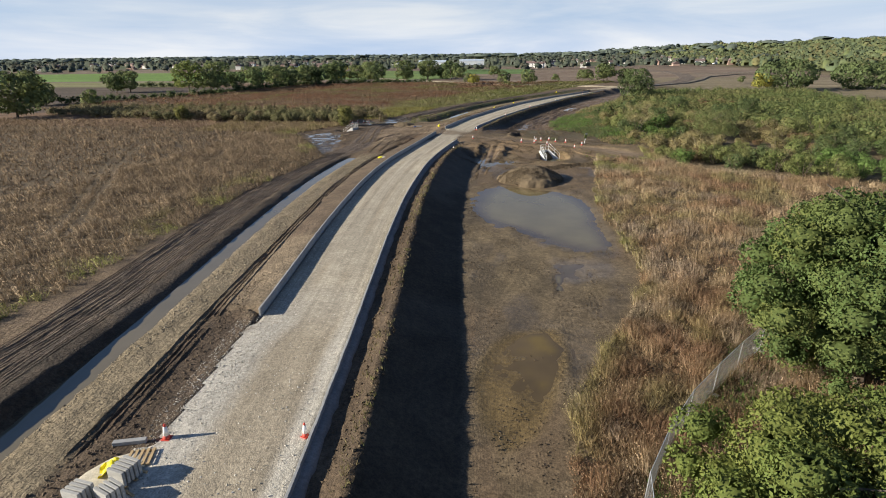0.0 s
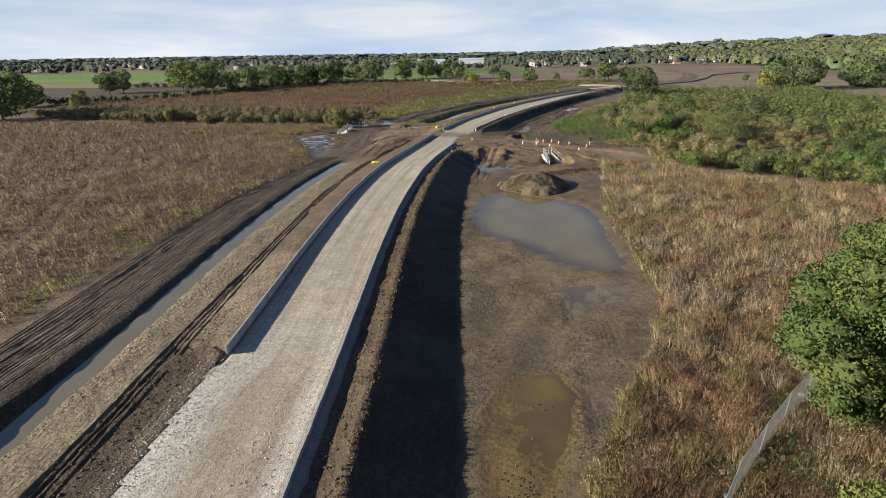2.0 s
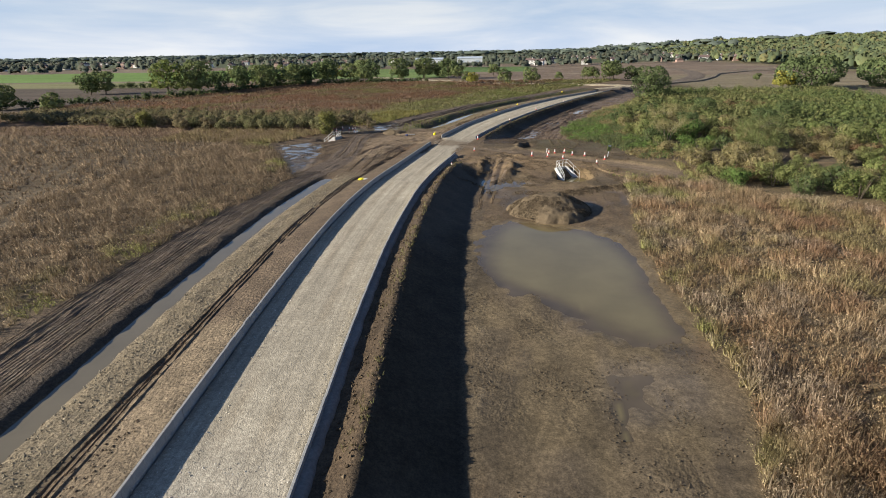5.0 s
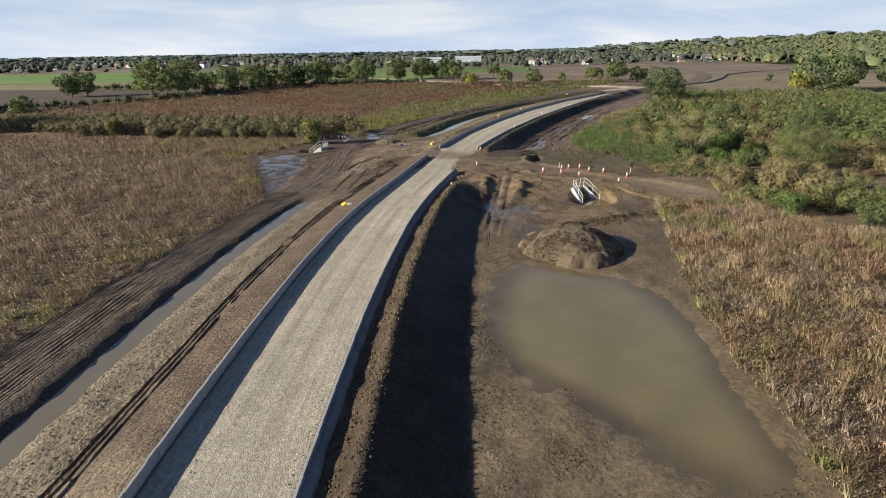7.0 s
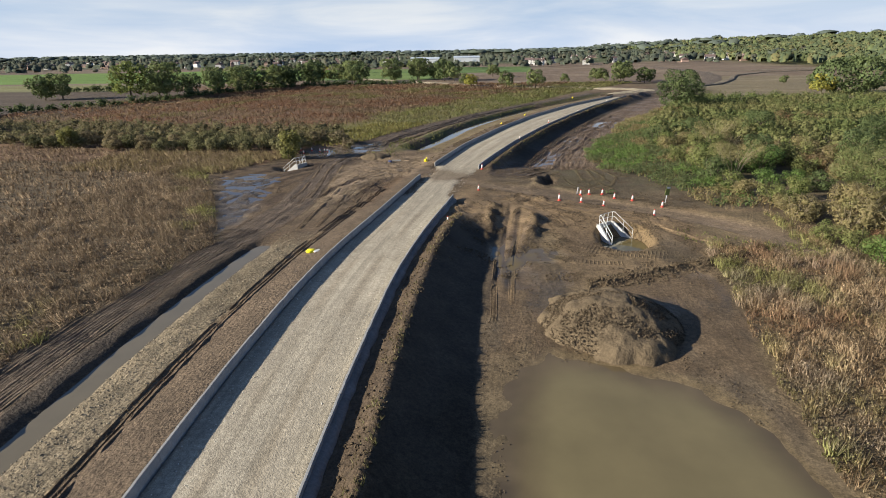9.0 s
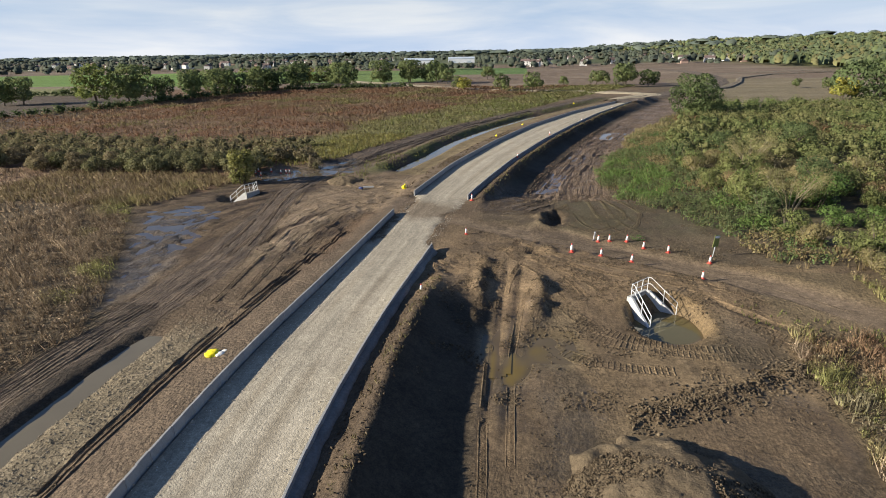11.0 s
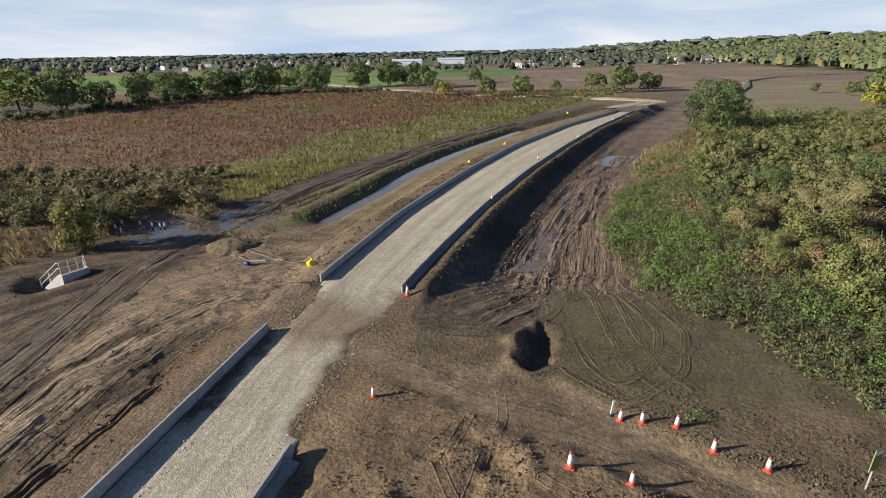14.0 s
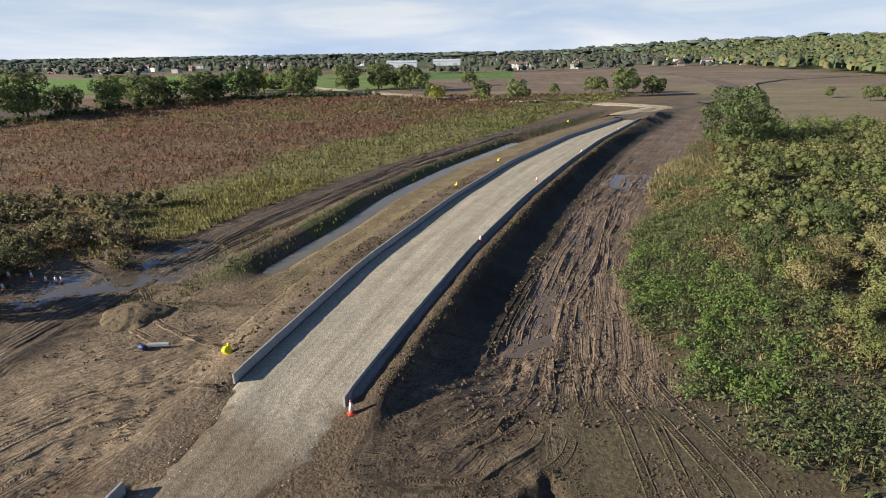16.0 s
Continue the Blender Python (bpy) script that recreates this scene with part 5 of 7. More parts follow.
copies(t_d, [(-34, 322, 0.9), (-13, 313, 1.08), (1, 306, 0.9), (17, 345, 0.6), (37, 349, 1.0), (48, 348, 1.1), (-155, 168, 0.9), (-136, 320, 1.2), (-100, 341, 1.2),
             (-158, 539, 1.25), (116, 320, 0.5), (122, 305, 0.62), (44, 332, 1.1), (34, 352, 0.85), (-46, 372, 1.1), (-26, 420, 1.0), (130, 312, 0.6)], 4)
copies(t_e, [(-128, 372, 1.1), (104, 258, 0.8), (-31, 318, 0.7)], 5)
big = make_tree(6, 13, 9.5, OAK, 30, 2600, 0.62, label="large spreading tree with dense olive leaves", group="field trees")
copies(big, [(-155, 137, 1.05), (-187, 179, 0.85)], 6)
dark = make_tree(7, 13.5, 14.0, DEEP, 34, 3400, 0.65, clear=0.05, label="broad dark green tree rising over the scrub", group="scrub trees")
copies(dark, [(116, 262, 1.08), (151, 270, 0.95)], 7)
mid = make_tree(18, 12.2, 7.3, DEEP, 60, 7000, 0.27, clear=0.0, lobe=0.7, label="dense dark green oak beside the haul road", group="scrub trees")
place(mid, 42, 204, 0.6)

# the two trees next to the fence
near_tree = make_tree(9, 12.4, 7.4, [(0.077, 0.110, 0.036), (0.067, 0.101, 0.034), (0.095, 0.117, 0.038), (0.104, 0.117, 0.036)], 190, 62000, 0.092, clear=0.0, flat=1.0, lobe=0.48, up=-0.5,
                      label="large leafy oak overhanging the fence", category="tree")
place(near_tree, 22.6, 15.0, 1.0)
low_tree = make_tree(10, 6.6, 6.9, [(0.104, 0.128, 0.034), (0.090, 0.115, 0.032), (0.117, 0.131, 0.036)], 130, 52000, 0.082, clear=0.0, flat=1.0, lobe=0.5, up=-0.3,
                     label="bright green young oak behind the mesh fence", category="tree")
place(low_tree, 16.2, 2.0, 2.0)

# ---- scrub, hedges and low growth ----
def region(n, x0, x1, y0, y1, keep, seed, gap=0.0):
    """Up to n random spots of a rectangle for which keep(x, y) holds, no two closer than gap."""
    r = np.random.default_rng(seed)
    x, y = r.uniform(x0, x1, n), r.uniform(y0, y1, n)
    m = keep(x, y)
    x, y = x[m], y[m]
    if not gap:
        return x, y
    kept = []
    for a, b in zip(x, y):
        if all((a - c) ** 2 + (b - d) ** 2 > gap * gap for c, d in kept):
            kept.append((a, b))
    return np.array(kept).T


scrub_front = curve([(60, 75), (67, 60), (71.5, 43), (75.5, 33.5), (79, 29.5), (82.4, 26.5), (87, 26.0), (92, 24.0), (97, 23.5), (103, 21.5), (109, 20.5), (113, 19.5), (122, 20.5), (130, 20.5),
                     (140, 20.5), (150, 22.5), (160, 24), (172, 27), (184, 31), (200, 37), (221, 46), (250, 60)])

s_olive = make_bush(20, 3.0, 2.2, OLIVE, 13, 2700, 0.08, "olive-green willow scrub with thinning leaves", "scrub bushes")
s_brown = make_bush(21, 2.6, 2.1, BROWN, 12, 2400, 0.078, "brownish half-bare scrub with pale twigs", "scrub bushes", twigs=14)
s_green = make_bush(22, 3.0, 2.2, MIXED, 14, 2700, 0.08, "mid-green bushy willow in the scrub", "scrub bushes")
s_rust = make_bush(23, 2.0, 1.9, RUST, 11, 2200, 0.075, "rust-coloured bramble and hawthorn bush", "scrub bushes")
s_bright = make_bush(24, 2.8, 2.3, BRIGHT, 14, 2700, 0.08, "fresh green leafy bush in the scrub", "scrub bushes")
s_deep = make_bush(25, 3.3, 2.3, DEEP, 14, 2700, 0.08, "dark green dense bush in the scrub", "scrub bushes")
bx, by = region(5200, 15, 110, 62, 235, lambda x, y: (x > scrub_front(y) + 1.2) & (np.hypot(x - 42, y - 204) > 6) & (np.hypot(x - 40.5, y - 106) > 5.5) & (np.hypot(x - 27, y - 114) > 2.2) & (np.hypot(x - 31.2, y - 138) > 2.2), 71, 3.1)
far_bush = np.hypot(bx - 0, by - 80)
order = np.argsort(far_bush)
rest_x, rest_y = bx[order[135:]], by[order[135:]]
bx, by = bx[order[:135]], by[order[:135]]
kindf = fbm(bx / 16, by / 16, 81, 3) + (np.random.default_rng(5).random(len(bx)) - 0.5) * 0.22
groups = [[] for _ in range(6)]
for x, y, k in zip(bx, by, kindf):
    which = 1 if k < 0.41 else 3 if k < 0.45 else 0 if k < 0.53 else 2 if k < 0.59 else 5 if k < 0.64 else 4
    groups[which].append((x, y, (0.62 + 0.75 * float(fbm(np.array([x / 9]), np.array([y / 9]), 87, 2)[0])) * (0.75 + 0.55 * float(hash2(np.array([int(x * 10)]), np.array([int(y * 10)]), 3)[0]))))
groups[3] += [(37.2, 197.6, 1.35), (38.8, 196.6, 1.15), (56.0, 172.0, 1.5), (59.5, 174.0, 1.5), (63.0, 172.5, 1.4)]
for root, spots, sd in zip((s_olive, s_brown, s_green, s_rust, s_bright, s_deep), groups, range(6)):
    copies(root, spots or [(60, 150, 1.0)], 100 + sd)



# a few clumps that stand out of the scrub
willow = make_tree(61, 6.2, 5.6, [(0.115, 0.13, 0.05), (0.105, 0.122, 0.046), (0.125, 0.13, 0.055)], 60, 15000, 0.09, clear=0.0, lobe=0.6, label="rounded pale green willow in the scrub", category="shrub", kind_name="willow_bush")
place(willow, 40.5, 106, 0.4)
copies(make_tree(62, 5.6, 3.6, DEEP, 34, 4200, 0.13, clear=0.0, lobe=0.7, label="tall dark green hawthorn in the scrub", category="shrub", group="tall scrub bushes", kind_name="hawthorn_bush"),
       [(33, 122, 1.0), (47, 122, 1.15), (30, 148, 0.8), (58, 140, 1.1), (44, 152, 0.95)], 62)


def pale_willow(seed, h, rad, x, y, label):
    """A half-bare willow: pale stems that fork twice and lean outwards, with a thin veil of yellowing leaves."""
    r = np.random.default_rng(seed)
    root = tagged(new("half_bare_willow"), label, "shrub", "half-bare willows")
    tips = []
    for k in range(9):
        a = 2 * math.pi * (k + r.random() * 0.7) / 9
        foot = Vector((math.cos(a) * 0.25, math.sin(a) * 0.25, -0.2))
        knee = Vector((math.cos(a) * rad * 0.35, math.sin(a) * rad * 0.35, h * r.uniform(0.35, 0.5)))
        bm = bmesh.new()
        rod(bm, foot, knee, 0.07, 0.05, 6)
        for j in range(3):
            b = a + r.uniform(-0.7, 0.7)
            fork = knee + Vector((math.cos(b) * rad * 0.3, math.sin(b) * rad * 0.3, h * r.uniform(0.15, 0.32)))
            tip = fork + Vector((math.cos(b) * rad * 0.25, math.sin(b) * rad * 0.25, h * r.uniform(0.1, 0.28)))
            rod(bm, knee, fork, 0.045, 0.028, 5)
            rod(bm, fork, tip, 0.028, 0.01, 4)
            tips += [fork, tip]
        part("stem", bm, MAT_TWIG, root)
    lobes = [(p.x, p.y, p.z, rad * 0.22, rad * 0.22, h * 0.12) for p in tips]
    v, f, t, nn = leaves(lobes, 5200, 0.065, [(0.21, 0.18, 0.085), (0.185, 0.17, 0.075), (0.17, 0.165, 0.07)], r, shell=0.2, flat=0.9)
    link_part("foliage", np_mesh("foliage", v, f, MAT_LEAF, t, normals=nn), root)
    return place(root, x, y, 0.3)


pale_willow(63, 4.6, 3.2, 27.0, 114.0, "half-bare pale-stemmed willow with thin yellow leaves")
pale_willow(64, 4.8, 3.2, 31.2, 138.0, "half-bare pale-stemmed willow with thin yellow leaves")


def thicket(name, x, y, h, rad, cols, seed, label, per=190, leaf=0.24, mat=None):
    """Bushes too many to tell apart, in one mesh."""
    r = np.random.default_rng(seed)
    z, n = land(x, y)[0], len(x)
    lobes = []
    for k in range(4):
        a, q = r.uniform(0, 6.283, n), r.uniform(0.1, 0.55, n)
        s = r.uniform(0.5, 0.75, n)
        lobes.append(np.c_[x + np.cos(a) * rad * q, y + np.sin(a) * rad * q, z + h * r.uniform(0.3, 0.65, n), rad * s, rad * s, h * 0.42 * r.uniform(0.8, 1.1, n)])
    v, f, t, nn = joined(leaves(np.concatenate(lobes), n * per, leaf, cols, r, shell=0.55, flat=0.9, clump=2), cores(np.concatenate(lobes), 0.42, cols, r))
    return tagged(new(name, np_mesh(name, v, f, MAT_LEAF, t, normals=nn)), label, "shrubs", kind="stuff")


kindr = fbm(rest_x / 16, rest_y / 16, 81, 3)
for lo, hi, cols, nm, sd in ((0, 0.44, [(0.128, 0.118, 0.052), (0.118, 0.122, 0.049), (0.112, 0.120, 0.047)], "scrub_brown_far", 1), (0.44, 0.53, [(0.112, 0.128, 0.047), (0.103, 0.120, 0.044), (0.120, 0.126, 0.050)], "scrub_olive_far", 2), (0.53, 1, MIXED + DEEP, "scrub_green_far", 3)):
    q = (kindr >= lo) & (kindr < hi)
    thicket(nm, rest_x[q], rest_y[q], 3.4, 2.5, cols, 400 + sd, "continuous willow scrub further from the road", 290, 0.165)

# hedge between the two meadows
h_a = make_bush(30, 2.7, 2.5, [(0.122, 0.116, 0.058), (0.135, 0.12, 0.062), (0.112, 0.112, 0.052)], 12, 1300, 0.145, "dense dull green hedge bush", "hedge bushes")
h_b = make_bush(31, 2.4, 2.3, [(0.15, 0.12, 0.071), (0.155, 0.124, 0.068), (0.13, 0.113, 0.062)], 12, 1300, 0.145, "brown-green hedge bush, half bare", "hedge bushes")
h_y = make_bush(32, 3.4, 1.9, [(0.155, 0.15, 0.05), (0.135, 0.135, 0.05)], 12, 1500, 0.15, "yellow-green willow bush at the end of the hedge", "hedge bushes")
hx, hy = region(2600, -150, -44, 128, 162, lambda x, y: (y > 131 + 0.0016 * (x + 60) ** 2 * (x < -60)) & (y < 158 + 0.1 * (-x - 50) * (x < -100)) & (x < -46), 72, 3.2)
m = fbm(hx / 9, hy / 9, 83, 2) > 0.5
front = (hy < 141) & (hx > -112)
copies(h_a, [(x, y, 1.0) for x, y in zip(hx[m & front], hy[m & front])], 120)
copies(h_b, [(x, y, 1.0) for x, y in zip(hx[~m & front], hy[~m & front])], 121)
thicket("hedge_thicket", hx[~front], hy[~front], 2.7, 2.4, [(0.135, 0.127, 0.062), (0.15, 0.132, 0.069), (0.166, 0.137, 0.077)], 404, "dense scrub behind the hedge", 240, 0.21)
copies(h_y, [(-44.6, 125.5, 1.5), (-97, 134, 1.2)], 122)
d_bush = make_bush(33, 3.0, 2.3, [(0.14, 0.11, 0.07), (0.12, 0.10, 0.062), (0.105, 0.10, 0.05)], 10, 900, 0.17, "dark half-bare thorn bush by the wet track", "hedge bushes", twigs=10)
copies(d_bush, [(-40.5, 141.5, 1.1), (-37.5, 137.0, 0.7), (-45.5, 142.5, 1.0)], 123)
# hedge along the far edge of the red field
spots = []
r = random.Random(4)
for (ax, ay), (bx_, by_) in (((-190, 172), (-150, 232)), ((-150, 232), (-138, 318)), ((-138, 318), (-92, 338)), ((-245, 300), (-190, 306)), ((-92, 338), (-60, 344))):
    n = int(math.hypot(bx_ - ax, by_ - ay) / 2.6)
    spots += [(ax + (bx_ - ax) * k / n + r.uniform(-1, 1), ay + (by_ - ay) * k / n + r.uniform(-1, 1), r.uniform(0.6, 1.15)) for k in range(n)]
sp = np.array(spots)
thicket("field_hedge", sp[:, 0], sp[:, 1], sp[:, 2] * 3.3, sp[:, 2] * 2.6, DEEP, 405, "dark green hedge along the field edge", 80, 0.36)


# ---- grasses and weeds ----
def tufts(name, x, y, h, w, colours, seed, label, category, blades=5, lean=0.35, heads=0, up=0.85):
    """Tufts of upright blades in one mesh; h, w: height and blade width, numbers or arrays; colours: (n, 3)."""
    r = np.random.default_rng(seed)
    n = len(x)
    z = land(x, y)[0]
    h, w = np.broadcast_to(h, n) * r.uniform(0.65, 1.25, n), np.broadcast_to(w, n)
    vs, fs, cs, ns, off = [], [], [], [], 0
    for k in range(blades):
        a = r.uniform(0, 2 * math.pi, n)
        q = r.uniform(0.1, 1, n) * lean * h
        bx_, by_ = x + np.cos(a) * 0.12 * h, y + np.sin(a) * 0.12 * h
        b = a + r.uniform(0.6, 2.5, n)
        dx, dy = np.cos(b) * w / 2, np.sin(b) * w / 2
        hh = h * r.uniform(0.6, 1.1, n)
        tri = np.stack([np.stack([bx_ - dx, by_ - dy, z - 0.05], -1), np.stack([bx_ + dx, by_ + dy, z - 0.05], -1),
                        np.stack([bx_ + np.cos(a) * q, by_ + np.sin(a) * q, z + hh], -1)], 1).reshape(-1, 3)
        vs.append(tri)
        ns.append(np.repeat(unit(np.stack([np.cos(a), np.sin(a), np.full(n, up)], -1)), 3, 0))
        fs.append(np.arange(n * 3).reshape(-1, 3) + off)
        cs.append(np.repeat(colours * r.uniform(0.86, 1.14, (n, 1)), 3, 0))
        off += n * 3
    for k in range(heads):
        s = w * r.uniform(0.8, 1.6, n)
        a = r.uniform(0, 6.283, n)
        c = np.stack([x + np.cos(a) * lean * h * 0.7, y + np.sin(a) * lean * h * 0.7, z + h * r.uniform(0.5, 1.0, n)], -1)
        t1, t2 = unit(r.normal(size=(n, 3))), unit(r.normal(size=(n, 3)))
        vs.append(np.stack([c - t1 * s[:, None], c + t2 * s[:, None], c + t1 * s[:, None]], 1).reshape(-1, 3))
        ns.append(np.repeat(unit(np.stack([np.cos(a), np.sin(a), np.full(n, up)], -1)), 3, 0))
        fs.append(np.arange(n * 3).reshape(-1, 3) + off)
        cs.append(np.repeat(colours * r.uniform(0.85, 1.35, (n, 1)), 3, 0))
        off += n * 3
    return tagged(new(name, np_mesh(name, np.concatenate(vs), np.concatenate(fs), MAT_WEED, np.concatenate(cs) * 1.3, normals=np.concatenate(ns))), label, category, kind="stuff")


def mix_cols(t, a, b):
    return np.array(a) * (1 - t[:, None]) + np.array(b) * t[:, None]


def wobble(x, y):
    return (fbm(x / 2.2, y / 2.2, 11) - 0.5) * 1.6


def left_edge(y):
    return np.where(y < 80, veg_left(y), np.where(y < 97, -33.4 - (y - 80) * 0.57, np.where(y < 112, -43.1 - (y - 97) * 0.68, -53.3 + (y - 112) * 0.35)))


def off_trail(x, y):
    """False on the two wheel lines of a trail pressed through the meadow."""
    mid = np.interp(y, [30, 37.8, 43.7, 54.1, 63.7, 76.1, 96], [-43.5, -47.5, -51.1, -57.3, -64.2, -71.4, -82]) + 1.2 * (fbm(x * 0, y / 6, 197, 2) - 0.5)
    across = np.abs(x - mid) * 0.84
    return (np.abs(across - 0.95) > 0.4) | (y < 32) | (y > 92)


x, y = region(26000, -62, -30, 8, 128, lambda x, y: (x < left_edge(y) + wobble(x, y)) & off_trail(x, y), 201)
t = fbm(x / 7, y / 7, 91, 3)
g = (step(0.5, 0.62, fbm(x / 5, y / 5, 95, 3)) * step(-7, -1, x - left_edge(y)))
clump = step(0.4, 0.62, fbm(x / 1.3, y / 1.3, 191, 3))
tufts("weeds_meadow_near", x, y, 0.3 + 0.55 * clump, 0.066, mix_cols(g, mix_cols(clump * 0.5 + 0.5 * step(0.35, 0.65, t), (0.138, 0.102, 0.068), (0.235, 0.178, 0.118)), (0.19, 0.185, 0.07)), 1,
      "dry brown weeds and grass of the uncut meadow", "weeds", 4, lean=0.8, heads=4)
x, y = region(28000, -170, -60, 5, 134, lambda x, y: (y < 131 + 0.0016 * (x + 60) ** 2) & (x > -175) & off_trail(x, y), 202)
t = fbm(x / 7, y / 7, 91, 3)
clump = step(0.4, 0.62, fbm(x / 1.8, y / 1.8, 191, 3))
tufts("weeds_meadow_far", x, y, 0.3 + 0.55 * clump, 0.125, mix_cols(clump * 0.5 + 0.5 * step(0.35, 0.65, t), (0.138, 0.10, 0.067), (0.222, 0.165, 0.108)), 2, "dry brown weeds further off in the meadow", "weeds", 3, lean=0.8, heads=2, up=1.6)
x, y = region(2600, -80, -40, 112, 131, lambda x, y: x < left_edge(y) + 2, 203)
tufts("pale_grass_hedge", x, y, 0.8, 0.1, np.tile([[0.21, 0.165, 0.09]], (len(x), 1)), 3, "pale dry grass along the hedge", "grass", 6, lean=0.8)

def meadow_tints(x, y, seed):
    """Straw, russet and olive, in patches of a few metres with single stems that differ."""
    r = np.random.default_rng(seed)
    own = (r.random(len(x)) - 0.5) * 0.5
    c = mix_cols(step(0.35, 0.65, fbm(x / 4, y / 4, 92, 3) + own), (0.225, 0.158, 0.094), (0.345, 0.262, 0.162))
    c = mix_cols(step(0.52, 0.68, fbm(x / 5, y / 5, 192, 3) + own * 0.6), c, (0.23, 0.145, 0.088))
    green = step(0.5, 0.66, fbm(x / 4, y / 4, 96, 3) + own * 0.5)
    green = np.clip(green * (0.45 + 0.55 * step(66, 80, y)) + 0.6 * (1 - step(0, 2.2, x - dry_right(y))) * step(0.4, 0.55, fbm(x / 3, y / 3, 193, 2)), 0, 1)
    c = mix_cols(green, c, (0.20, 0.195, 0.075))
    return mix_cols(0.6 * step(0.6, 0.72, fbm(x / 3, y / 3, 194, 3) + own * 0.3), c, (0.26, 0.21, 0.16))


x, y = region(19000, 3, 24, 0, 30, lambda x, y: x > dry_right(y) + wobble(x, y) * 0.8, 214)
clump = step(0.42, 0.62, fbm(x / 1.1, y / 1.1, 97, 3))
tufts("dry_grass_near", x, y, 0.3 + 0.6 * clump, 0.034, meadow_tints(x, y, 1) * (0.8 + 0.3 * clump)[:, None], 14, "matted straw-coloured grass beside the mud flat", "grass", 6, lean=0.85, heads=5)
x, y = region(46000, 3, 52, 22, 96, lambda x, y: (x > dry_right(y) + wobble(x, y) * 0.8) & (x < scrub_front(y) + 1) & ~((y > 86) & (x < 24)), 204)
clump = step(0.42, 0.62, fbm(x / 1.3, y / 1.3, 97, 3))
tufts("dry_grass_tall", x, y, 0.32 + 0.62 * clump, 0.052, meadow_tints(x, y, 2) * (0.8 + 0.3 * clump)[:, None], 4, "tall straw-coloured grass and dead weeds", "grass", 5, lean=0.75, heads=4)
x, y = region(7000, 8, 34, 2, 26, lambda x, y: x > np.interp(y, [0, 9, 15, 19, 26], [7.5, 10.6, 14.6, 17, 22]), 205)
tufts("green_grass_fence", x, y, 0.35, 0.06, mix_cols(step(0.4, 0.6, fbm(x / 3, y / 3, 98, 3)), (0.13, 0.13, 0.045), (0.10, 0.16, 0.04)), 5, "short green grass behind the fence", "grass", 5)

# red field and its greener margin
x, y = region(50000, -172, 60, 150, 345, lambda x, y: (x < veg_left_far(y) + wobble(x, y)) & (x > -182 + 0.22 * (y - 172) + 0) & ~((y < 160) & (x < -46)), 206)
edge = veg_left_far(y) - x
t = fbm(x / 14, y / 9, 93, 4)
red = mix_cols(step(0.35, 0.65, t), (0.178, 0.102, 0.062), (0.178, 0.132, 0.08))
red = mix_cols(step(0.55, 0.68, fbm(x / 11, y / 16, 195, 3)) * 0.8, red, (0.165, 0.155, 0.062))
pale = mix_cols(step(0.4, 0.6, fbm(x / 6, y / 6, 94, 3)), (0.16, 0.168, 0.06), (0.185, 0.168, 0.074))
lim = 15 + 11 * fbm(y / 14, y * 0, 99, 3) + 8 * step(160, 210, y)
tufts("weeds_red_field", x, y, 0.35 + 0.45 * step(0.42, 0.6, fbm(x / 4, y / 5, 196, 3)), np.interp(y, [150, 250, 345], [0.14, 0.21, 0.31]), mix_cols(1 - step(-3, 3, edge - lim), red, pale), 6,
      "reddish-brown dock and weeds of the fallow field", "weeds", 3, lean=0.8, heads=2, up=2.4)
x, y = region(3000, -50, -28, 138, 175, lambda x, y: (veg_left_far(y) - x > -0.5 + wobble(x, y)) & (veg_left_far(y) - x < 14), 207)
tufts("grass_track_margin", x, y, 0.6, 0.09, mix_cols(rng.random(len(x)), (0.22, 0.18, 0.07), (0.16, 0.155, 0.05)), 7, "yellowing grass beside the churned track", "grass", 6)
# growth on the bank of the far channel
x, y = region(12000, -36, 20, 128, 250, lambda x, y: (edge_l(y) - x > 10.2 + step(150, 172, y) * 1.5 + wobble(x, y)) & (edge_l(y) - x < 13.5 + wobble(x, y) + 3 * (y < 150)) & (fbm(x / 5, y / 5, 88, 2) > 0.42), 208)
tufts("grass_channel_bank", x, y, 0.4, 0.09, mix_cols(rng.random(len(x)), (0.105, 0.12, 0.04), (0.15, 0.14, 0.055)), 8, "rough green growth on the channel bank", "grass", 5)


# nettles and low green herbs on the right
def herbs(name, x, y, h, size, cols, seed, label, per=10):
    r = np.random.default_rng(seed)
    z = land(x, y)[0]
    lobes = np.c_[x, y, z + h * 0.45, np.full(len(x), 0.5), np.full(len(x), 0.5), h * 0.55]
    v, f, t, nn = leaves(lobes, len(x) * per, size, cols, r, shell=0.5)
    return tagged(new(name, np_mesh(name, v, f, MAT_LEAF, t, normals=nn)), label, "herbs", kind="stuff")


def low_zone(x, y):
    return (x > green_right(y) + wobble(x, y) * 1.2 + 7 * (fbm(x / 4.5, y / 4.5, 89, 3) - 0.45)) & (x < scrub_front(y) + 4)


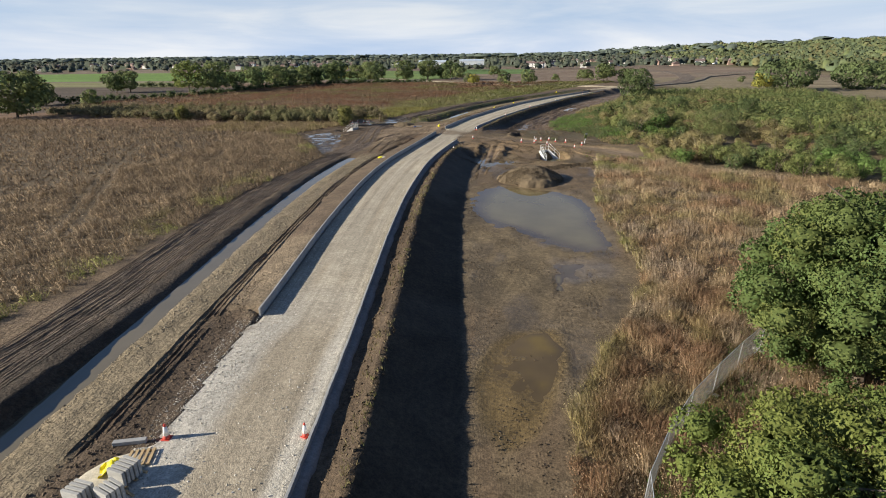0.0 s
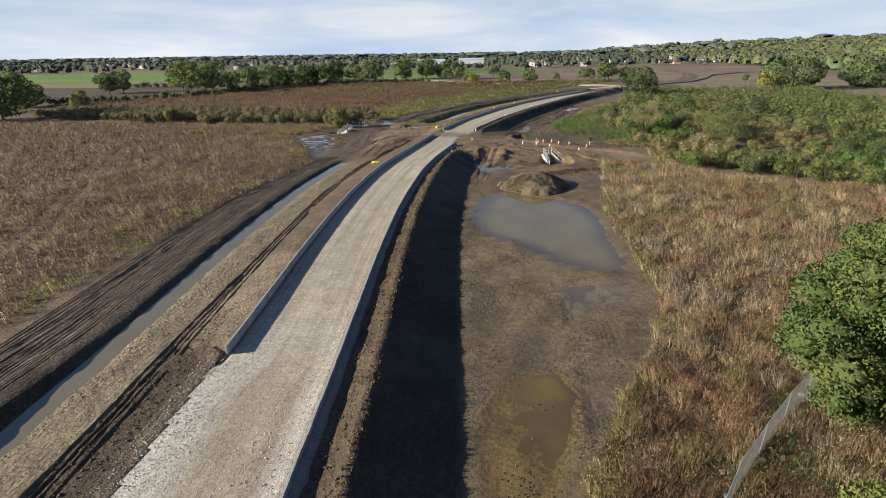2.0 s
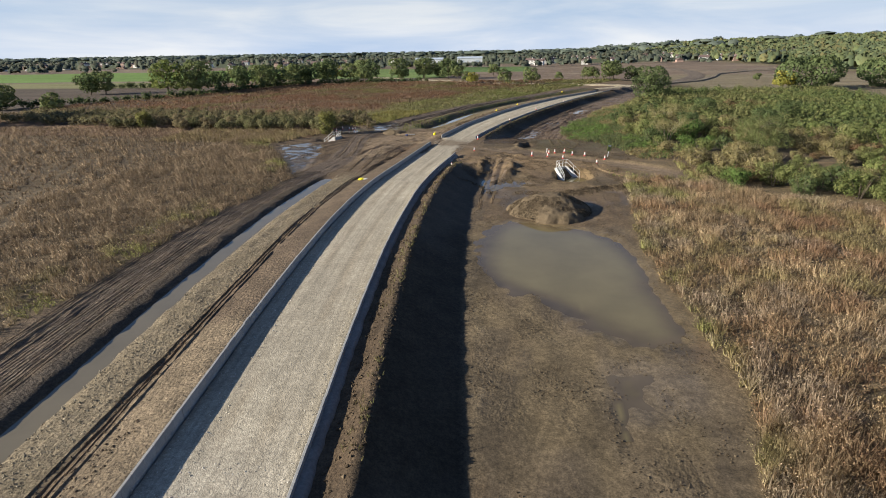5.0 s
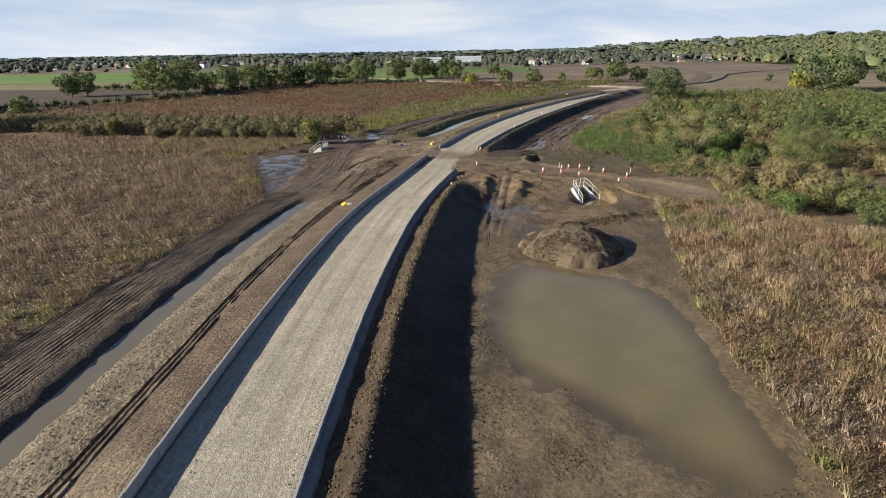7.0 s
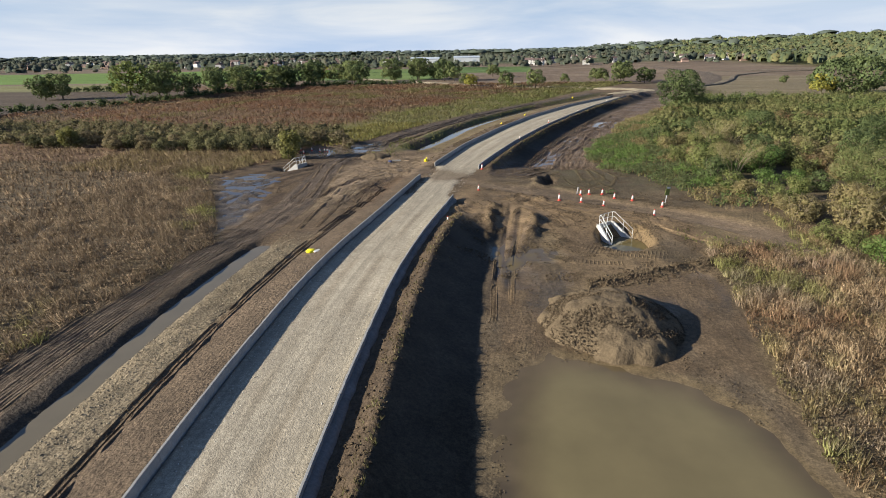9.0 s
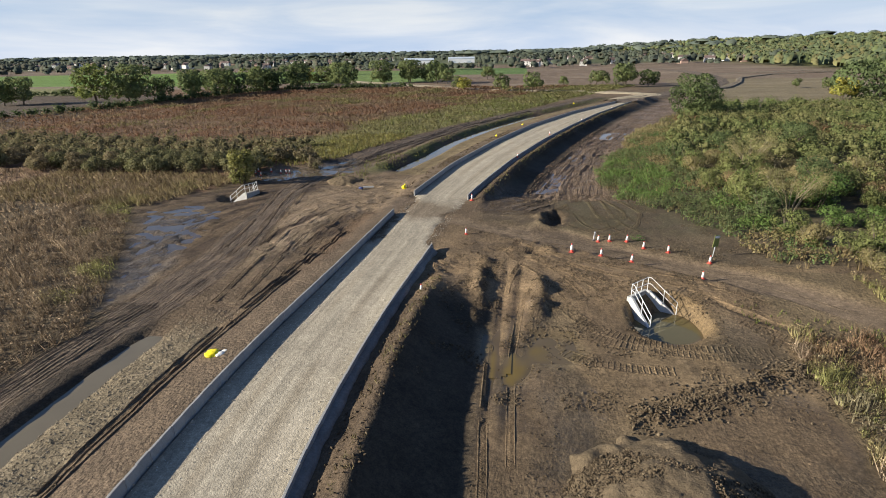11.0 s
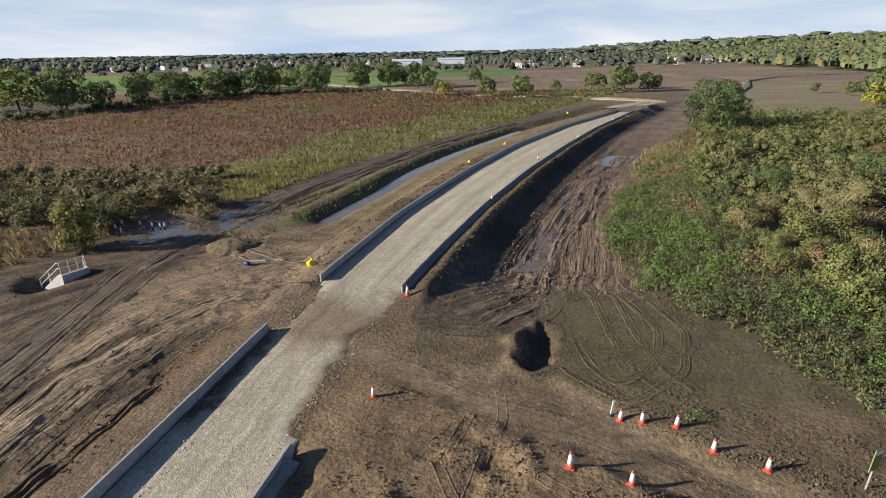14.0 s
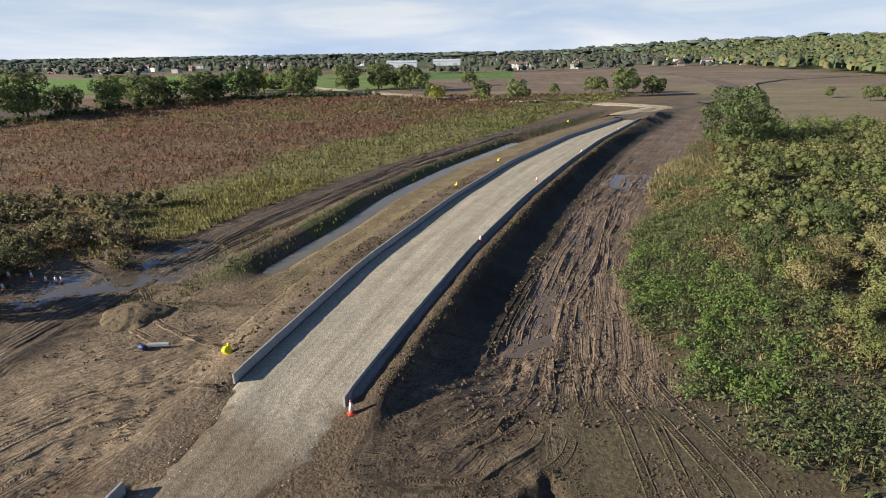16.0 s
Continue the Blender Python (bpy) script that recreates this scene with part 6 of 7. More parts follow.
x, y = region(9500, 7, 50, 98, 190, low_zone, 209)
k = fbm(x / 7, y / 7, 85, 3)
front_zone = (x < scrub_front(y) - 1) & (y < 140)
a = ((k > 0.53) & (y < 150)) | (front_zone & (k > 0.47))
b = ~a
c = b & (k > 0.44)
b = b & ~c
lush = fbm(x / 3.5, y / 3.5, 68, 3)
p, q = a & (lush > 0.54), a & (lush <= 0.54)
herbs("nettles_green", x[p], y[p], np.full(p.sum(), 1.05), 0.11, [(0.088, 0.132, 0.038), (0.078, 0.12, 0.034), (0.10, 0.14, 0.043)], 31, "bright green nettles and docks", 30)
herbs("nettles_dull", x[q], y[q], np.full(q.sum(), 0.85), 0.10, [(0.088, 0.115, 0.048), (0.098, 0.118, 0.05), (0.115, 0.118, 0.055), (0.08, 0.10, 0.045)], 34, "dull grey-green nettles going to seed", 28)
herbs("herbs_dark", x[c], y[c], np.full(c.sum(), 0.85), 0.12, [(0.072, 0.11, 0.04), (0.085, 0.11, 0.042), (0.105, 0.105, 0.048)], 32, "dark green low herbs", 18)
herbs("herbs_brown", x[b], y[b], np.full(b.sum(), 0.8), 0.12, [(0.145, 0.108, 0.06), (0.15, 0.128, 0.056), (0.17, 0.136, 0.068), (0.102, 0.102, 0.043)], 33, "browning low scrub and seed heads", 16)
x, y = region(9000, 8, 62, 96, 240, low_zone, 210)
tufts("grass_scrub_edge", x, y, 0.75, 0.08, mix_cols(step(0.4, 0.6, fbm(x / 6, y / 6, 86, 3)), (0.20, 0.15, 0.075), (0.13, 0.125, 0.05)), 9, "dry grass between the low scrub", "grass", 5)
x, y = region(2600, 19, 36, 170, 206, lambda x, y: np.hypot((x - 21.5 - (y - 174) * 0.42) / 3.6, (y - 186) / 15) < 0.75 + 0.4 * fbm(x / 3, y / 3, 91, 3), 216)
tufts("grass_tawny_far", x, y, 0.85, 0.13, mix_cols(fbm(x / 2.5, y / 2.5, 92, 3), (0.25, 0.20, 0.108), (0.17, 0.155, 0.072)), 12, "tall tawny grass beside the muddy track", "grass", 7)
x, y = region(900, 13, 28, 76, 100, lambda x, y: (x > 12.8) & (y > np.interp(x, [12, 17, 30], [88, 85, 79])) & (y < np.interp(x, [12, 17, 30], [91, 88.5, 83])), 211)
tufts("green_grass_track", x, y, 0.3, 0.06, np.tile([[0.15, 0.165, 0.05]], (len(x), 1)), 10, "short green grass beside the track", "grass", 5)

x, y = region(40, 8.0, 9.2, 103.2, 104.1, lambda x, y: np.hypot(x - 8.6, y - 103.6) < 0.34, 215)
herbs("weed_by_cones", x, y, np.full(len(x), 0.38), 0.08, [(0.075, 0.125, 0.035), (0.068, 0.11, 0.032)], 35, "fresh green weed beside the cones", 9)

# sparse dead grass on the spoil bank
x, y = region(60000, -14, 30, -8, 240, lambda x, y: (np.abs(x - edge_r(y) - 2.1) < 0.6) & ((y < 94) | (y > 119)) & (fbm(x / 2, y / 3, 66, 3) > 0.42), 212)
tufts("grass_bank", x, y, 0.3, 0.05, mix_cols(rng.random(len(x)), (0.20, 0.155, 0.085), (0.14, 0.145, 0.055)), 15, "sparse dead grass along the spoil bank", "grass", 4, lean=0.9)

# ---- the distance: woods on the hill, town, warehouses ----
MAT_FAR = material("far_leaves", (0.08, 0.1, 0.04), rough=0.8, attr="tint", grain=((0.02, 0.15),), per_island=0.08, spec=0.1)
MAT_WALL = material("brick_render", (0.36, 0.25, 0.2), rough=0.9, grain=((0.6, 0.1), (6.0, 0.1)), per_object=0.35)
MAT_PALEWALL = material("white_render", (0.68, 0.66, 0.62), rough=0.9, grain=((0.6, 0.08),), per_object=0.1)
MAT_ROOF = material("roof_tiles", (0.14, 0.10, 0.09), rough=0.85, grain=((0.8, 0.15), (7.0, 0.15)), per_object=0.3)
MAT_SHED = material("white_cladding", (0.78, 0.79, 0.80), rough=0.5, grain=((0.2, 0.05),))
MAT_SHEDROOF = material("grey_sheeting", (0.5, 0.56, 0.62), rough=0.5, grain=((0.2, 0.06),))
MAT_GLASS = material("dark_glazing", (0.03, 0.035, 0.04), rough=0.15, grain=((0.3, 0.1),), spec=0.6)


def canopy(name, x, y, h, rad, cols, seed, label, per=10, leaf=1.2):
    """A far wood: one lumpy crown a tree, broken by sprays of leaves, all in one mesh."""
    r = np.random.default_rng(seed)
    z, n, segs = land(x, y)[0], len(x), 6
    el = np.array([-0.6, 0.1, 0.6, 0.93])
    a = np.arange(segs) * 2 * math.pi / segs
    ring = np.stack([np.outer(np.sqrt(1 - np.minimum(np.abs(el), 0.97) ** 2), np.cos(a)), np.outer(np.sqrt(1 - np.minimum(np.abs(el), 0.97) ** 2), np.sin(a)), np.outer(el, np.ones(segs))], -1).reshape(-1, 3)
    jag = r.uniform(0.62, 1.3, (n, len(ring), 1))
    size = np.stack([rad, rad, h * 0.5], -1)[:, None]
    v = ring[None] * jag * size * 0.84 + np.stack([x, y, z + h * 0.5], -1)[:, None]
    k = np.arange(segs)
    quad = np.concatenate([np.stack([j * segs + k, j * segs + (k + 1) % segs, (j + 1) * segs + (k + 1) % segs, (j + 1) * segs + k], -1) for j in range(len(el) - 1)])
    f = (quad[None] + (np.arange(n) * len(ring))[:, None, None]).reshape(-1, 4)
    col = np.array(cols)[r.integers(0, len(cols), n)] * r.uniform(0.88, 1.12, (n, 1)) * 1.45
    nn = unit(ring[None] * r.uniform(0.7, 1.3, (n, len(ring), 3)) + np.array([0, 0, 1.7]))
    lobes = np.c_[x, y, z + h * 0.5, rad, rad, h * 0.5]
    lv, lf, lt, ln = leaves(lobes, n * per, leaf, cols, r, flat=0.25, shell=0.85, up=-0.15, vary=0.05)
    V = np.concatenate([v.reshape(-1, 3), lv])
    F = np.concatenate([f, lf + n * len(ring)])
    C = np.concatenate([np.repeat(col, len(ring), 0), lt])
    N = np.concatenate([nn.reshape(-1, 3), unit(ln + np.array([0.0, 0.0, 1.0]))])
    return tagged(new(name, np_mesh(name, V, F, MAT_FAR, C, normals=N)), label, "trees", kind="stuff")


WOOD = [(0.095, 0.112, 0.055), (0.088, 0.106, 0.054), (0.105, 0.116, 0.052), (0.07, 0.088, 0.047), (0.125, 0.116, 0.052), (0.10, 0.118, 0.05)]
TOWN = [(0.06, 0.07, 0.05), (0.066, 0.075, 0.053), (0.055, 0.064, 0.05), (0.078, 0.076, 0.054)]


def in_wood(x, y):
    return x > 222 + 26 * (fbm(y / 70, y * 0, 7, 3) - 0.5) + 25 * step(900, 1200, y)


x, y = region(3300, 205, 640, 330, 1150, in_wood, 301)
canopy("woodland_front", x, y, rng.uniform(8, 12, len(x)), rng.uniform(3.2, 5.6, len(x)), WOOD, 41, "mixed autumn woodland on the hillside", 8, 1.0)
x, y = region(1500, 300, 1700, 500, 2600, lambda x, y: x > 330, 302)
canopy("woodland_back", x, y, rng.uniform(9, 13, len(x)), rng.uniform(6, 9, len(x)), WOOD, 42, "woodland further up the hill", 7, 2.2)
# town trees and far woods out to the horizon
x, y = region(1750, -1500, 330, 640, 1500, lambda x, y: (fbm(x / 120, y / 120, 55, 3) > 0.42) & ((y > 760) | (x < -420) | (x > -40)) & (y > 660 + 0.1 * x) & ~((x > -230) & (x < -60) & (y > 720) & (y < 1040)), 303)
canopy("town_trees", x, y, rng.uniform(7, 13, len(x)), rng.uniform(3.5, 6.5, len(x)), TOWN, 43, "dark trees between the houses of the far town", 9, 1.2)
x, y = region(1250, -3600, 1500, 1500, 4700, lambda x, y: fbm(x / 300, y / 300, 56, 3) > 0.36, 304)
# distance haze put into these leaf tints, paler and bluer
canopy("horizon_trees", x, y, rng.uniform(10, 20, len(x)), rng.uniform(14, 30, len(x)), [(0.075, 0.09, 0.07), (0.08, 0.095, 0.075), (0.07, 0.085, 0.068)], 44, "wooded flat country out to the horizon", 4, 3.0)
x, y = region(420, -330, 240, 600, 760, lambda x, y: (np.abs(y - 690 - 30 * np.sin(x / 60)) < 14), 305)
canopy("hedge_far", x, y, rng.uniform(4, 10, len(x)), rng.uniform(3, 5, len(x)), TOWN, 45, "field hedge and trees in the middle distance", 14, 1.0)
x, y = region(340, -900, -150, 395, 640, lambda x, y: (np.abs(y - 632 - 0.02 * x) < 9) | ((np.abs(x + 185 + 0.2 * (y - 400)) < 5) & (y > 400)), 306)
canopy("hedge_green_field", x, y, rng.uniform(3, 9, len(x)), rng.uniform(3, 5, len(x)), TOWN, 46, "hedge round the green field", 14, 1.0)


def make_house(seed, w, d, h, wall_mat, label):
    r = random.Random(seed)
    root = tagged(new("house"), label, "house", "houses of the far town")
    bm = bmesh.new()
    box(bm, (w, d, h), pose(0, 0, h / 2))
    part("wall", bm, wall_mat, root)
    bm = bmesh.new()
    rh, o = 2.6, 0.35
    v = [bm.verts.new(c) for c in ((-w / 2 - o, -d / 2 - o, h), (w / 2 + o, -d / 2 - o, h), (w / 2 + o, d / 2 + o, h), (-w / 2 - o, d / 2 + o, h), (-w / 2 - o, 0, h + rh), (w / 2 + o, 0, h + rh))]
    for f in ((0, 1, 5, 4), (2, 3, 4, 5), (0, 4, 3), (1, 2, 5), (3, 2, 1, 0)):
        bm.faces.new([v[k] for k in f])
    roof = part("roof", bm, MAT_ROOF, root)
    bm = bmesh.new()
    box(bm, (0.7, 0.9, 1.6), pose(w * 0.3, 0, h + rh))
    part("chimney", bm, wall_mat, roof)
    for k, (wx, wz) in enumerate(((-w * 0.28, 1.4), (w * 0.28, 1.4), (-w * 0.28, 3.9), (w * 0.28, 3.9))):
        if wz + 0.6 < h:
            bm = bmesh.new()
            box(bm, (1.5, 0.08, 1.2), pose(wx, -d / 2 - 0.02, wz))
            part("window", bm, MAT_GLASS, root)
    return root


houses = [make_house(1, 9, 7.5, 5.0, MAT_WALL, "brick house with a brown tiled roof"), make_house(2, 11, 8, 5.0, MAT_PALEWALL, "white rendered house with a tiled roof"),
          make_house(3, 14, 8, 2.9, MAT_WALL, "brick bungalow with a tiled roof"), make_house(4, 16, 8, 5.2, MAT_PALEWALL, "pale semi-detached houses with a tiled roof")]
hx, hy = region(900, -1150, 250, 690, 1250, lambda x, y: ((y > 700 - 0.12 * x) | (x > -60)) & ~((x > -240) & (x < -40)) & (y > 720), 310, 34.0)
spots = [[], [], [], []]
r = random.Random(8)
for x, y in zip(hx[:110], hy[:110]):
    spots[r.randrange(4)].append((x, y))
for root, some in zip(houses, spots):
    for k, (x, y) in enumerate(some):
        ob = root if k == 0 else copy_thing(root, Matrix())
        place(ob, x, y, r.choice((0, 0.2, -0.25, 1.57, 1.4)) + r.uniform(-0.15, 0.15), 1.0)


def make_shed(w, d, h, x, y, label):
    root = tagged(new("warehouse"), label, "warehouse", "warehouses")
    bm = bmesh.new()
    box(bm, (w, d, h), pose(0, 0, h / 2))
    part("wall", bm, MAT_SHED, root)
    bm = bmesh.new()
    v = [bm.verts.new(c) for c in ((-w / 2 - 0.4, -d / 2 - 0.4, h), (w / 2 + 0.4, -d / 2 - 0.4, h), (w / 2 + 0.4, d / 2 + 0.4, h), (-w / 2 - 0.4, d / 2 + 0.4, h),
                                   (-w / 2 - 0.4, 0, h + 2.4), (w / 2 + 0.4, 0, h + 2.4))]
    for f in ((0, 1, 5, 4), (2, 3, 4, 5), (0, 4, 3), (1, 2, 5), (3, 2, 1, 0)):
        bm.faces.new([v[k] for k in f])
    part("roof", bm, MAT_SHEDROOF, root)
    for k in (-0.3, 0.3):
        bm = bmesh.new()
        box(bm, (w * 0.14, 0.1, h * 0.5), pose(k * w, -d / 2 - 0.03, h * 0.26))
        part("door", bm, MAT_SHEDROOF, root)
    place(root, x, y, 0.12)
    return root


make_shed(30, 22, 6.5, -150, 890, "white steel-clad warehouse with a low roof")
make_shed(42, 26, 7.0, -104, 985, "long white warehouse with a blue-grey roof")
make_shed(20, 16, 6.0, -176, 930, "white steel-clad warehouse with a low roof")

# ---- things on the site ----
MAT_ORANGE = material("cone_orange", (0.55, 0.08, 0.055), rough=0.45, grain=((4.0, 0.1), (30.0, 0.1)), per_object=0.12)
MAT_SLEEVE = material("white_sleeve", (0.80, 0.79, 0.76), rough=0.4, grain=((5.0, 0.08), (30.0, 0.08)))
MAT_STEEL = material("galvanised_steel", (0.56, 0.57, 0.58), rough=0.42, metal=0.6, grain=((6.0, 0.12),))
MAT_MESH = material("weathered_mesh", (0.25, 0.25, 0.24), rough=0.6, metal=0.3, grain=((6.0, 0.12),))
MAT_RAIL = material("white_rail", (0.72, 0.72, 0.70), rough=0.5, grain=((6.0, 0.08),))
MAT_CONC = material("cast_concrete", (0.60, 0.585, 0.55), rough=0.85, grain=((1.0, 0.12), (14.0, 0.1)), bump=0.004, bump_scale=30.0)
MAT_DARKCONC = material("grey_concrete", (0.38, 0.37, 0.34), rough=0.85, grain=((2.0, 0.15), (20.0, 0.12)), per_object=0.1)
MAT_YELLOW = material("yellow_sheet", (0.85, 0.72, 0.02), rough=0.5, grain=((3.0, 0.1),))
MAT_WOOD = material("raw_timber", (0.42, 0.30, 0.16), rough=0.85, grain=((3.0, 0.15), (22.0, 0.15)))
MAT_CLOD = material("earth_clods", (0.14, 0.10, 0.065), rough=0.95, attr="tint", grain=((8.0, 0.25),), per_island=0.25, spec=0.15)
MAT_PALESTONE = material("loose_stone", (0.42, 0.39, 0.33), rough=0.9, attr="tint", grain=((8.0, 0.2),), per_island=0.3, spec=0.2)
MAT_BLACK = material("black_plastic", (0.03, 0.03, 0.035), rough=0.5, grain=((5.0, 0.1),))
MAT_RUBBLEBAG = material("white_sack", (0.74, 0.72, 0.66), rough=0.8, grain=((3.0, 0.12), (18.0, 0.1)), bump=0.01, bump_scale=12.0)
MAT_HEAP = material("heap_earth", (0.13, 0.098, 0.062), rough=0.95, grain=((0.6, 0.18), (4.0, 0.22), (15.0, 0.22)), bump=0.10, bump_scale=5.0, spec=0.15)


def lathe(bm, rings, n=14):
    """A body of revolution through (radius, z) rings."""
    rows = [[bm.verts.new((rr * math.cos(2 * math.pi * k / n), rr * math.sin(2 * math.pi * k / n), z)) for k in range(n)] for rr, z in rings]
    for a, b in zip(rows, rows[1:]):
        for k in range(n):
            bm.faces.new((a[k], a[(k + 1) % n], b[(k + 1) % n], b[k]))
    bm.faces.new(rows[-1])
    bm.faces.new(rows[0][::-1])
    return bm


def make_cone(label, group):
    root = tagged(new("traffic_cone"), label, "traffic cone", group)
    bm = bmesh.new()
    box(bm, (0.5, 0.5, 0.06), pose(0, 0, 0.03), 0.015)
    part("base", bm, MAT_ORANGE, root)
    bm = lathe(bmesh.new(), [(0.20, 0.06), (0.19, 0.12), (0.163, 0.30)])
    part("lower_body", bm, MAT_ORANGE, root, smooth=True)
    bm = lathe(bmesh.new(), [(0.17, 0.295), (0.088, 0.86), (0.084, 0.86)])
    part("reflective_sleeve", bm, MAT_SLEEVE, root, "white reflective sleeve", smooth=True)
    bm = lathe(bmesh.new(), [(0.084, 0.855), (0.065, 0.99), (0.045, 1.0)])
    part("tip", bm, MAT_ORANGE, root, smooth=True)
    return root


def set_out(root, spots, seed, tilt=3.0):
    """The thing at its first spot, copies at the rest: (x, y) or (x, y, z)."""
    r = random.Random(seed)
    for k, (x, y, *zz) in enumerate(spots):
        m = pose(x, y, zz[0] if zz else floor_z(x, y) - 0.01, r.uniform(-tilt, tilt), r.uniform(-tilt, tilt), r.uniform(0, 90)) @ Matrix.Scale(0.87, 4)
        if k == 0:
            root.matrix_basis = m
        else:
            copy_thing(root, m)


set_out(make_cone("orange traffic cone with a white sleeve on the muddy track", "cones along the crossing track"),
        [(1.8, 99.1), (4.4, 98.3), (6.9, 97.1), (12.1, 94.1), (13.8, 97.9), (4.75, 103.2), (5.8, 102.9), (7.4, 102.6), (8.7, 101.0), (10.7, 99.9), (-8.6, 103.5)], 1)
set_out(make_cone("orange and white traffic cone on the stone road base", "cones on the road"), [(-13.0, 4.5, 0.0), (-6.4, 5.6, 0.0)], 2)
set_out(make_cone("orange and white cone beside the far kerb", "cones along the far kerb"),
        [(-9.2, 116.9), (-3.8, 145.1, 0.35), (2.9, 172.9, 0.3), (12.0, 196.7, 0.3), (23.9, 227.1, 0.3), (-10.7, 88.6, 0.0)], 3)
set_out(make_cone("orange and white cone at the end of the wet side road", "cones on the side road"),
        [(-45.9, 133.5), (-43.7, 133.6), (-41.9, 133.1), (-41.0, 133.2), (-40.4, 133.2), (-48.2, 133.4), (-46.9, 132.8), (-45.8, 132.2), (-44.5, 131.4)], 4)


def bollard(x, y):
    root = tagged(new("delineator_post"), "white marker post on a black foot", "marker post")
    bm = lathe(bmesh.new(), [(0.16, 0), (0.15, 0.08), (0.05, 0.1)], 10)
    part("foot", bm, MAT_BLACK, root)
    bm = bmesh.new()
    box(bm, (0.16, 0.05, 0.85), pose(0, 0, 0.5), 0.02)
    part("post", bm, MAT_SLEEVE, root)
    root.matrix_basis = pose(x, y, floor_z(x, y), 0, 6, 20)


bollard(4.35, 103.6)


# culvert headwall with sloping wing walls and a handrail round it
def headwall(x, y, rot, z, flares, label):
    """A back wall and two wing walls that open towards local -y, each by its flare in degrees; a handrail runs round the top."""
    root = tagged(new("culvert_headwall"), label, "headwall", "culvert headwalls")
    top, low, run, half, thick = 2.1, 0.42, 2.5, 0.95, 0.22
    rail_top = []

    def wing(sx, flare):
        a = radians(flare)
        along, out = Vector((sx * math.sin(a), -math.cos(a), 0)), Vector((sx * math.cos(a), math.sin(a), 0))
        foot = Vector((sx * half, 0, 0))
        bm = bmesh.new()
        prof = [(0.0, -0.4), (0.0, top), (0.3, top), (run, low), (run, -0.4)]
        inner = [bm.verts.new(foot + along * q + Vector((0, 0, h))) for q, h in prof]
        outer = [bm.verts.new(foot + along * q + out * thick + Vector((0, 0, h))) for q, h in prof]
        bm.faces.new(inner)
        bm.faces.new(outer[::-1])
        for k in range(5):
            bm.faces.new((inner[k], outer[k], outer[(k + 1) % 5], inner[(k + 1) % 5]))
        bmesh.ops.recalc_face_normals(bm, faces=bm.faces[:])
        bmesh.ops.bevel(bm, geom=bm.edges[:], offset=0.015, segments=1, affect="EDGES")
        part("wing_wall", bm, MAT_CONC, root)
        pts = [foot + along * q + out * thick * 0.5 + Vector((0, 0, h)) for q, h in ((0.05, top), (0.3, top), (run - 0.1, low + 0.06))]
        rail_top.append(pts[0])
        for p in (pts[0], pts[1].lerp(pts[2], 0.5), pts[2]):
            bm = bmesh.new()
            rod(bm, p - Vector((0, 0, 0.08)), p + Vector((0, 0, 1.1)), 0.028, n=8)
            part("rail_post", bm, MAT_RAIL, root)
        for hh in (0.58, 1.1):
            bm = bmesh.new()
            for p, q in zip(pts, pts[1:]):
                rod(bm, p + Vector((0, 0, hh)), q + Vector((0, 0, hh)), 0.025, n=8)
            part("handrail", bm, MAT_RAIL, root)

    wing(-1, flares[0])
    wing(1, flares[1])
    bm = bmesh.new()
    box(bm, (2 * half + 2 * thick, 0.28, top + 0.4), pose(0, 0.143, (top - 0.4) / 2), 0.02)
    part("back_wall", bm, MAT_DARKCONC, root)
    # no bore is built: a black disc stands for the shade inside a pipe
    bm = bmesh.new()
    bmesh.ops.create_cone(bm, cap_ends=True, segments=24, radius1=0.55, radius2=0.55, depth=0.1, matrix=pose(0, -0.03, 0.8, 90))
    part("pipe_mouth", bm, MAT_BLACK, root, "flat black disc for the shade inside an unseen pipe")
    bm = bmesh.new()
    wide = half + run * math.tan(radians(min(flares)))
    v = [bm.verts.new(p) for p in ((-half, -0.004, 0), (half, -0.004, 0), (wide, -run * 0.92, 0), (-wide, -run * 0.92, 0))]
    bm.faces.new(v)
    bmesh.ops.solidify(bm, geom=bm.faces[:], thickness=0.15)
    part("apron", bm, MAT_CONC, root)
    for hh in (0.58, 1.1):
        bm = bmesh.new()
        rod(bm, rail_top[0] + Vector((0, 0, hh)), rail_top[1] + Vector((0, 0, hh)), 0.025, n=8)
        part("handrail", bm, MAT_RAIL, root)
    for k in (0.33, 0.67):
        p = rail_top[0].lerp(rail_top[1], k) + Vector((0, 0.1, 0))
        bm = bmesh.new()
        rod(bm, p - Vector((0, 0, 0.08)), p + Vector((0, -0.1, 1.1)), 0.028, n=8)
        part("rail_post", bm, MAT_RAIL, root)
    root.matrix_basis = pose(x, y, z, 0, 0, rot)
    return root


headwall(6.3, 90.4, 45, -2.2, (16, 18), "white concrete culvert headwall with steel handrails in a flooded pit")
headwall(-40.0, 119.1, -112, -1.95, (20, 20), "white concrete culvert headwall with handrails beside the meadow")


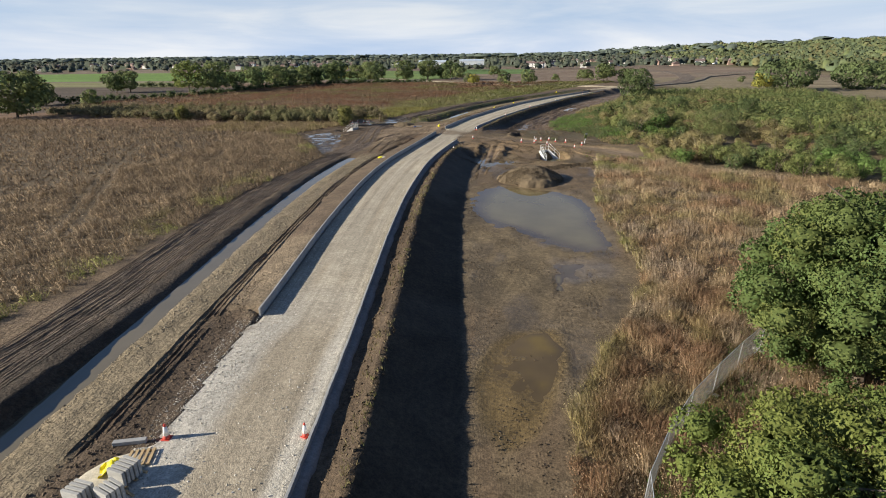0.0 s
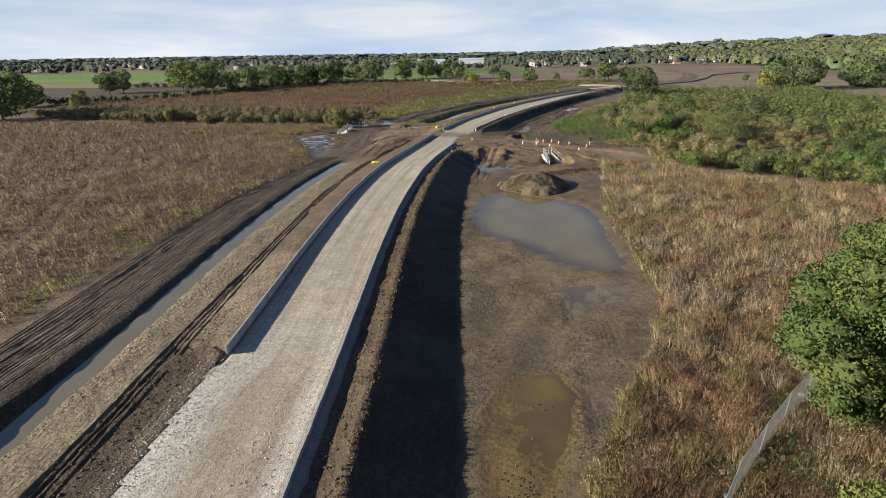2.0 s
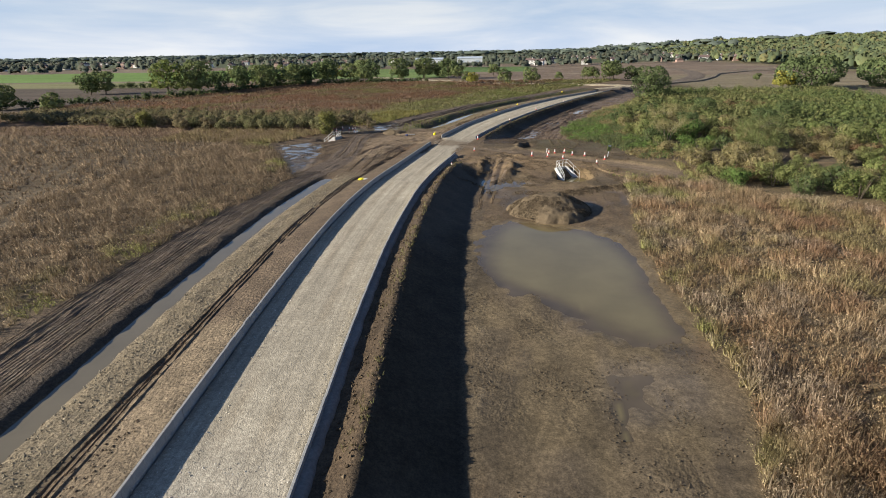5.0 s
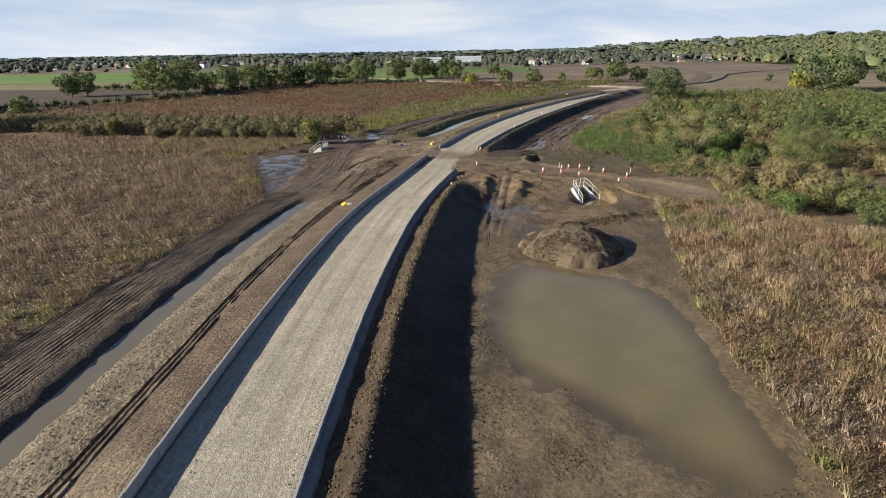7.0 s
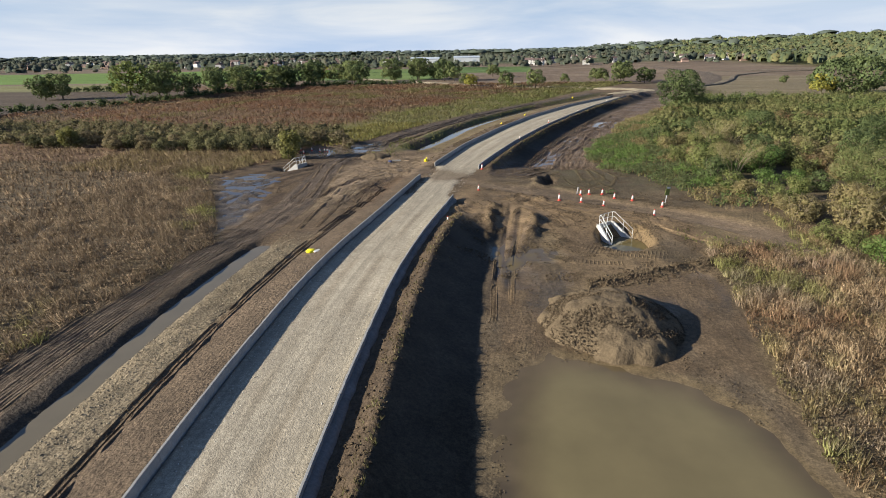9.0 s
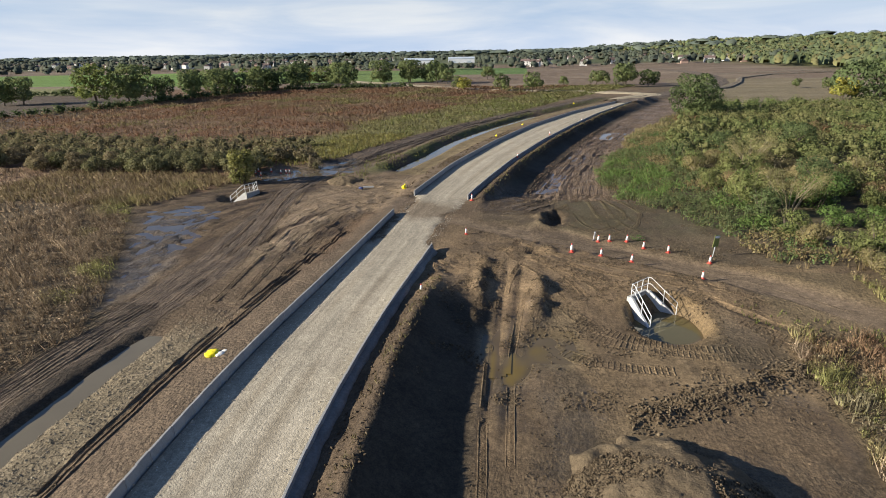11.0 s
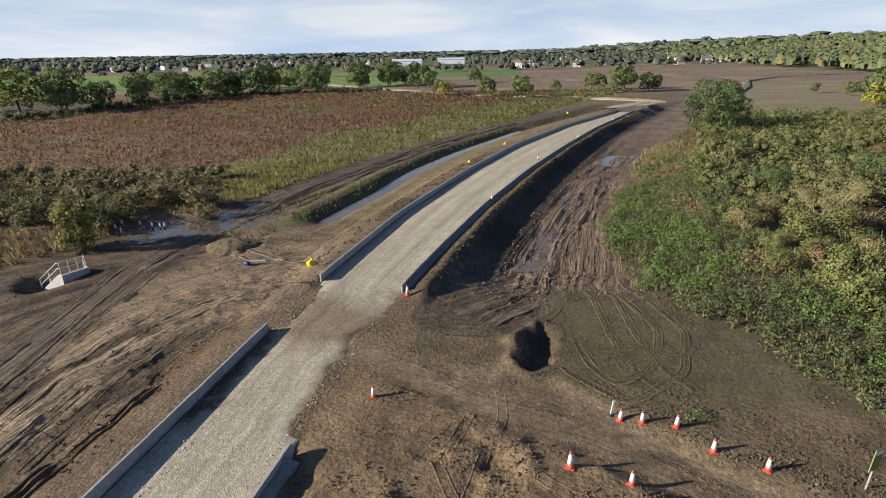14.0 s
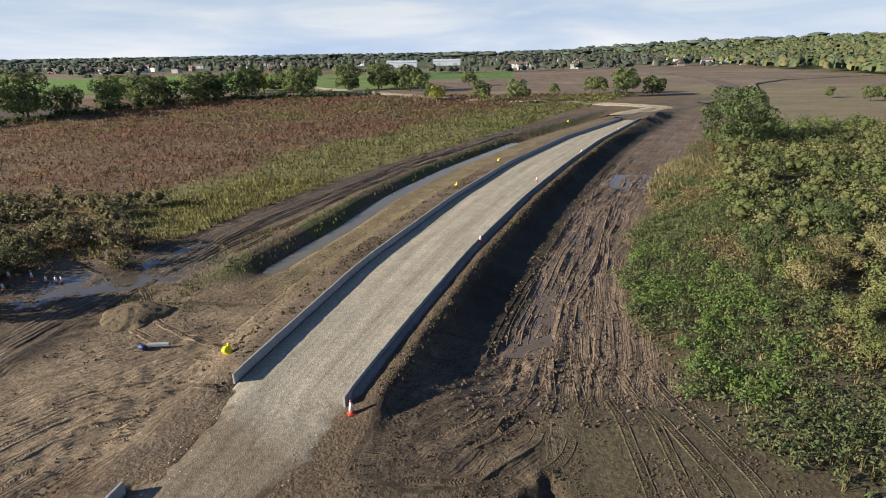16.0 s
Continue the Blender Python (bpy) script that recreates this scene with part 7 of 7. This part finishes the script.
# temporary mesh fence
def fence_panel(k, a, b):
    root = tagged(new("fence_panel"), "grey steel mesh site fence panel on a block foot", "fence panel", "fence panels")
    a, b = Vector(a), Vector(b)
    d = b - a
    L = d.length
    bm = bmesh.new()
    for p, q in (((0, 0, 0.05), (0, 0, 2.05)), ((L, 0, 0.05), (L, 0, 2.05)), ((0, 0, 2.03), (L, 0, 2.03)), ((0, 0, 0.15), (L, 0, 0.15))):
        rod(bm, p, q, 0.021, n=6)
    part("frame", bm, MAT_STEEL, root)
    bm = bmesh.new()
    n = 22
    for k in range(1, n):
        rod(bm, (L * k / n, 0, 0.15), (L * k / n, 0, 2.03), 0.009, n=3)
    for k in range(1, 8):
        rod(bm, (0, 0, 0.15 + 0.235 * k), (L, 0, 0.15 + 0.235 * k), 0.009, n=3)
    part("mesh", bm, MAT_MESH, root)
    bm = bmesh.new()
    box(bm, (0.7, 0.24, 0.13), pose(0, 0, 0.065, 0, 0, 90), 0.02)
    part("foot", bm, MAT_CONC, root)
    root.matrix_basis = Matrix.Translation(a) @ Matrix.Rotation(math.atan2(d.y, d.x), 4, "Z") @ pose(0, 0, 0, 3, 0, 0)
    return root


FENCE = [(7.7, -2.4), (8.75, 0.9), (9.1, 4.3), (10.65, 8.7 - 1.1), (12.4, 10.6), (14.45, 13.4), (16.6, 16.2), (18.8, 18.8), (21.2, 21.2)]
for k, (a, b) in enumerate(zip(FENCE, FENCE[1:])):
    za = floor_z(*a)
    fence_panel(k, (*a, za), (*b, za))


# sign on a post by the track
def site_sign(x, y):
    root = tagged(new("site_sign"), "green and white site sign on a post by the track", "sign")
    bm = bmesh.new()
    rod(bm, (0, 0, -0.2), (0, 0, 1.0), 0.04, n=8)
    part("post", bm, MAT_STEEL, root)
    bm = bmesh.new()
    box(bm, (0.75, 0.04, 1.1), pose(0, 0, 1.5, 0, 0, 0), 0.01)
    board = part("board", bm, material("green_board", (0.22, 0.25, 0.07), rough=0.5, grain=((3.0, 0.1),)), root)
    bm = bmesh.new()
    box(bm, (0.62, 0.01, 0.22), pose(0, -0.026, 1.88))
    part("header", bm, MAT_SLEEVE, board, "pale strip along the top")
    root.matrix_basis = pose(x, y, floor_z(x, y), 0, 8, 35)


site_sign(14.4, 99.2)


# yellow sacks along the left kerb
def yellow_marker(label):
    root = tagged(new("yellow_sack"), label, "sack", "yellow sacks")
    bm = bmesh.new()
    bmesh.ops.create_icosphere(bm, subdivisions=3, radius=0.38)
    for v in bm.verts:
        v.co *= 1 + 0.5 * noise.noise(v.co * 3.1)
        v.co.z = max(v.co.z * 0.95 + 0.24, 0.0)
    part("bag", bm, MAT_YELLOW, root, smooth=True)
    bm = bmesh.new()
    rod(bm, (0.05, 0, 0.5), (0.16, 0.05, 0.78), 0.07, 0.15, 9)
    part("tied_neck", bm, MAT_YELLOW, root, smooth=True)
    return root


set_out(yellow_marker("bright yellow plastic sack tied at the neck"), [(-19.1, 122.3), (-8.6, 169.8, 0.1), (-3.0, 189.0, 0.1), (14.0, 245.0, 0.1)], 6)


# lump of white sheeting and yellow bag beside the left kerb
def sack_pile(x, y):
    root = tagged(new("sack_pile"), "yellow and white plastic sacks slumped by the kerb", "sacks")
    for k, (dx, dy, s, mat, name) in enumerate(((0, 0, 0.75, MAT_YELLOW, "yellow_sack"), (0.75, -0.35, 0.6, MAT_RUBBLEBAG, "white_sack"), (1.15, 0.1, 0.45, MAT_RUBBLEBAG, "white_sack"))):
        bm = bmesh.new()
        bmesh.ops.create_icosphere(bm, subdivisions=3, radius=s)
        for v in bm.verts:
            n = noise.noise(v.co * 2.2 + Vector((k * 7, 0, 0)))
            v.co *= 1 + 0.35 * n
            v.co.z *= 0.42
        ob = part(name, bm, mat, root, smooth=True)
        ob.location = (dx, dy, s * 0.2)
    root.matrix_basis = pose(x, y, floor_z(x, y) - 0.03, 0, 0, 25) @ Matrix.Scale(0.62, 4)


sack_pile(-22.0, 77.3)


# stack of kerb stones, pallet, sacks at the start
def kerb_stack(x, y, rot, nx, nz, label):
    root = tagged(new("kerb_stack"), label, "kerb stack", "stacked kerbs")
    me = kerb_mesh()
    me.materials[0] = MAT_DARKCONC
    r = random.Random(int(x * 10))
    for k in range(nz):
        for j in range(nx):
            ob = link_part("kerb_stone", me, root)
            ob.matrix_basis = pose((j - nx / 2) * 0.2, r.uniform(-0.02, 0.02), 0.16 + 0.34 * k, 0, 0, r.uniform(-1, 1)) @ Matrix.Diagonal((1, 1.0, 0.38, 1)) @ Matrix.Translation((0, 0, 0.3))
    bm = bmesh.new()
    for dx in (-0.5, 0, 0.5):
        box(bm, (0.1, 1.0, 0.1), pose(dx, 0, 0.05))
    part("pallet_bearers", bm, MAT_WOOD, root)
    root.matrix_basis = pose(x, y, 0.0, 0, 0, rot)
    return root


kerb_stack(-13.0, 1.85, 78, 5, 2, "grey concrete kerb stones stacked on a pallet")
kerb_stack(-12.7, 0.6, 70, 4, 2, "grey concrete kerb stones stacked on a pallet")
kerb_stack(-14.0, 0.4, 82, 4, 2, "grey concrete kerb stones stacked on a pallet")


def pallet(x, y, z, rot):
    root = tagged(new("pallet"), "empty timber pallet lying on the stones", "pallet")
    for k in range(5):
        bm = bmesh.new()
        box(bm, (0.12, 1.1, 0.025), pose((k - 2) * 0.24, 0, 0.12))
        part("board", bm, MAT_WOOD, root)
    for dy in (-0.48, 0, 0.48):
        bm = bmesh.new()
        box(bm, (1.1, 0.1, 0.1), pose(0, dy, 0.05))
        part("bearer", bm, MAT_WOOD, root)
    root.matrix_basis = pose(x, y, z, 0, 0, rot)


pallet(-13.3, 3.0, 0.02, 20)


def yellow_sheet(x, y, z):
    root = tagged(new("folded_sheet"), "crumpled yellow plastic sheet on the mortar board", "plastic sheet")
    bm = bmesh.new()
    bmesh.ops.create_grid(bm, x_segments=14, y_segments=14, size=0.42)
    for v in bm.verts:
        v.co.z = 0.30 + 0.3 * noise.noise(v.co * 2.1) - 0.55 * abs(v.co.x) + 0.12 * noise.noise(v.co * 6)
    bmesh.ops.solidify(bm, geom=bm.faces[:], thickness=0.01)
    part("sheet", bm, MAT_YELLOW, root)
    root.matrix_basis = pose(x, y, z, 0, 0, 30)


def mortar_bed(x, y):
    bm = bmesh.new()
    bmesh.ops.create_icosphere(bm, subdivisions=4, radius=1.0)
    for v in bm.verts:
        n = noise.noise(v.co * 1.7)
        v.co.x *= 0.95 * (1 + 0.14 * n)
        v.co.y *= 1.5 * (1 + 0.14 * n)
        v.co.z *= 0.14
    ob = part("mortar_bed", bm, material("wet_mortar", (0.48, 0.43, 0.33), rough=0.9, grain=((2.0, 0.2), (12.0, 0.2)), bump=0.02, bump_scale=8.0), smooth=True)
    ob.matrix_basis = pose(x, y, 0.04, 0, 0, -35)
    tagged(ob, "flat heap of pale mortar on the ground", "mortar")


mortar_bed(-13.9, 2.1)
yellow_sheet(-13.95, 1.95, 0.2)


def loose_kerb(x, y, z, rot, label="loose concrete kerb stone lying on its side"):
    bm = bmesh.new()
    box(bm, (0.26, 1.5, 0.2), pose(0, 0, 0.1), 0.014)
    ob = part("loose_kerb", bm, MAT_KERB)
    ob.matrix_basis = pose(x, y, z, 0, 0, rot)
    tagged(ob, label, "kerb stone")


loose_kerb(-14.5, 3.9, 0.03, -72)
loose_kerb(-24.4, 122.9, 0.0, -80)


# blue and dark drum pieces by the far left spoil
def drum(x, y, rot):
    bm = lathe(bmesh.new(), [(0.26, -0.45), (0.29, -0.43), (0.29, 0.43), (0.26, 0.45)], 16)
    ob = part("drum", bm, material("blue_plastic", (0.03, 0.045, 0.13), rough=0.45, grain=((3.0, 0.12),)), smooth=True)
    ob.matrix_basis = pose(x, y, floor_z(x, y) + 0.17, 90, 0, rot) @ Matrix.Scale(0.65, 4)
    tagged(ob, "blue plastic drum lying in the spoil", "drum")


drum(-25.4, 122.6, 70)


# ---- earth heap, clods and stones ----
def heap(x, y, rx, ry, h, seed, label):
    n = 74
    a = np.linspace(-1.25, 1.25, n)
    X, Y = np.meshgrid(a, a)
    px, py = x + X.ravel() * rx, y + Y.ravel() * ry
    q = np.hypot(X.ravel(), Y.ravel()) * (1 + 0.28 * (fbm(X.ravel() * 2.3 + 5, Y.ravel() * 2.3, seed, 3) - 0.5) * 2)
    hz = h * np.clip(1 - q, 0, 1) ** 0.62 * 1.12
    hz = np.minimum(hz, h * (0.78 + 0.3 * fbm(px / 1.7, py / 1.7, seed + 3, 3)))
    z = land(px, py)[0]
    z = z - 0.12 + hz + (fbm(px / 0.5, py / 0.5, seed + 9, 3) - 0.5) * 0.3 * (hz > 0.02) * np.clip(hz, 0, 1)
    i = np.arange(n * n).reshape(n, n)
    f = np.stack([i[:-1, :-1], i[:-1, 1:], i[1:, 1:], i[1:, :-1]], -1).reshape(-1, 4)
    keep = (hz[f] > 0).any(1)
    return tagged(new("clay_mound", np_mesh("clay_mound", np.c_[px, py, z], f[keep], MAT_HEAP, smooth=True)), label, "mound")


heap(3.9, 68.3, 5.2, 5.2, 2.3, 5, "heap of dug brown clay beside the pool")


heap(-29.5, 127.6, 2.8, 2.2, 0.9, 15, "low heap of dark spoil beside the wet track")


def lumps(name, x, y, size, cols, mat, seed, label, category, z=None, sink=0.3):
    """Angular lumps strewn over the ground, in one mesh."""
    r = np.random.default_rng(seed)
    base = np.array([(1, 0, 0), (-1, 0, 0), (0, 1, 0), (0, -1, 0), (0, 0, 1), (0, 0, -1)], float)
    tri = np.array([(0, 2, 4), (2, 1, 4), (1, 3, 4), (3, 0, 4), (2, 0, 5), (1, 2, 5), (3, 1, 5), (0, 3, 5)])
    n = len(x)
    zz = land(x, y)[0] if z is None else z
    a = r.uniform(0, 6.283, n)
    s = size * r.uniform(0.5, 1.5, n) ** 1.4
    v = base[None] * r.uniform(0.6, 1.3, (n, 6, 1)) * (s[:, None] * np.array([1.0, 0.8, 0.6]))[:, None]
    ca, sa = np.cos(a)[:, None], np.sin(a)[:, None]
    vx, vy = v[..., 0] * ca - v[..., 1] * sa, v[..., 0] * sa + v[..., 1] * ca
    tx, ty = r.normal(size=(n, 1)) * 0.4, r.normal(size=(n, 1)) * 0.4
    V = np.stack([vx + x[:, None], vy + y[:, None], v[..., 2] + vx * tx + vy * ty + (zz + s * (0.6 - sink))[:, None]], -1).reshape(-1, 3)
    F = (tri[None] + np.arange(n)[:, None, None] * 6).reshape(-1, 3)
    C = np.repeat(np.array(cols)[r.integers(0, len(cols), n)] * r.uniform(0.8, 1.2, (n, 1)), 6, 0)
    return tagged(new(name, np_mesh(name, V, F, mat, C)), label, category, kind="stuff")


CLAY = [(0.092, 0.068, 0.043), (0.076, 0.056, 0.036), (0.115, 0.088, 0.056)]
x, y = region(120000, -16, 40, -4, 250, lambda x, y: (np.abs(x - edge_r(y) - 1.8 - wobble(x, y) * 0.3) < 0.95) & ((y < 95) | (y > 118)), 401)
lumps("clods_bank", x, y, 0.075, CLAY, MAT_CLOD, 51, "clods of clay along the spoil bank", "clods")
x, y = region(26000, -30, -10, -4, 120, lambda x, y: (np.abs(edge_l(y) - x - 3.6 - wobble(x, y) * 0.3) < 0.5) | ((y < 24) & (np.abs(edge_l(y) - x - 2.9) < 1.4)), 402)
lumps("clods_shelf", x, y, 0.062, [(0.11, 0.08, 0.055), (0.13, 0.095, 0.06)], MAT_CLOD, 52, "dark clods beside the wheel ruts", "clods")
x, y = region(22000, -32, -20, -4, 84, lambda x, y: (edge_l(y) - x > 4.0) & (edge_l(y) - x < 7.6), 403)
lumps("gravel_strip_stones", x, y, 0.045, [(0.24, 0.20, 0.135), (0.30, 0.255, 0.18), (0.18, 0.145, 0.10)], MAT_PALESTONE, 53, "ochre gravel beside the channel", "gravel")
x, y = region(24000, -9, 18, 76, 101, lambda x, y: (x - edge_r(y) > 1.0) & ((fbm(x / 1.8, y / 1.8, 77, 4) > 0.55) | (land(x, y)[1]["ridge"] > 0.35)) & (land(x, y)[1]["cross"] < 0.5), 404)
lumps("clods_crossing", x, y, 0.06, CLAY, MAT_CLOD, 54, "clods of clay churned up beside the track", "clods")
x, y = region(9000, -42, -18, 96, 145, lambda x, y: (edge_l(y) - x > 1.0) & (fbm(x / 2, y / 2, 78, 3) > 0.52), 405)
lumps("clods_side_crossing", x, y, 0.055, CLAY, MAT_CLOD, 55, "clods of clay on the churned crossing", "clods")
x, y = region(16000, -9, 18, 100, 126, lambda x, y: (x - edge_r(y) > 2.0) & (x < green_right(y)) & (land(x, y)[1]["cross"] < 0.3) & (fbm(x / 2, y / 2, 76, 3) > 0.5), 410)
lumps("clods_turning", x, y, 0.05, CLAY, MAT_CLOD, 62, "small clods on the mud beside the lane", "clods")
x, y = region(30000, -8, 15, 2, 80, lambda x, y: (x - edge_r(y) > 7.5) & (x < dry_right(y) + 0.5) & (fbm(x / 1.6, y / 3.5, 79, 4) > 0.57), 406)
lumps("clods_mud_flat", x, y, 0.042, CLAY, MAT_CLOD, 56, "small clods on the mud flat", "clods")
x, y = region(9000, -10, 22, 117, 190, lambda x, y: (x - edge_r(y) > 5.5) & (x < green_right(y) + 1), 407)
lumps("clods_far_mud", x, y, 0.10, [(0.115, 0.082, 0.058), (0.14, 0.10, 0.07)], MAT_CLOD, 57, "clods on the rutted mud", "clods")
x, y = region(26000, -22, 6, 118, 180, lambda x, y: (edge_l(y) - x > 0.3) & (edge_l(y) - x < 2.8) & (fbm(x / 1.2, y / 1.6, 198, 3) > 0.46), 411)
lumps("clods_far_verge", x, y, 0.095, CLAY, MAT_CLOD, 63, "dark clods filled in behind the far kerb", "clods")
x = rng.uniform(3, 18.5, 2600)
y = np.interp(x, [2, 4.2, 7.7, 11.2, 17.7, 22], [75.2, 76, 77.6, 79.7, 83.3, 85]) - wobble(x, x * 0 + 78) * 0.5 + rng.normal(size=2600) * 0.75
lumps("clods_windrow", x, y, 0.085, CLAY, MAT_CLOD, 61, "clods along the windrow of dug clay", "clods")
a = rng.uniform(0, 6.283, 9000)
q = rng.random(9000) ** 0.55 * 1.15
x, y = 3.9 + np.cos(a) * q * 5.0, 68.3 + np.sin(a) * q * 5.0
hz = 2.3 * np.clip(1 - q, 0, 1) ** 0.62 * 1.12
lumps("clods_heap", x, y, 0.065, CLAY, MAT_CLOD, 58, "lumps of clay on the heap", "clods", z=land(x, y)[0] - 0.1 + np.minimum(hz, 2.05), sink=0.5)
x, y = region(10000, -16, -9, -8, 20, lambda x, y: (x > edge_l(y) - 1.3) & (x < edge_l(y) + 2.6 - 0.5 * fbm(x, y, 3, 2)), 409)
lumps("apron_stones", x, y, 0.032, [(0.40, 0.365, 0.30), (0.33, 0.295, 0.235), (0.46, 0.43, 0.37)], MAT_PALESTONE, 60, "coarse pale stones at the ragged edge of the road base", "gravel", z=np.full(len(x), 0.012))
x, y = region(16000, -21, -4, -6, 118, lambda x, y: (x > edge_l(y) - 1.3) & (x < edge_r(y) - 0.25) & ((y < 22) | (np.abs(x - edge_l(y) - 1.2) < 1.0) | (edge_r(y) - x < 1.1)), 408)
lumps("road_stones", x, y, 0.035, [(0.46, 0.42, 0.35), (0.38, 0.34, 0.27), (0.52, 0.49, 0.43)], MAT_PALESTONE, 59, "loose pale stones on the road base", "gravel", z=np.full(len(x), 0.02))

# ---- kerb stones, one by one ----
kerb_line("kerb_west_near", edge_l, 17.9, 110.2, 1, "pale concrete kerb standing proud of the stone")
kerb_line("kerb_east_near", edge_r, -12.0, 98.8, -1, "pale concrete kerb standing proud of the stone")
kerb_line("kerb_west_far", edge_l, 119.6, 252, 1, "pale concrete kerb beyond the crossing")
kerb_line("kerb_east_far", edge_r, 118.0, 250, -1, "pale concrete kerb beyond the crossing")
